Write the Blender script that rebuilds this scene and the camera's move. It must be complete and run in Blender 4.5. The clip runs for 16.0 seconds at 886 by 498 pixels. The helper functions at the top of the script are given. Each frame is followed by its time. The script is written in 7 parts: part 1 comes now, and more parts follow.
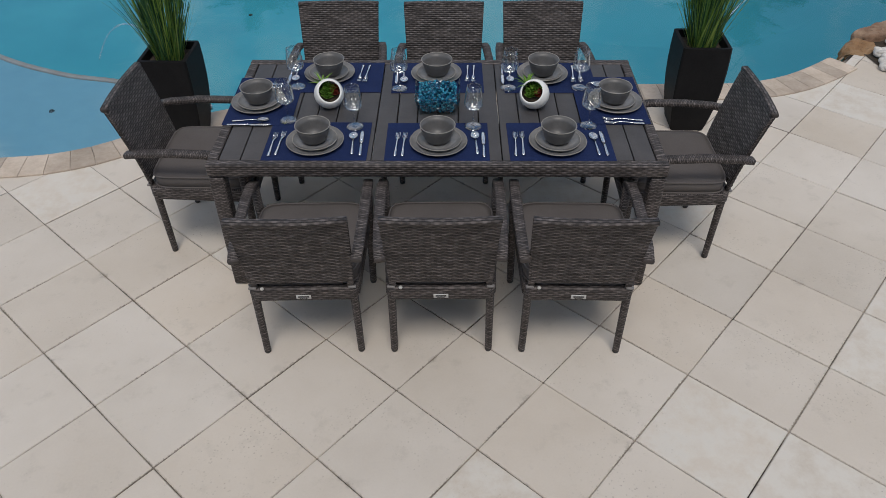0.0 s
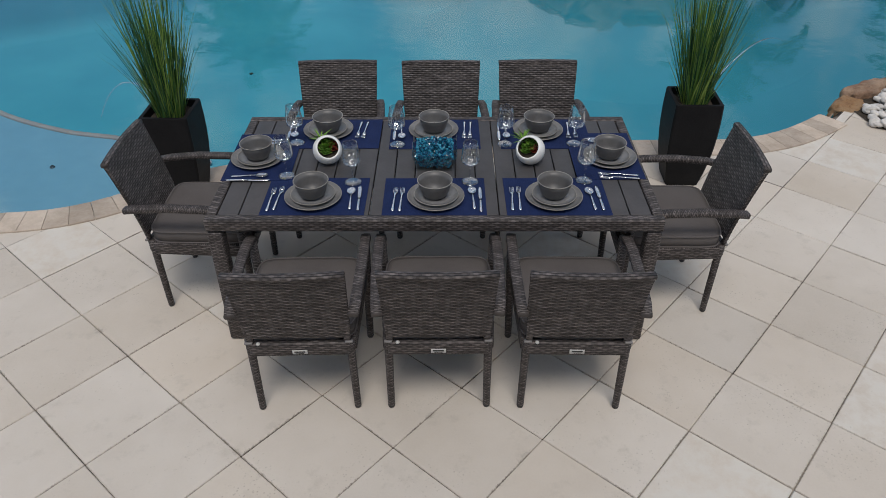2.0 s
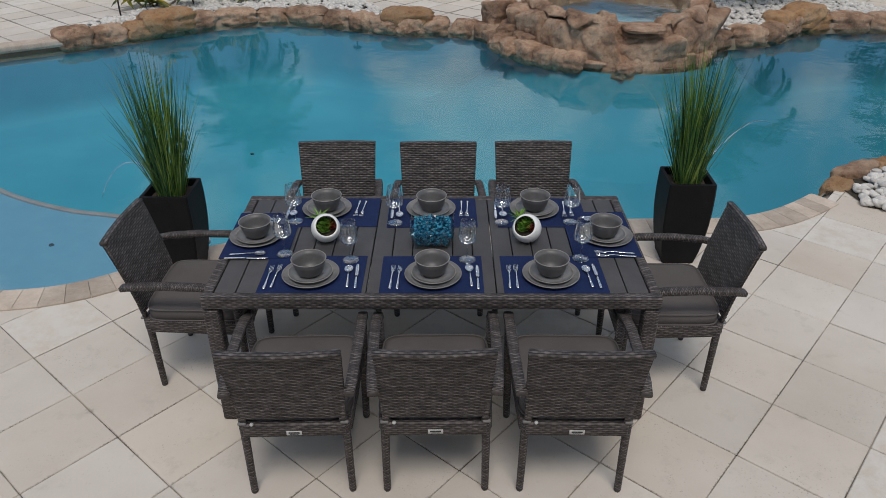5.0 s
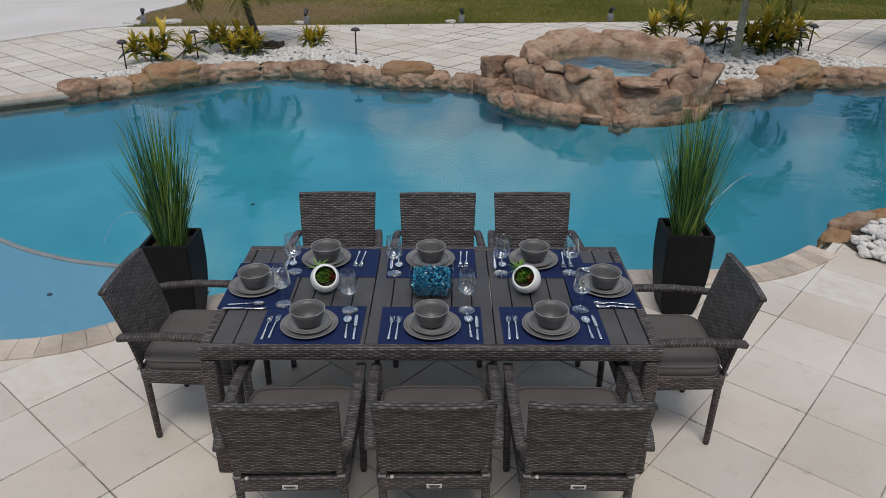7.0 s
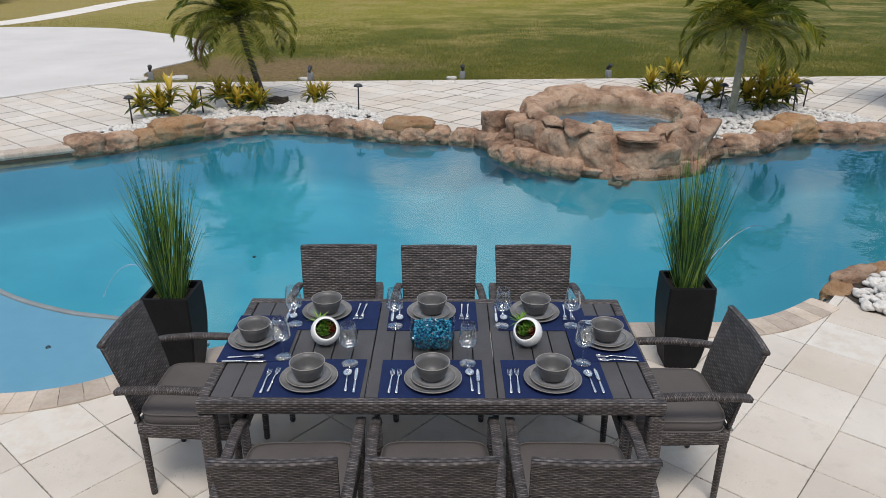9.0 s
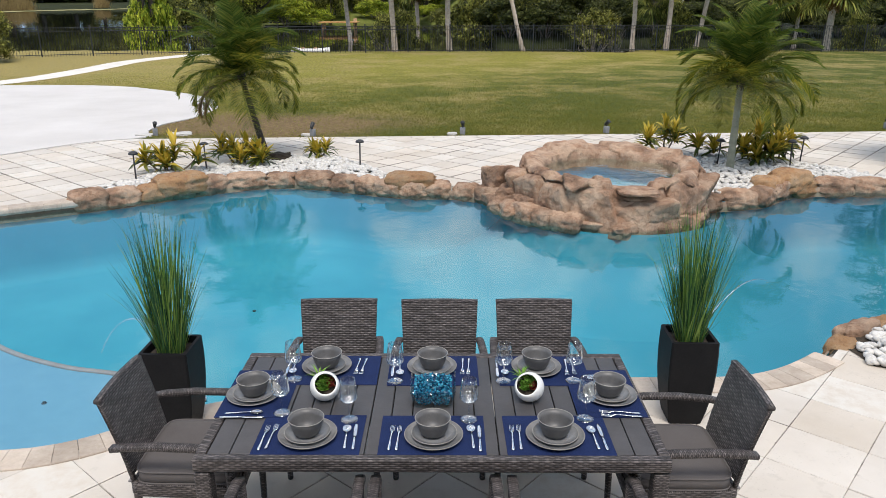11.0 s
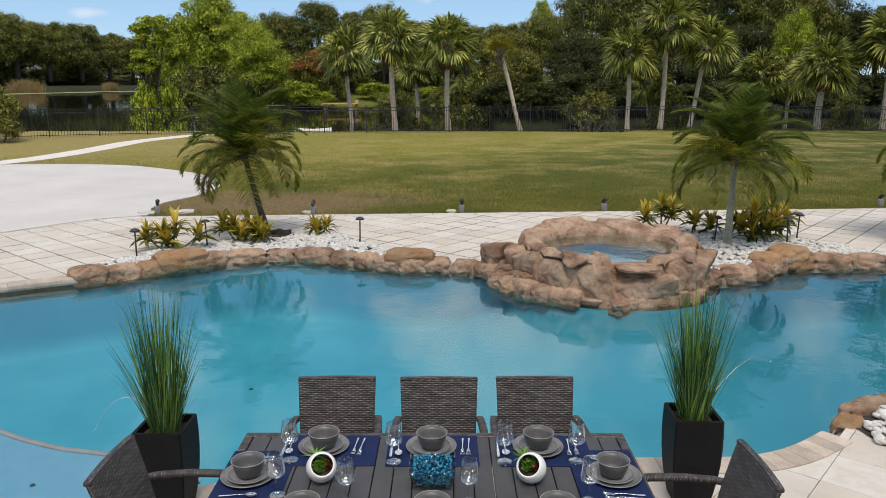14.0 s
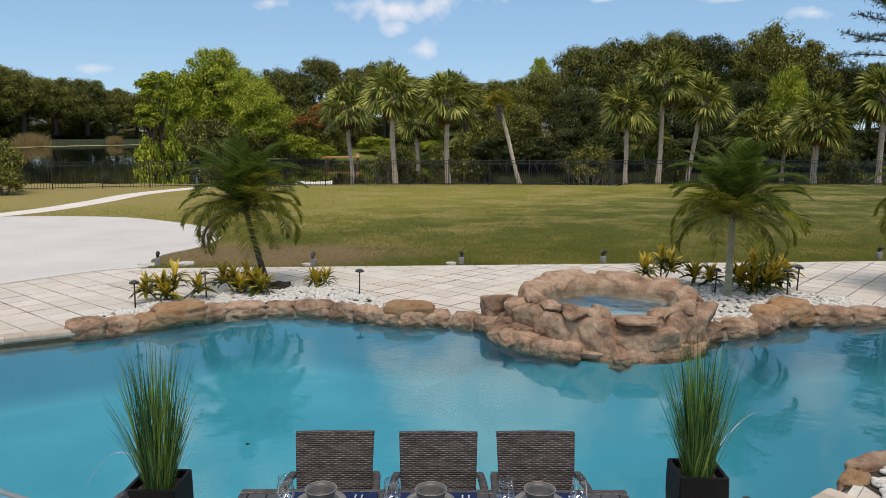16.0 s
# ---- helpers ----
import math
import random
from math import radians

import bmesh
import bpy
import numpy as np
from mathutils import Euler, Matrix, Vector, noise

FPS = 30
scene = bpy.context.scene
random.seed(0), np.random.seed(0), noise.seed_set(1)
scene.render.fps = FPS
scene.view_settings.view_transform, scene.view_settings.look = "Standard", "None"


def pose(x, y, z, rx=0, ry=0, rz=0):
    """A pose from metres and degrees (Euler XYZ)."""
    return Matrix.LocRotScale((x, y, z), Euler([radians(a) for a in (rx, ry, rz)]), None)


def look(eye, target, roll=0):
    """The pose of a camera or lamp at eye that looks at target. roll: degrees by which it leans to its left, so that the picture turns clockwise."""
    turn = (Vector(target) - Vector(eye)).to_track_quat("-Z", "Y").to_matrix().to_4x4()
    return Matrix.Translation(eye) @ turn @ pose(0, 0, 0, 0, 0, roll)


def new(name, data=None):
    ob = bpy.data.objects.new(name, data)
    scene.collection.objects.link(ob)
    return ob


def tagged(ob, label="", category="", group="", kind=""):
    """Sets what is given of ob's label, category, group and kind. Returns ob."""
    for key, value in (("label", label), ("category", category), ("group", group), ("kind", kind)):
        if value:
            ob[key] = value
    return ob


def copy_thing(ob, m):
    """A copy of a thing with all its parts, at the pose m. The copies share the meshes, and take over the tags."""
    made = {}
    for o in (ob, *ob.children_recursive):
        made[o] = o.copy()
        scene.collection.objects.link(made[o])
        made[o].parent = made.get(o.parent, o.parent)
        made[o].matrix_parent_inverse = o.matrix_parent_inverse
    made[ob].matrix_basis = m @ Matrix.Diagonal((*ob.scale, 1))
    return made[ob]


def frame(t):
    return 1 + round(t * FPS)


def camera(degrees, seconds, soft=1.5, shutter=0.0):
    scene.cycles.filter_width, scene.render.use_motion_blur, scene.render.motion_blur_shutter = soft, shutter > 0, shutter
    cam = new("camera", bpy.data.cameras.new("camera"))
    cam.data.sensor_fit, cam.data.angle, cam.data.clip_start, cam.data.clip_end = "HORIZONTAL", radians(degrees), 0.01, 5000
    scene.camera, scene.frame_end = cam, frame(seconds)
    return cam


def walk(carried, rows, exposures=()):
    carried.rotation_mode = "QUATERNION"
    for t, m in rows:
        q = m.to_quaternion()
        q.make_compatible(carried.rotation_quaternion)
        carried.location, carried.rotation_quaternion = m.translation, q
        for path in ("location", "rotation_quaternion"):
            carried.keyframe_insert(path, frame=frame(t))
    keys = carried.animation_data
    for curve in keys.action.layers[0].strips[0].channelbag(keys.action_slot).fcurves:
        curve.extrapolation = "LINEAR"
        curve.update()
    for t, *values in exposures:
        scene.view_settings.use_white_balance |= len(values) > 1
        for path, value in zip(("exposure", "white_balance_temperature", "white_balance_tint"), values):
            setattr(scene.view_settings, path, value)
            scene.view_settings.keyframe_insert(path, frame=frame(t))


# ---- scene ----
cam = camera(62.00, 16.0, soft=0.55)
EYE = (0.0, 0.0, 2.6)  # hovers in one place and tilts up
ROWS = [  # seconds, turn about x, y, z
    (0.0, 49.378, 0.247, -0.212),
    (0.5, 50.409, 0.234, -0.288),
    (1.0, 51.478, 0.212, -0.333),
    (1.5, 52.547, 0.204, -0.388),
    (2.0, 53.595, 0.198, -0.436),
    (2.5, 54.639, 0.197, -0.484),
    (3.0, 55.684, 0.178, -0.511),
    (3.5, 56.687, 0.160, -0.547),
    (4.0, 57.683, 0.133, -0.580),
    (6.5, 62.565, -0.024, -0.595),
    (7.0, 63.561, -0.074, -0.583),
    (7.5, 64.542, -0.101, -0.568),
    (8.0, 65.539, -0.108, -0.546),
    (8.5, 66.578, -0.113, -0.514),
    (9.0, 67.636, -0.089, -0.490),
    (11.5, 72.829, 0.002, -0.463),
    (12.0, 73.816, 0.036, -0.480),
    (12.5, 74.807, 0.013, -0.492),
    (13.0, 75.787, 0.050, -0.494),
    (13.5, 76.773, 0.053, -0.517),
    (14.0, 77.764, 0.033, -0.526),
    (14.5, 78.766, 0.013, -0.528),
    (15.0, 79.777, 0.002, -0.530),
    (15.5, 80.805, -0.006, -0.532),
    (16.0, 81.826, -0.046, -0.535),
]
EXPOSURES = [(0.0, -0.19, 6500, 10), (4.0, -0.20, 6500, 10), (6.5, -0.26, 6500, 10), (7.0, -0.12, 6500, 10), (7.5, 0.10, 6500, 10), (9.0, 0.26, 6500, 10), (11.5, 0.62, 6500, 10), (12.5, 0.60, 6500, 10), (13.5, 0.35, 6650, 10), (16.0, 0.20, 6850, 10)]
walk(cam, [(t, pose(*EYE, rx, ry, rz)) for t, rx, ry, rz in ROWS], EXPOSURES)

# ---- light ----
SUN_EL, SUN_FROM = 65.0, Vector((0.05, -1.0, 0.0))
world = bpy.data.worlds.new("world")
scene.world = world
world.use_nodes = True
wn, wl = world.node_tree.nodes, world.node_tree.links
wn.clear()
w_out = wn.new("ShaderNodeOutputWorld")
w_bg = wn.new("ShaderNodeBackground")
w_sky = wn.new("ShaderNodeTexSky")
w_sky.sky_type = "NISHITA"
w_sky.sun_disc = False
w_sky.sun_elevation = radians(SUN_EL)
w_sky.sun_rotation = radians(180)
w_sky.air_density = 0.8
w_sky.dust_density = 0.15
w_sky.ozone_density = 1.5
w_tone = wn.new("ShaderNodeHueSaturation")
w_tone.inputs["Saturation"].default_value = 0.95
wl.new(w_sky.outputs["Color"], w_tone.inputs["Color"])
w_co = wn.new("ShaderNodeTexCoord")
w_sep = wn.new("ShaderNodeSeparateXYZ")
wl.new(w_co.outputs["Generated"], w_sep.inputs[0])
# clouds lie on a high flat layer: the sight line divided by its height
w_clip = wn.new("ShaderNodeMath")
w_clip.operation = "MAXIMUM"
wl.new(w_sep.outputs[2], w_clip.inputs[0])
w_up = wn.new("ShaderNodeMath")
w_up.inputs[1].default_value = 0.28
wl.new(w_clip.outputs[0], w_up.inputs[0])
w_flat = wn.new("ShaderNodeVectorMath")
w_flat.operation = "DIVIDE"
w_three = wn.new("ShaderNodeCombineXYZ")
for socket in w_three.inputs:
    wl.new(w_up.outputs[0], socket)
wl.new(w_co.outputs["Generated"], w_flat.inputs[0])
wl.new(w_three.outputs[0], w_flat.inputs[1])
w_noise = wn.new("ShaderNodeTexNoise")
w_noise.inputs["Scale"].default_value = 3.6
w_noise.inputs["Detail"].default_value = 8.0
w_noise.inputs["Roughness"].default_value = 0.55
wl.new(w_flat.outputs[0], w_noise.inputs["Vector"])
# more cloud overhead than near the horizon
w_high = wn.new("ShaderNodeMath")
w_high.operation = "MULTIPLY_ADD"
w_high.inputs[1].default_value = 1.42
w_cap = wn.new("ShaderNodeMath")
w_cap.operation = "MINIMUM"
w_cap.inputs[1].default_value = 0.13
w_from = wn.new("ShaderNodeMath")
w_from.operation = "SUBTRACT"
w_from.use_clamp = True
w_from.inputs[1].default_value = 0.16
wl.new(w_sep.outputs[2], w_from.inputs[0])
wl.new(w_from.outputs[0], w_cap.inputs[0])
wl.new(w_cap.outputs[0], w_high.inputs[0])
wl.new(w_noise.outputs["Fac"], w_high.inputs[2])
w_ramp = wn.new("ShaderNodeValToRGB")
w_ramp.color_ramp.elements[0].position = 0.64
w_ramp.color_ramp.elements[1].position = 0.77
wl.new(w_high.outputs[0], w_ramp.inputs["Fac"])
w_mix = wn.new("ShaderNodeMix")
w_mix.data_type = "RGBA"
w_mix.inputs["B"].default_value = (8.7, 8.45, 8.2, 1)
wl.new(w_ramp.outputs["Color"], w_mix.inputs["Factor"])
# thin haze, thickest at the horizon
w_even = wn.new("ShaderNodeMix")
w_even.data_type = "RGBA"
w_low = wn.new("ShaderNodeMath")
w_low.operation = "SUBTRACT"
w_low.inputs[0].default_value = 1.0
wl.new(w_clip.outputs[0], w_low.inputs[1])
w_pow = wn.new("ShaderNodeMath")
w_pow.operation = "POWER"
w_pow.inputs[1].default_value = 1.0
wl.new(w_low.outputs[0], w_pow.inputs[0])
w_share = wn.new("ShaderNodeMath")
w_share.operation = "MULTIPLY"
w_share.inputs[1].default_value = 1.0
wl.new(w_pow.outputs[0], w_share.inputs[0])
wl.new(w_share.outputs[0], w_even.inputs["Factor"])
w_even.inputs["B"].default_value = (2.15, 4.35, 7.2, 1)
wl.new(w_tone.outputs["Color"], w_even.inputs["A"])
wl.new(w_even.outputs["Result"], w_mix.inputs["A"])
# a few flat fair-weather clouds low over the trees: bearing, height, half width, half height, weight
def world_math(op, a, b=0.0):
    node = wn.new("ShaderNodeMath")
    node.operation = op
    for slot, value in enumerate((a, b)):
        if isinstance(value, bpy.types.NodeSocket):
            wl.new(value, node.inputs[slot])
        else:
            node.inputs[slot].default_value = value
    return node.outputs[0]


w_ahead = world_math("MAXIMUM", w_sep.outputs[1], 0.02)
w_side, w_rise = world_math("DIVIDE", w_sep.outputs[0], w_ahead), world_math("DIVIDE", w_sep.outputs[2], w_ahead)
w_curl = wn.new("ShaderNodeTexNoise")
w_curl.inputs["Scale"].default_value = 26.0
w_curl.inputs["Detail"].default_value = 6.0
wl.new(w_co.outputs["Generated"], w_curl.inputs["Vector"])
w_sum = None
for bearing, rise, wide, high, weight in ((-0.052, 0.175, 0.080, 0.024, 0.95), (-0.052, 0.148, 0.026, 0.018, 0.75), (-0.020, 0.122, 0.036, 0.016, 0.75), (-0.215, 0.181, 0.032, 0.012, 0.9),
                                          (0.497, 0.170, 0.044, 0.014, 0.85), (0.384, 0.187, 0.05, 0.008, 0.8), (-0.448, 0.097, 0.034, 0.008, 0.5), (0.217, 0.186, 0.03, 0.007, 0.8)):
    dx = world_math("DIVIDE", world_math("SUBTRACT", w_side, bearing), wide)
    dz = world_math("DIVIDE", world_math("SUBTRACT", w_rise, rise), high)
    far_off = world_math("SQRT", world_math("ADD", world_math("MULTIPLY", dx, dx), world_math("MULTIPLY", dz, dz)))
    puff = world_math("SUBTRACT", world_math("MULTIPLY", w_curl.outputs["Fac"], 2.4), world_math("ADD", far_off, 0.42))
    puff = world_math("MULTIPLY", world_math("MINIMUM", world_math("MAXIMUM", world_math("MULTIPLY", puff, 1.25), 0.0), 1.0), weight)
    w_sum = puff if w_sum is None else world_math("MAXIMUM", w_sum, puff)
w_ahead_only = world_math("MULTIPLY", w_sum, world_math("GREATER_THAN", w_sep.outputs[1], 0.1))
w_puffs = wn.new("ShaderNodeMix")
w_puffs.data_type = "RGBA"
w_puffs.inputs["B"].default_value = (6.5, 6.8, 7.7, 1)
wl.new(w_ahead_only, w_puffs.inputs["Factor"])
wl.new(w_mix.outputs["Result"], w_puffs.inputs["A"])
wl.new(w_puffs.outputs["Result"], w_bg.inputs["Color"])
w_bg.inputs["Strength"].default_value = 0.108
wl.new(w_bg.outputs["Background"], w_out.inputs["Surface"])

sun_data = bpy.data.lights.new("sun", "SUN")
sun_data.energy = 2.15
sun_data.angle = radians(24.0)
sun_data.color = (1.0, 0.93, 0.845)
sun = new("sun", sun_data)
sun.matrix_world = look(SUN_FROM.normalized() * 20 * math.cos(radians(SUN_EL)) + Vector((0, 0, 20 * math.sin(radians(SUN_EL)))), (0, 0, 0))


# ---- materials ----
class Nodes:
    """A node material with short ways to add and join nodes."""

    def __init__(self, name, rough=0.6, metal=0.0, spec=0.5):
        self.mat = bpy.data.materials.new(name)
        self.mat.use_nodes = True
        self.n, self.l = self.mat.node_tree.nodes, self.mat.node_tree.links
        self.b = self.n["Principled BSDF"]
        self.b.inputs["Roughness"].default_value = rough
        self.b.inputs["Metallic"].default_value = metal
        self.b.inputs["Specular IOR Level"].default_value = spec

    def add(self, kind, **values):
        node = self.n.new("ShaderNode" + kind)
        for key, value in values.items():
            self.put(node, key.replace("_", " "), value)
        return node

    def put(self, node, key, value):
        if isinstance(value, bpy.types.NodeSocket):
            self.l.new(value, node.inputs[key])
        else:
            node.inputs[key].default_value = value

    def math(self, op, a, b=0.0):
        node = self.n.new("ShaderNodeMath")
        node.operation = op
        self.put(node, 0, a)
        self.put(node, 1, b)
        return node.outputs[0]

    def coords(self, which="Object"):
        if which == "Position":
            return self.n.new("ShaderNodeNewGeometry").outputs["Position"]
        return self.n.new("ShaderNodeTexCoord").outputs[which]

    def noise(self, vec, scale, detail=4.0, rough=0.6):
        node = self.add("TexNoise", Scale=scale, Detail=detail, Roughness=rough)
        self.l.new(vec, node.inputs["Vector"])
        return node.outputs["Fac"]

    def ramp(self, fac, *stops):
        node = self.n.new("ShaderNodeValToRGB")
        e = node.color_ramp.elements
        while len(e) < len(stops):
            e.new(0.5)
        for k, (pos, col) in enumerate(stops):
            e[k].position = pos
            e[k].color = (*col, 1) if len(col) == 3 else col
        self.l.new(fac, node.inputs["Fac"])
        return node.outputs["Color"]

    def mix(self, fac, a, b, blend="MIX"):
        node = self.n.new("ShaderNodeMix")
        node.data_type = "RGBA"
        node.blend_type = blend
        self.put(node, "Factor", fac)
        self.put(node, "A", a if isinstance(a, bpy.types.NodeSocket) else (*a, 1))
        self.put(node, "B", b if isinstance(b, bpy.types.NodeSocket) else (*b, 1))
        return node.outputs["Result"]

    def bump(self, height, strength, distance=0.01):
        node = self.add("Bump", Strength=strength, Distance=distance)
        self.l.new(height, node.inputs["Height"])
        if self.b.inputs["Normal"].is_linked:
            self.l.new(self.b.inputs["Normal"].links[0].from_socket, node.inputs["Normal"])
        self.l.new(node.outputs["Normal"], self.b.inputs["Normal"])

    def colour(self, socket):
        self.l.new(socket, self.b.inputs["Base Color"])
        return self

    def random(self):
        return self.n.new("ShaderNodeObjectInfo").outputs["Random"]

    def island(self):
        return self.n.new("ShaderNodeNewGeometry").outputs["Random Per Island"]


def grained(name, dark, light, scale, rough=0.6, bump=0.2, fine=60.0, metal=0.0, spec=0.5, which="Object", island=False, spread=0.0):
    """A surface with broad tone changes, fine grain and relief; spread: tone change from piece to piece."""
    k = Nodes(name, rough, metal, spec)
    co = k.coords(which)
    broad = k.noise(co, scale, 5)
    grain = k.noise(co, fine, 3)
    col = k.ramp(k.math("ADD", k.math("MULTIPLY", broad, 0.7), k.math("MULTIPLY", grain, 0.3)), (0.32, dark), (0.68, light))
    if spread:
        r = k.island() if island else k.random()
        hsv = k.add("HueSaturation", Color=col)
        k.put(hsv, "Value", k.math("ADD", k.math("MULTIPLY", r, spread), 1 - spread / 2))
        col = hsv.outputs["Color"]
    k.colour(col)
    k.bump(grain, bump, 0.004)
    k.bump(broad, bump, 0.02)
    return k


def wicker_material(name, high, wide, deep):
    """Woven resin strands: rows of a height, each passing over stakes a width apart."""
    k = Nodes(name, 0.5, 0.0, 0.3)
    # hand-woven rows are never quite straight
    waver = k.add("TexNoise", Scale=28.0, Detail=1.0)
    k.l.new(k.coords("UV"), waver.inputs["Vector"])
    shift = k.n.new("ShaderNodeVectorMath")
    shift.operation = "MULTIPLY_ADD"
    shift.inputs[1].default_value = (0.004, 0.0012, 0)
    k.l.new(waver.outputs["Color"], shift.inputs[0])
    k.l.new(k.coords("UV"), shift.inputs[2])
    uv = k.n.new("ShaderNodeSeparateXYZ")
    k.l.new(shift.outputs[0], uv.inputs[0])
    u, v = uv.outputs[0], uv.outputs[1]
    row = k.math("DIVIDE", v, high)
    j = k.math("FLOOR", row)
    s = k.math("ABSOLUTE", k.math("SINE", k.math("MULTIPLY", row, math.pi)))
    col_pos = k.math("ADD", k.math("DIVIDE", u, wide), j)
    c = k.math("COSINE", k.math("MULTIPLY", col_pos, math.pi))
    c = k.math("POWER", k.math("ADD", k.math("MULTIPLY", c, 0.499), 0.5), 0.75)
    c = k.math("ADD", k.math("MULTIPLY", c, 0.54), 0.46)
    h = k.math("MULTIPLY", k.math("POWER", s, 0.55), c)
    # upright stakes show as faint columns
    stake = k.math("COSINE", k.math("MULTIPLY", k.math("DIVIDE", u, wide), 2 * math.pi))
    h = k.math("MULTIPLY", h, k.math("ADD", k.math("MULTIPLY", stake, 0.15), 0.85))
    cell = k.n.new("ShaderNodeCombineXYZ")
    k.l.new(j, cell.inputs[1])
    k.l.new(k.math("FLOOR", k.math("ADD", k.math("MULTIPLY", col_pos, 0.5), 0.5)), cell.inputs[0])
    wn_ = k.n.new("ShaderNodeTexWhiteNoise")
    k.l.new(cell.outputs[0], wn_.inputs[0])
    tone = k.mix(wn_.outputs["Value"], (0.046, 0.039, 0.038), (0.185, 0.161, 0.157))
    streak = k.noise(k.coords("UV"), 9.0, 3)
    tone = k.mix(k.math("MULTIPLY", streak, 0.4), tone, (0.090, 0.080, 0.079))
    # dark gaps follow the weave's height: shade between strands put into the colour
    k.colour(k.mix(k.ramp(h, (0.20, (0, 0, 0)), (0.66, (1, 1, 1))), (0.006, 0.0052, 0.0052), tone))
    k.bump(h, 0.8, deep)
    return k.mat


WEAVE_HIGH, WEAVE_WIDE = 0.0118, 0.0225
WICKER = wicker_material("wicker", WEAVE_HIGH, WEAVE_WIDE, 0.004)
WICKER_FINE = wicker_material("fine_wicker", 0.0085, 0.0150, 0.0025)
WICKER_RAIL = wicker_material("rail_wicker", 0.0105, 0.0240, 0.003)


TILE, TILE_TURN = 0.464, radians(48.40)
TILE_OFF = (0.483, 0.141)


def paver_material(name, single):
    k = Nodes(name, 0.82, 0.0, 0.3)
    pos = k.coords("Position")
    r = k.random() if single else k.island()
    base = k.ramp(k.noise(pos, 1.3, 4), (0.3, (0.48, 0.425, 0.365)), (0.7, (0.58, 0.53, 0.475)))
    hsv = k.add("HueSaturation", Color=base)
    k.put(hsv, "Value", k.math("ADD", k.math("MULTIPLY", r, 0.14), 0.93))
    k.put(hsv, "Saturation", k.math("ADD", k.math("MULTIPLY", k.math("FRACT", k.math("MULTIPLY", r, 7.3)), 0.35), 0.82))
    grain = k.noise(pos, 90.0, 3)
    col = k.mix(k.math("MULTIPLY", grain, 0.25), hsv.outputs["Color"], (0.66, 0.62, 0.56))
    blot = k.noise(pos, 7.0, 6, 0.7)
    col = k.mix(k.ramp(blot, (0.56, (0, 0, 0)), (0.78, (0.5, 0.5, 0.5))), col, (0.36, 0.33, 0.29))
    pit = k.add("TexVoronoi", Scale=62.0)
    k.l.new(pos, pit.inputs["Vector"])
    where = k.ramp(k.math("ADD", k.noise(pos, 2.0, 3), k.math("MULTIPLY", k.noise(pos, 26.0, 3, 0.7), 0.55)), (0.80, (0, 0, 0)), (0.95, (1, 1, 1)))
    dot = k.math("MULTIPLY", k.ramp(pit.outputs["Distance"], (0.10, (1, 1, 1)), (0.30, (0, 0, 0))), where)
    # grime that has crept in from the joints
    loc = k.n.new("ShaderNodeSeparateXYZ")
    k.l.new(pos, loc.inputs[0])
    c, s = math.cos(TILE_TURN), math.sin(TILE_TURN)
    half = []
    for a, b, off in ((c, s, TILE_OFF[0]), (-s, c, TILE_OFF[1])):
        along = k.math("ADD", k.math("MULTIPLY", loc.outputs[0], a), k.math("MULTIPLY", loc.outputs[1], b))
        cell = k.math("FRACT", k.math("ADD", k.math("DIVIDE", k.math("SUBTRACT", along, off), TILE), 100.0))
        half.append(k.math("MULTIPLY", k.math("ABSOLUTE", k.math("SUBTRACT", cell, 0.5)), TILE))
    rim = k.math("MAXIMUM", half[0], half[1])
    creep = k.math("ADD", k.math("MULTIPLY", k.math("SUBTRACT", rim, 0.205), 22.0), k.math("MULTIPLY", k.math("SUBTRACT", blot, 0.62), 4.0))
    creep = k.ramp(creep, (0.25, (0, 0, 0)), (1.0, (0.75, 0.75, 0.75)))
    col = k.mix(creep, col, (0.24, 0.21, 0.18))
    # dark moss in the joints of the damp corners beyond the pool
    damp = k.math("MULTIPLY", k.ramp(k.noise(pos, 0.55, 3), (0.46, (0, 0, 0)), (0.60, (1, 1, 1))), k.math("GREATER_THAN", loc.outputs[1], 8.5))
    moss = k.ramp(k.math("ADD", rim, k.math("MULTIPLY", k.math("SUBTRACT", blot, 0.5), 0.05)), (0.208, (0, 0, 0)), (0.222, (1, 1, 1)))
    col = k.mix(k.math("MULTIPLY", k.math("MULTIPLY", damp, moss), 0.65), col, (0.10, 0.085, 0.07))
    # broken, chipped edges along the joints
    chip = k.math("ADD", rim, k.math("MULTIPLY", k.math("SUBTRACT", k.noise(pos, 75.0, 4, 0.75), 0.5), 0.030))
    chip = k.ramp(chip, (0.2270, (0, 0, 0)), (0.2320, (0.9, 0.9, 0.9)))
    col = k.mix(k.math("MULTIPLY", chip, k.ramp(k.noise(pos, 3.0, 3), (0.42, (0.0, 0.0, 0.0)), (0.60, (1, 1, 1)))), col, (0.19, 0.165, 0.14))
    # a few tiles weathered to a paler grey
    pale = k.math("MULTIPLY", k.math("GREATER_THAN", k.math("FRACT", k.math("MULTIPLY", r, 3.7)), 0.76), k.ramp(blot, (0.38, (0, 0, 0)), (0.6, (0.7, 0.7, 0.7))))
    col = k.mix(pale, col, (0.62, 0.60, 0.56))
    k.colour(k.mix(k.math("MULTIPLY", dot, 0.45), col, (0.22, 0.2, 0.17)))
    k.bump(grain, 0.15, 0.003)
    k.bump(k.math("SUBTRACT", 1.0, dot), 0.25, 0.004)
    return k.mat


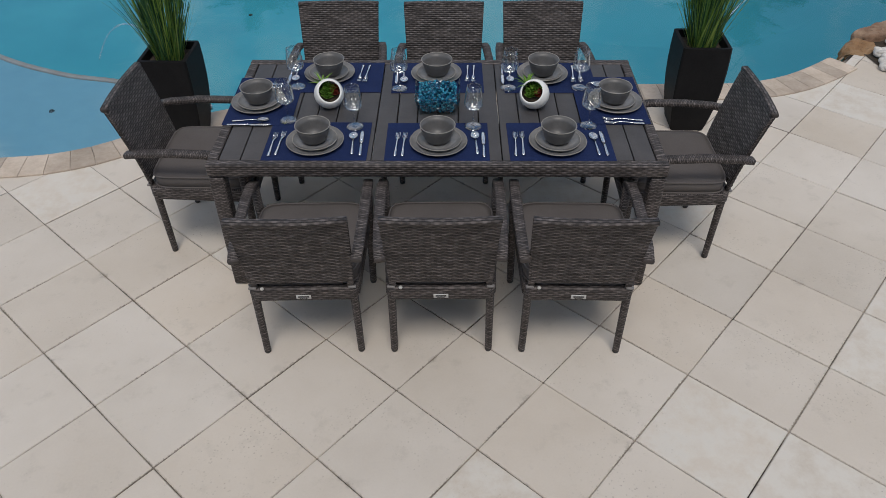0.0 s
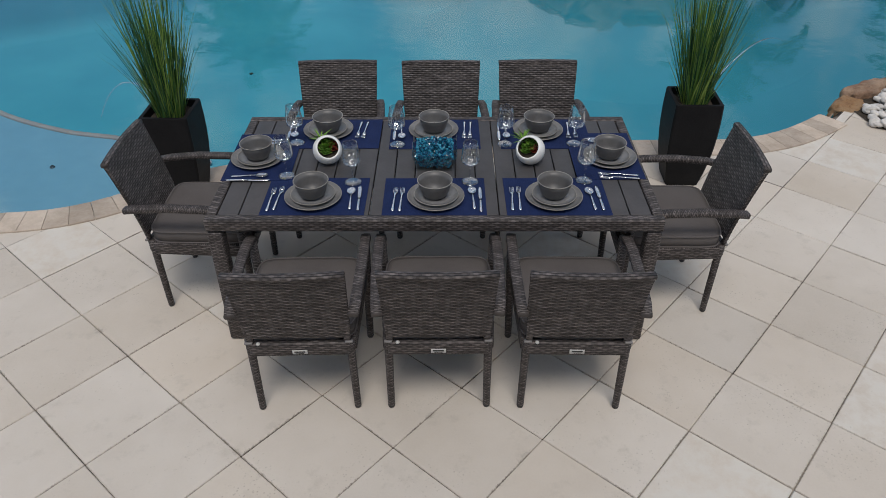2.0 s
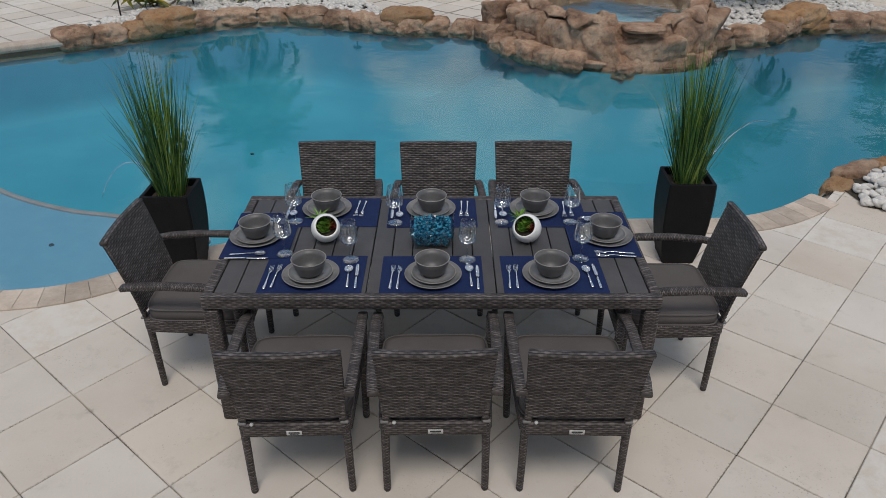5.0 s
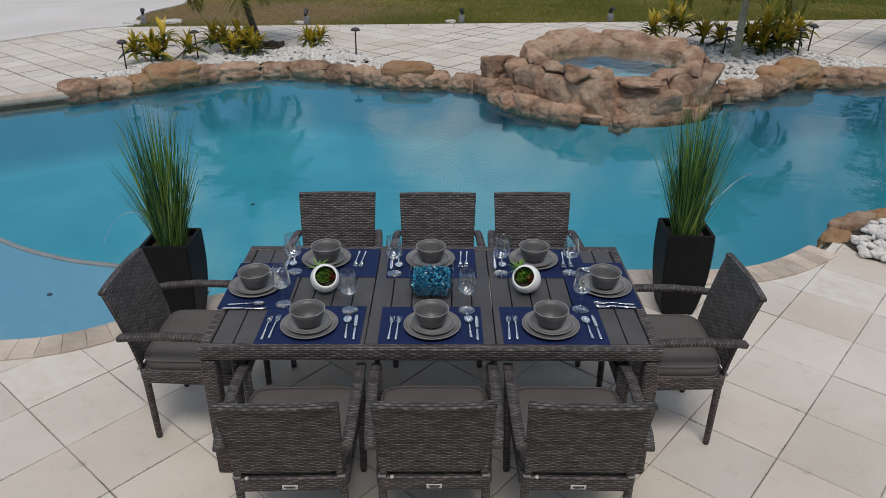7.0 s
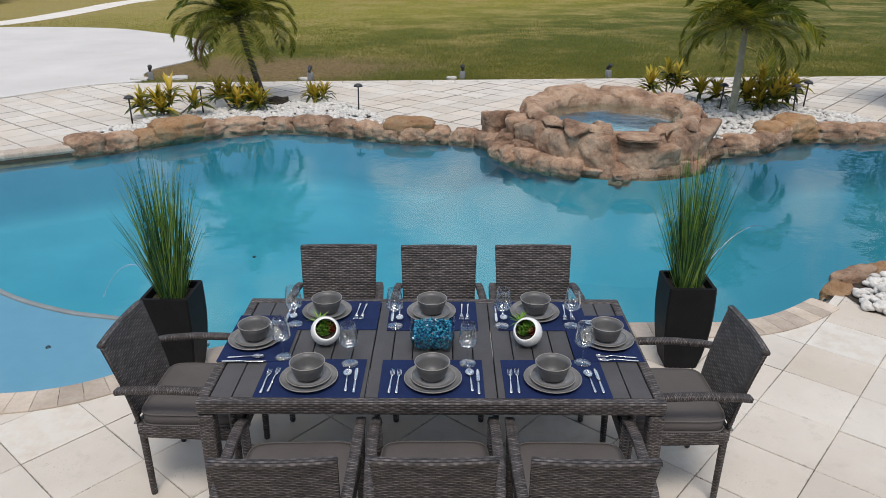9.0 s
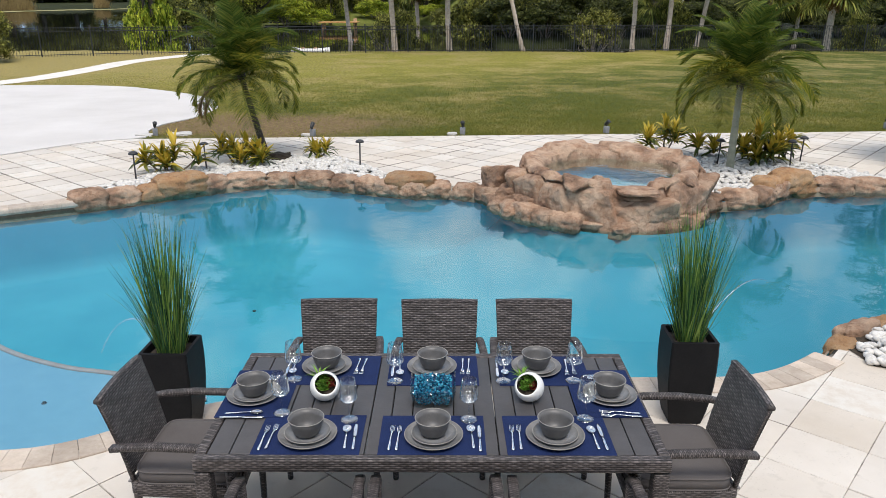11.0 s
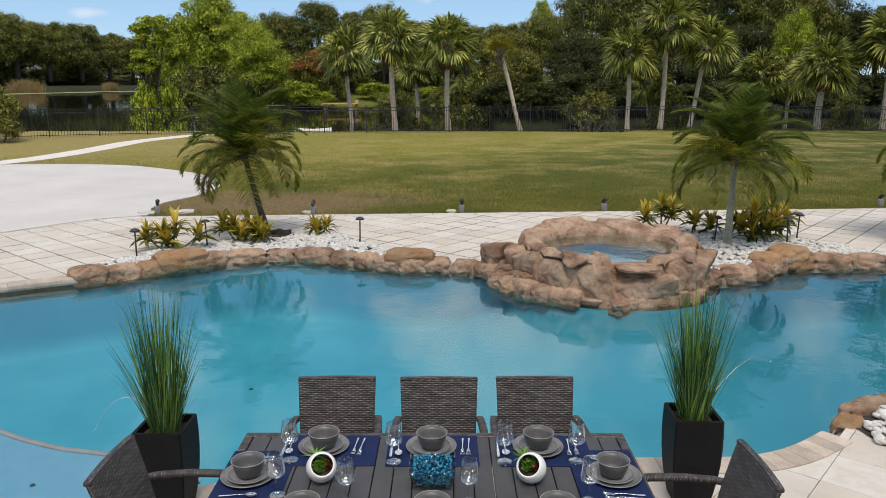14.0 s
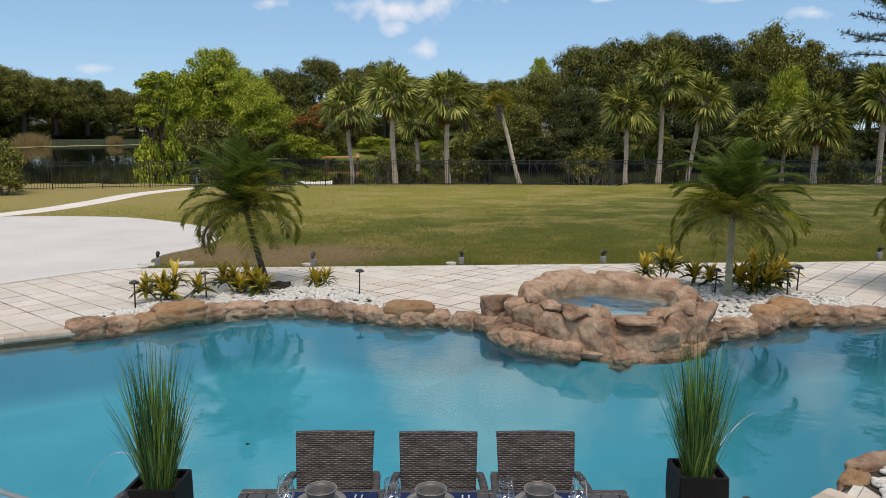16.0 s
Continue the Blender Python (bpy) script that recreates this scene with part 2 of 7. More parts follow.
PAVER = paver_material("cream_paver", True)
PAVER_JOINED = paver_material("cream_paver_outer", False)
COPING = grained("coping_stone", (0.35, 0.285, 0.225), (0.54, 0.46, 0.385), 5.0, 0.8, 0.3, 45.0, spread=0.35, which="Position").mat


def rock_material(name, a, b, c):
    k = Nodes(name, 0.85, 0.0, 0.25)
    pos = k.coords("Position")
    n1 = k.noise(pos, 2.4, 6, 0.65)
    col = k.ramp(n1, (0.36, a), (0.47, b), (0.58, c), (0.70, b))
    grey = k.ramp(k.noise(pos, 5.5, 5, 0.7), (0.50, (0, 0, 0)), (0.64, (1, 1, 1)))
    col = k.mix(k.math("MULTIPLY", grey, 0.32), col, (0.185, 0.145, 0.118))
    rust = k.ramp(k.noise(pos, 3.7, 6, 0.75), (0.53, (0, 0, 0)), (0.66, (1, 1, 1)))
    col = k.mix(k.math("MULTIPLY", rust, 0.45), col, (0.30, 0.115, 0.045))
    grain = k.noise(pos, 38.0, 5, 0.7)
    col = k.mix(k.math("MULTIPLY", grain, 0.3), col, (0.5, 0.4, 0.31))
    pits = k.ramp(k.noise(pos, 17.0, 6, 0.75), (0.34, (1, 1, 1)), (0.46, (0, 0, 0)))
    col = k.mix(k.math("MULTIPLY", pits, 0.45), col, (0.075, 0.042, 0.026))
    hsv = k.add("HueSaturation", Color=col)
    k.put(hsv, "Value", k.math("ADD", k.math("MULTIPLY", k.random(), 0.3), 0.85))
    k.colour(hsv.outputs["Color"])
    k.bump(grain, 0.6, 0.018)
    k.bump(k.noise(pos, 9.0, 7, 0.75), 0.9, 0.055)
    return k.mat


ROCK = rock_material("brown_rock", (0.118, 0.057, 0.032), (0.305, 0.176, 0.108), (0.475, 0.328, 0.226))
ROCK_ORANGE = rock_material("orange_rock", (0.22, 0.10, 0.035), (0.36, 0.185, 0.07), (0.40, 0.25, 0.13))
PEBBLE = grained("white_pebble", (0.42, 0.395, 0.36), (0.66, 0.64, 0.61), 30.0, 0.6, 0.1, 90.0, spread=0.35, island=True).mat
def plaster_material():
    """Blue plaster, darkened on the right in place of light lost in deep water."""
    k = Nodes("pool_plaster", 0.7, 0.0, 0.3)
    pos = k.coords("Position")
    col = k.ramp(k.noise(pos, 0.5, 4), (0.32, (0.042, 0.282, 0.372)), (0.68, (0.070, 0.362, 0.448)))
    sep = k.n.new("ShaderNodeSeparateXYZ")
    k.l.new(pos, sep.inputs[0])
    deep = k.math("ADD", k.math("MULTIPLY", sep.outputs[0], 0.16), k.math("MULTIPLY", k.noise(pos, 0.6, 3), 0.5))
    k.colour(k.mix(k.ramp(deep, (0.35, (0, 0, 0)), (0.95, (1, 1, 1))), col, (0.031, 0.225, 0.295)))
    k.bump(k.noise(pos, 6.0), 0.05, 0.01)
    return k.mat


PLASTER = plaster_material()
SPA_PLASTER = grained("spa_plaster", (0.17, 0.30, 0.36), (0.23, 0.37, 0.42), 0.8, 0.7, 0.05, 6.0, which="Position").mat
SHELF = grained("pool_shelf_plaster", (0.17, 0.315, 0.425), (0.22, 0.375, 0.485), 0.8, 0.7, 0.05, 6.0, which="Position").mat
SHELF_EDGE = grained("rust_tile_edge", (0.36, 0.24, 0.21), (0.46, 0.34, 0.31), 6.0, 0.7, 0.1, which="Position").mat


def water_material(name, tint, scale, strength, deep=False):
    """A rippled surface: gloss by Fresnel over a clear, tinted body."""
    k = Nodes(name)
    k.n.remove(k.b)
    pos = k.coords("Position")
    wave = k.math("ADD", k.noise(pos, scale, 2, 0.5), k.math("MULTIPLY", k.noise(pos, scale * 4.3, 2, 0.5), 0.25))
    bump = k.add("Bump", Strength=strength, Distance=0.05)
    k.l.new(wave, bump.inputs["Height"])
    gloss = k.add("BsdfGlossy", Roughness=0.012)
    gloss.inputs["Color"].default_value = (1, 1, 1, 1)
    k.l.new(bump.outputs["Normal"], gloss.inputs["Normal"])
    if deep:
        body = k.add("BsdfDiffuse")
    else:
        body = k.add("BsdfTransparent")
    body.inputs["Color"].default_value = (*tint, 1)
    fres = k.add("Fresnel", IOR=1.33)
    k.l.new(bump.outputs["Normal"], fres.inputs["Normal"])
    mixer = k.n.new("ShaderNodeMixShader")
    k.l.new(fres.outputs[0], mixer.inputs[0])
    k.l.new(body.outputs[0], mixer.inputs[1])
    k.l.new(gloss.outputs[0], mixer.inputs[2])
    k.l.new(mixer.outputs[0], k.n["Material Output"].inputs["Surface"])
    return k.mat


POOL_WATER = water_material("pool_water", (0.80, 0.95, 0.98), 1.9, 0.065)
SPA_WATER = water_material("spa_water", (0.88, 0.97, 0.97), 5.0, 0.16)
LAKE_WATER = water_material("lake_water", (0.012, 0.014, 0.010), 0.7, 0.12, deep=True)


def lawn_material():
    k = Nodes("lawn", 0.9, 0.0, 0.2)
    pos = k.coords("Position")
    n1 = k.noise(pos, 0.35, 5, 0.65)
    n2 = k.noise(pos, 9.0, 4, 0.7)
    n3 = k.noise(pos, 60.0, 3, 0.7)
    green = k.ramp(k.math("ADD", k.math("MULTIPLY", n2, 0.6), k.math("MULTIPLY", n3, 0.4)), (0.40, (0.108, 0.106, 0.014)), (0.60, (0.325, 0.290, 0.052)))
    deep_green = k.ramp(k.math("ADD", k.math("MULTIPLY", n2, 0.6), k.math("MULTIPLY", n3, 0.4)), (0.40, (0.036, 0.053, 0.006)), (0.60, (0.112, 0.126, 0.016)))
    dry = k.ramp(n2, (0.3, (0.20, 0.155, 0.055)), (0.7, (0.43, 0.34, 0.13)))
    sep = k.n.new("ShaderNodeSeparateXYZ")
    k.l.new(pos, sep.inputs[0])
    # dry soil beside the sand and under the leaning palm
    dx = k.math("MULTIPLY", k.math("ADD", sep.outputs[0], 4.0), 0.22)
    dy = k.math("MULTIPLY", k.math("ADD", sep.outputs[1], -17.2), 0.40)
    near = k.math("SUBTRACT", 1.0, k.math("SQRT", k.math("ADD", k.math("MULTIPLY", dx, dx), k.math("MULTIPLY", dy, dy))))
    patch = k.ramp(k.math("ADD", near, k.math("SUBTRACT", n1, 0.5)), (0.0, (0, 0, 0)), (0.5, (1, 1, 1)))
    # the lawn is greener and darker next to the patio and to the right
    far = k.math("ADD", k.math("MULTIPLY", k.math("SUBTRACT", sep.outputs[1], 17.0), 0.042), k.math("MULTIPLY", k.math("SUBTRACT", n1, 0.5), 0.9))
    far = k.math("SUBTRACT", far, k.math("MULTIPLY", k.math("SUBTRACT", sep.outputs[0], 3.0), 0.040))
    green = k.mix(k.ramp(far, (0.25, (1, 1, 1)), (0.80, (0, 0, 0))), green, deep_green)
    # coarse grass on the far bank, the trees' shade painted into its colour
    bank_light = k.ramp(k.math("ADD", k.math("MULTIPLY", n2, 0.5), k.math("MULTIPLY", k.noise(pos, 0.12, 4, 0.7), 0.5)), (0.38, (0.008, 0.012, 0.004)), (0.62, (0.036, 0.043, 0.010)))
    # slope behind the dock: a brighter grass colour stands in for sunlight
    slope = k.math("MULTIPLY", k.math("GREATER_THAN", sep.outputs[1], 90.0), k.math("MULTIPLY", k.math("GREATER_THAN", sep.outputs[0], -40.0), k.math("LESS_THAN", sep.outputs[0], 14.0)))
    bank_light = k.mix(slope, bank_light, k.ramp(n2, (0.3, (0.075, 0.100, 0.018)), (0.7, (0.19, 0.20, 0.045))))
    worn = k.ramp(k.math("ADD", k.math("MULTIPLY", n1, 0.75), k.math("MULTIPLY", k.noise(pos, 1.7, 5, 0.7), 0.25)), (0.47, (0, 0, 0)), (0.62, (0.8, 0.8, 0.8)))
    # the lawn dries out towards the west
    west = k.ramp(k.math("ADD", k.math("MULTIPLY", sep.outputs[0], -0.035), k.math("SUBTRACT", n1, 0.5)), (0.12, (0, 0, 0)), (0.55, (0.8, 0.8, 0.8)))
    col = k.mix(k.math("MAXIMUM", worn, west), green, dry)
    col = k.mix(k.math("GREATER_THAN", sep.outputs[1], 48.4), col, bank_light)
    col = k.mix(k.math("MULTIPLY", patch, 0.9), col, k.ramp(n2, (0.3, (0.115, 0.072, 0.036)), (0.7, (0.28, 0.19, 0.095))))
    # bare bedding under the patio
    bed = k.math("LESS_THAN", sep.outputs[1], k.math("ADD", k.math("MULTIPLY", sep.outputs[0], 0.055), 15.6))
    for axis, low, high in ((0, -9.5, 11.5), (1, -2.0, 20.0)):
        bed = k.math("MULTIPLY", bed, k.math("MULTIPLY", k.math("GREATER_THAN", sep.outputs[axis], low), k.math("LESS_THAN", sep.outputs[axis], high)))
    col = k.mix(bed, col, k.ramp(k.noise(pos, 2.2, 3, 0.6), (0.40, (0.045, 0.037, 0.030)), (0.60, (0.42, 0.37, 0.31))))
    k.colour(col)
    k.bump(n3, 0.7, 0.05)
    k.bump(n2, 0.4, 0.05)
    return k.mat


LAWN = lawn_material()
SAND = grained("white_sand", (0.48, 0.455, 0.435), (0.585, 0.56, 0.54), 0.5, 0.95, 0.3, 45.0, which="Position").mat
ALGAE = grained("pond_weed", (0.17, 0.16, 0.055), (0.34, 0.31, 0.13), 0.35, 0.9, 0.2, 2.5, which="Position").mat
CONCRETE = grained("pale_concrete", (0.58, 0.54, 0.49), (0.72, 0.68, 0.63), 1.2, 0.9, 0.2, 30.0, which="Position").mat
PLANK = grained("brown_grey_plank", (0.043, 0.041, 0.043), (0.068, 0.064, 0.067), 7.0, 0.55, 0.15, 120.0, spread=0.2).mat
CUSHION = grained("taupe_fabric", (0.080, 0.071, 0.070), (0.112, 0.101, 0.099), 3.0, 0.9, 0.25, 220.0).mat
PIPING = grained("taupe_piping", (0.095, 0.085, 0.084), (0.125, 0.113, 0.111), 3.0, 0.9, 0.2, 200.0).mat
WHITE_PLASTIC = grained("white_plastic", (0.45, 0.45, 0.44), (0.55, 0.55, 0.54), 20.0, 0.5, 0.05).mat
DARK_INK = grained("dark_print", (0.02, 0.02, 0.02), (0.04, 0.04, 0.04), 20.0, 0.5, 0.05).mat
STONEWARE = grained("grey_stoneware", (0.074, 0.073, 0.074), (0.122, 0.120, 0.121), 14.0, 0.42, 0.05, 150.0).mat
GREY_PLASTIC = grained("grey_plastic", (0.145, 0.138, 0.138), (0.19, 0.182, 0.182), 20.0, 0.5, 0.05).mat
PLATE_GLAZE = grained("pale_grey_glaze", (0.165, 0.164, 0.166), (0.265, 0.262, 0.264), 22.0, 0.32, 0.05, 150.0).mat
STONE_RIM = grained("stoneware_rim", (0.20, 0.19, 0.175), (0.29, 0.275, 0.25), 14.0, 0.4, 0.05, 150.0).mat
STEEL = Nodes("polished_steel", 0.18, 1.0)
STEEL.colour(STEEL.ramp(STEEL.noise(STEEL.coords(), 40.0), (0.3, (0.72, 0.72, 0.74)), (0.7, (0.86, 0.86, 0.88))))
STEEL = STEEL.mat


def navy_material():
    k = Nodes("navy_cloth", 0.85, 0.0, 0.2)
    co = k.coords()
    wave_a = k.add("TexWave", Scale=160.0, Distortion=0.6)
    wave_a.bands_direction = "X"
    wave_b = k.add("TexWave", Scale=160.0, Distortion=0.6)
    wave_b.bands_direction = "Y"
    k.l.new(co, wave_a.inputs["Vector"])
    k.l.new(co, wave_b.inputs["Vector"])
    h = k.math("MULTIPLY", wave_a.outputs["Fac"], wave_b.outputs["Fac"])
    k.colour(k.ramp(k.math("ADD", k.math("MULTIPLY", h, 0.6), k.math("MULTIPLY", k.noise(co, 12.0), 0.4)), (0.15, (0.007, 0.014, 0.054)), (0.75, (0.013, 0.030, 0.110))))
    k.bump(h, 0.3, 0.002)
    return k.mat


NAVY = navy_material()


def glass_material(name, tint, least=0.085, edge=2.3):
    """Thin clear glass: gloss by Fresnel over a clear body."""
    k = Nodes(name)
    k.n.remove(k.b)
    gloss = k.add("BsdfGlossy", Roughness=0.02)
    gloss.inputs["Color"].default_value = (1, 1, 1, 1)
    body = k.add("BsdfTransparent")
    body.inputs["Color"].default_value = (*tint, 1)
    face = k.add("LayerWeight", Blend=0.5)
    fres = k.math("ADD", k.math("MULTIPLY", k.math("POWER", face.outputs["Facing"], edge), 0.95 - least), least)
    mixer = k.n.new("ShaderNodeMixShader")
    k.l.new(fres, mixer.inputs[0])
    k.l.new(body.outputs[0], mixer.inputs[1])
    k.l.new(gloss.outputs[0], mixer.inputs[2])
    k.l.new(mixer.outputs[0], k.n["Material Output"].inputs["Surface"])
    return k.mat


GLASS = glass_material("clear_glass", (0.97, 0.98, 0.98))
BOWL_GLASS = glass_material("thick_clear_glass", (0.95, 0.98, 0.98), 0.03, 4.5)
BLUE_CHIP = Nodes("blue_glass_chip", 0.12)
BLUE_CHIP.colour(BLUE_CHIP.ramp(BLUE_CHIP.island(), (0.1, (0.0015, 0.032, 0.08)), (0.6, (0.004, 0.12, 0.23)), (0.95, (0.04, 0.33, 0.46))))
BLUE_CHIP.b.inputs["Coat Weight"].default_value = 0.4
BLUE_CHIP = BLUE_CHIP.mat
CERAMIC = grained("white_ceramic", (0.74, 0.74, 0.72), (0.82, 0.82, 0.80), 8.0, 0.22, 0.03).mat
BLACK_POT = grained("black_fibre_planter", (0.006, 0.006, 0.007), (0.013, 0.013, 0.014), 5.0, 0.62, 0.1, 80.0, spec=0.12).mat
SOIL = grained("dark_soil", (0.02, 0.015, 0.01), (0.06, 0.045, 0.03), 20.0, 0.95, 0.6, 60.0).mat
BLACK_METAL = grained("black_metal", (0.012, 0.012, 0.013), (0.03, 0.03, 0.032), 12.0, 0.45, 0.1, 60.0).mat
GREY_METAL = grained("grey_metal", (0.16, 0.16, 0.17), (0.28, 0.28, 0.29), 12.0, 0.5, 0.1, 60.0).mat


def leaf_material(name, *stops, rough=0.5, through_=0.3, speckle=0.6, clump=1.1):
    """Foliage whose tone changes from leaf to leaf, with light through it."""
    k = Nodes(name, rough, 0.0, 0.2)
    r = k.island()
    patchy = k.noise(k.coords("Position"), clump, 3)
    col = k.ramp(k.math("ADD", k.math("MULTIPLY", r, speckle), k.math("MULTIPLY", patchy, 1 - speckle)), *stops)
    k.colour(col)
    diff = k.n.new("ShaderNodeBsdfTranslucent")
    k.l.new(col, diff.inputs["Color"])
    mixer = k.n.new("ShaderNodeMixShader")
    mixer.inputs[0].default_value = through_
    k.l.new(k.b.outputs[0], mixer.inputs[1])
    k.l.new(diff.outputs[0], mixer.inputs[2])
    k.l.new(mixer.outputs[0], k.n["Material Output"].inputs["Surface"])
    return k.mat


BLADE = leaf_material("reed_blade", (0.15, (0.014, 0.050, 0.026)), (0.42, (0.042, 0.118, 0.048)), (0.66, (0.14, 0.26, 0.045)), (0.9, (0.38, 0.46, 0.13)))
SUCCULENT = leaf_material("succulent_leaf", (0.2, (0.06, 0.15, 0.02)), (0.7, (0.20, 0.38, 0.06)), (0.9, (0.34, 0.52, 0.13)))
SUCC_RED = leaf_material("red_succulent_leaf", (0.2, (0.10, 0.015, 0.012)), (0.8, (0.26, 0.05, 0.03)))
PALM_LEAF = leaf_material("date_palm_leaflet", (0.2, (0.055, 0.082, 0.012)), (0.55, (0.155, 0.185, 0.025)), (0.85, (0.40, 0.34, 0.045)), through_=0.45)
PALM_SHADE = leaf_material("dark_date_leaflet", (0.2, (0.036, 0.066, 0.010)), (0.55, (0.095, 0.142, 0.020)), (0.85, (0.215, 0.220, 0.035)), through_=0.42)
DRY_LEAF = leaf_material("dry_frond", (0.2, (0.10, 0.055, 0.02)), (0.8, (0.26, 0.16, 0.07)))
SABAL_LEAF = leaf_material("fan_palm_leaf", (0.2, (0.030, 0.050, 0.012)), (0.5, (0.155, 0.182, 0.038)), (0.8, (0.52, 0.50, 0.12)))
# lit copy of the fan leaf: sunlight on the western palms painted in
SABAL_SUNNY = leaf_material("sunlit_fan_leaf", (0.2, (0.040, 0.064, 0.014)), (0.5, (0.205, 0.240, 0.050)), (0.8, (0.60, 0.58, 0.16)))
SABAL_GOLD = leaf_material("golden_fan_leaf", (0.15, (0.12, 0.13, 0.02)), (0.8, (0.42, 0.36, 0.06)))
OAK_LEAF = leaf_material("oak_leaf", (0.26, (0.016, 0.022, 0.005)), (0.54, (0.112, 0.124, 0.024)), (0.80, (0.36, 0.35, 0.078)), speckle=0.52, clump=0.6, through_=0.2)
LIME_LEAF = leaf_material("bright_leaf", (0.22, (0.040, 0.074, 0.007)), (0.5, (0.235, 0.310, 0.024)), (0.78, (0.62, 0.62, 0.070)), speckle=0.52, clump=0.6, through_=0.24)
OLIVE_LEAF = leaf_material("olive_leaf", (0.26, (0.026, 0.032, 0.007)), (0.52, (0.140, 0.146, 0.028)), (0.78, (0.42, 0.41, 0.085)), speckle=0.52, clump=0.6)
# tree shade put into the leaf colour; the pine's needles share it
DARK_LEAF = leaf_material("dark_shaded_leaf", (0.22, (0.009, 0.014, 0.004)), (0.5, (0.040, 0.052, 0.012)), (0.8, (0.14, 0.15, 0.036)), speckle=0.52, clump=0.6)
FLAME_LEAF = leaf_material("orange_blossom", (0.2, (0.24, 0.085, 0.025)), (0.8, (0.42, 0.19, 0.05)))
REED_DRY = leaf_material("dry_reed", (0.2, (0.15, 0.10, 0.04)), (0.8, (0.36, 0.27, 0.12)))
JET_WATER = glass_material("jet_water", (0.93, 0.96, 0.97), 0.50)
GRASS = leaf_material("grass_blade", (0.2, (0.120, 0.130, 0.020)), (0.6, (0.230, 0.225, 0.040)), (0.9, (0.38, 0.33, 0.09)), through_=0.5)
DOCK_WOOD = grained("orange_dock_wood", (0.36, 0.17, 0.05), (0.60, 0.32, 0.12), 3.0, 0.7, 0.2, 30.0).mat
PALM_BARK = grained("fan_palm_bark", (0.31, 0.245, 0.20), (0.62, 0.51, 0.42), 5.0, 0.9, 0.8, 24.0).mat
PALE_BARK = grained("pale_palm_bark", (0.20, 0.205, 0.145), (0.36, 0.355, 0.27), 9.0, 0.9, 0.6, 40.0).mat
WATERLINE = grained("waterline_stone", (0.17, 0.12, 0.085), (0.30, 0.22, 0.155), 7.0, 0.7, 0.2, 40.0, which="Position").mat
BARK = grained("grey_bark", (0.10, 0.08, 0.065), (0.26, 0.22, 0.185), 6.0, 0.9, 0.8, 30.0).mat
BARK_DARK = grained("dark_bark", (0.035, 0.027, 0.02), (0.10, 0.08, 0.062), 6.0, 0.9, 0.8, 30.0).mat
WOOD = grained("weathered_wood", (0.30, 0.17, 0.085), (0.48, 0.30, 0.17), 2.0, 0.8, 0.3, 20.0).mat
PALE_WALL = grained("pale_wall", (0.62, 0.61, 0.58), (0.72, 0.71, 0.68), 1.0, 0.8, 0.1).mat
STUCCO = grained("cream_stucco", (0.60, 0.53, 0.44), (0.70, 0.63, 0.53), 1.2, 0.9, 0.3, 40.0, which="Position").mat
ROOF = grained("grey_roof", (0.2, 0.19, 0.18), (0.3, 0.29, 0.28), 1.0, 0.8, 0.2).mat


# ---- building helpers ----
def mesh_object(name, bm, material, smooth=True, uv=False):
    if uv:
        lay = bm.loops.layers.uv.new("uv")
        for f in bm.faces:
            n = f.normal
            ax = max(range(3), key=lambda a: abs(n[a]))
            for lo in f.loops:
                c = lo.vert.co
                lo[lay].uv = (c.y, c.z) if ax == 0 else (c.x, c.z) if ax == 1 else (c.x, c.y)
    me = bpy.data.meshes.new(name)
    bm.to_mesh(me)
    bm.free()
    me.materials.append(material)
    if smooth:
        me.shade_smooth()
    return new(name, me)


def part(name, bm, material, parent, label="", smooth=True, uv=False):
    """One mesh object under a thing or under a part."""
    ob = mesh_object(name, bm, material, smooth, uv)
    ob.parent = parent
    return tagged(ob, label)


def piece(name, me, parent, m):
    """Another object on a shared mesh, under its parent."""
    ob = new(name, me)
    ob.parent = parent
    ob.matrix_basis = m
    return ob


def thing(name, label, category, group="", kind="", m=None):
    ob = new(name)
    ob.empty_display_size = 0.1
    if m is not None:
        ob.matrix_basis = m
    return tagged(ob, label, category, group, kind)


def data_mesh(name, verts, faces, material, smooth=False):
    me = bpy.data.meshes.new(name)
    me.from_pydata(verts, [], faces)
    me.materials.append(material)
    if smooth:
        me.shade_smooth()
    me.update()
    return me


def box(bm, c, s, bevel=0.0, seg=2, turn=None):
    geo = bmesh.ops.create_cube(bm, size=1.0)
    vs = geo["verts"]
    m = Matrix.Translation(c) @ (turn or Matrix.Identity(4)) @ Matrix.Diagonal((*s, 1))
    bmesh.ops.transform(bm, matrix=m, verts=vs)
    if bevel:
        es = list({e for v in vs for e in v.link_edges})
        bmesh.ops.bevel(bm, geom=es, offset=bevel, segments=seg, profile=0.5, affect="EDGES", clamp_overlap=True)
    return bm


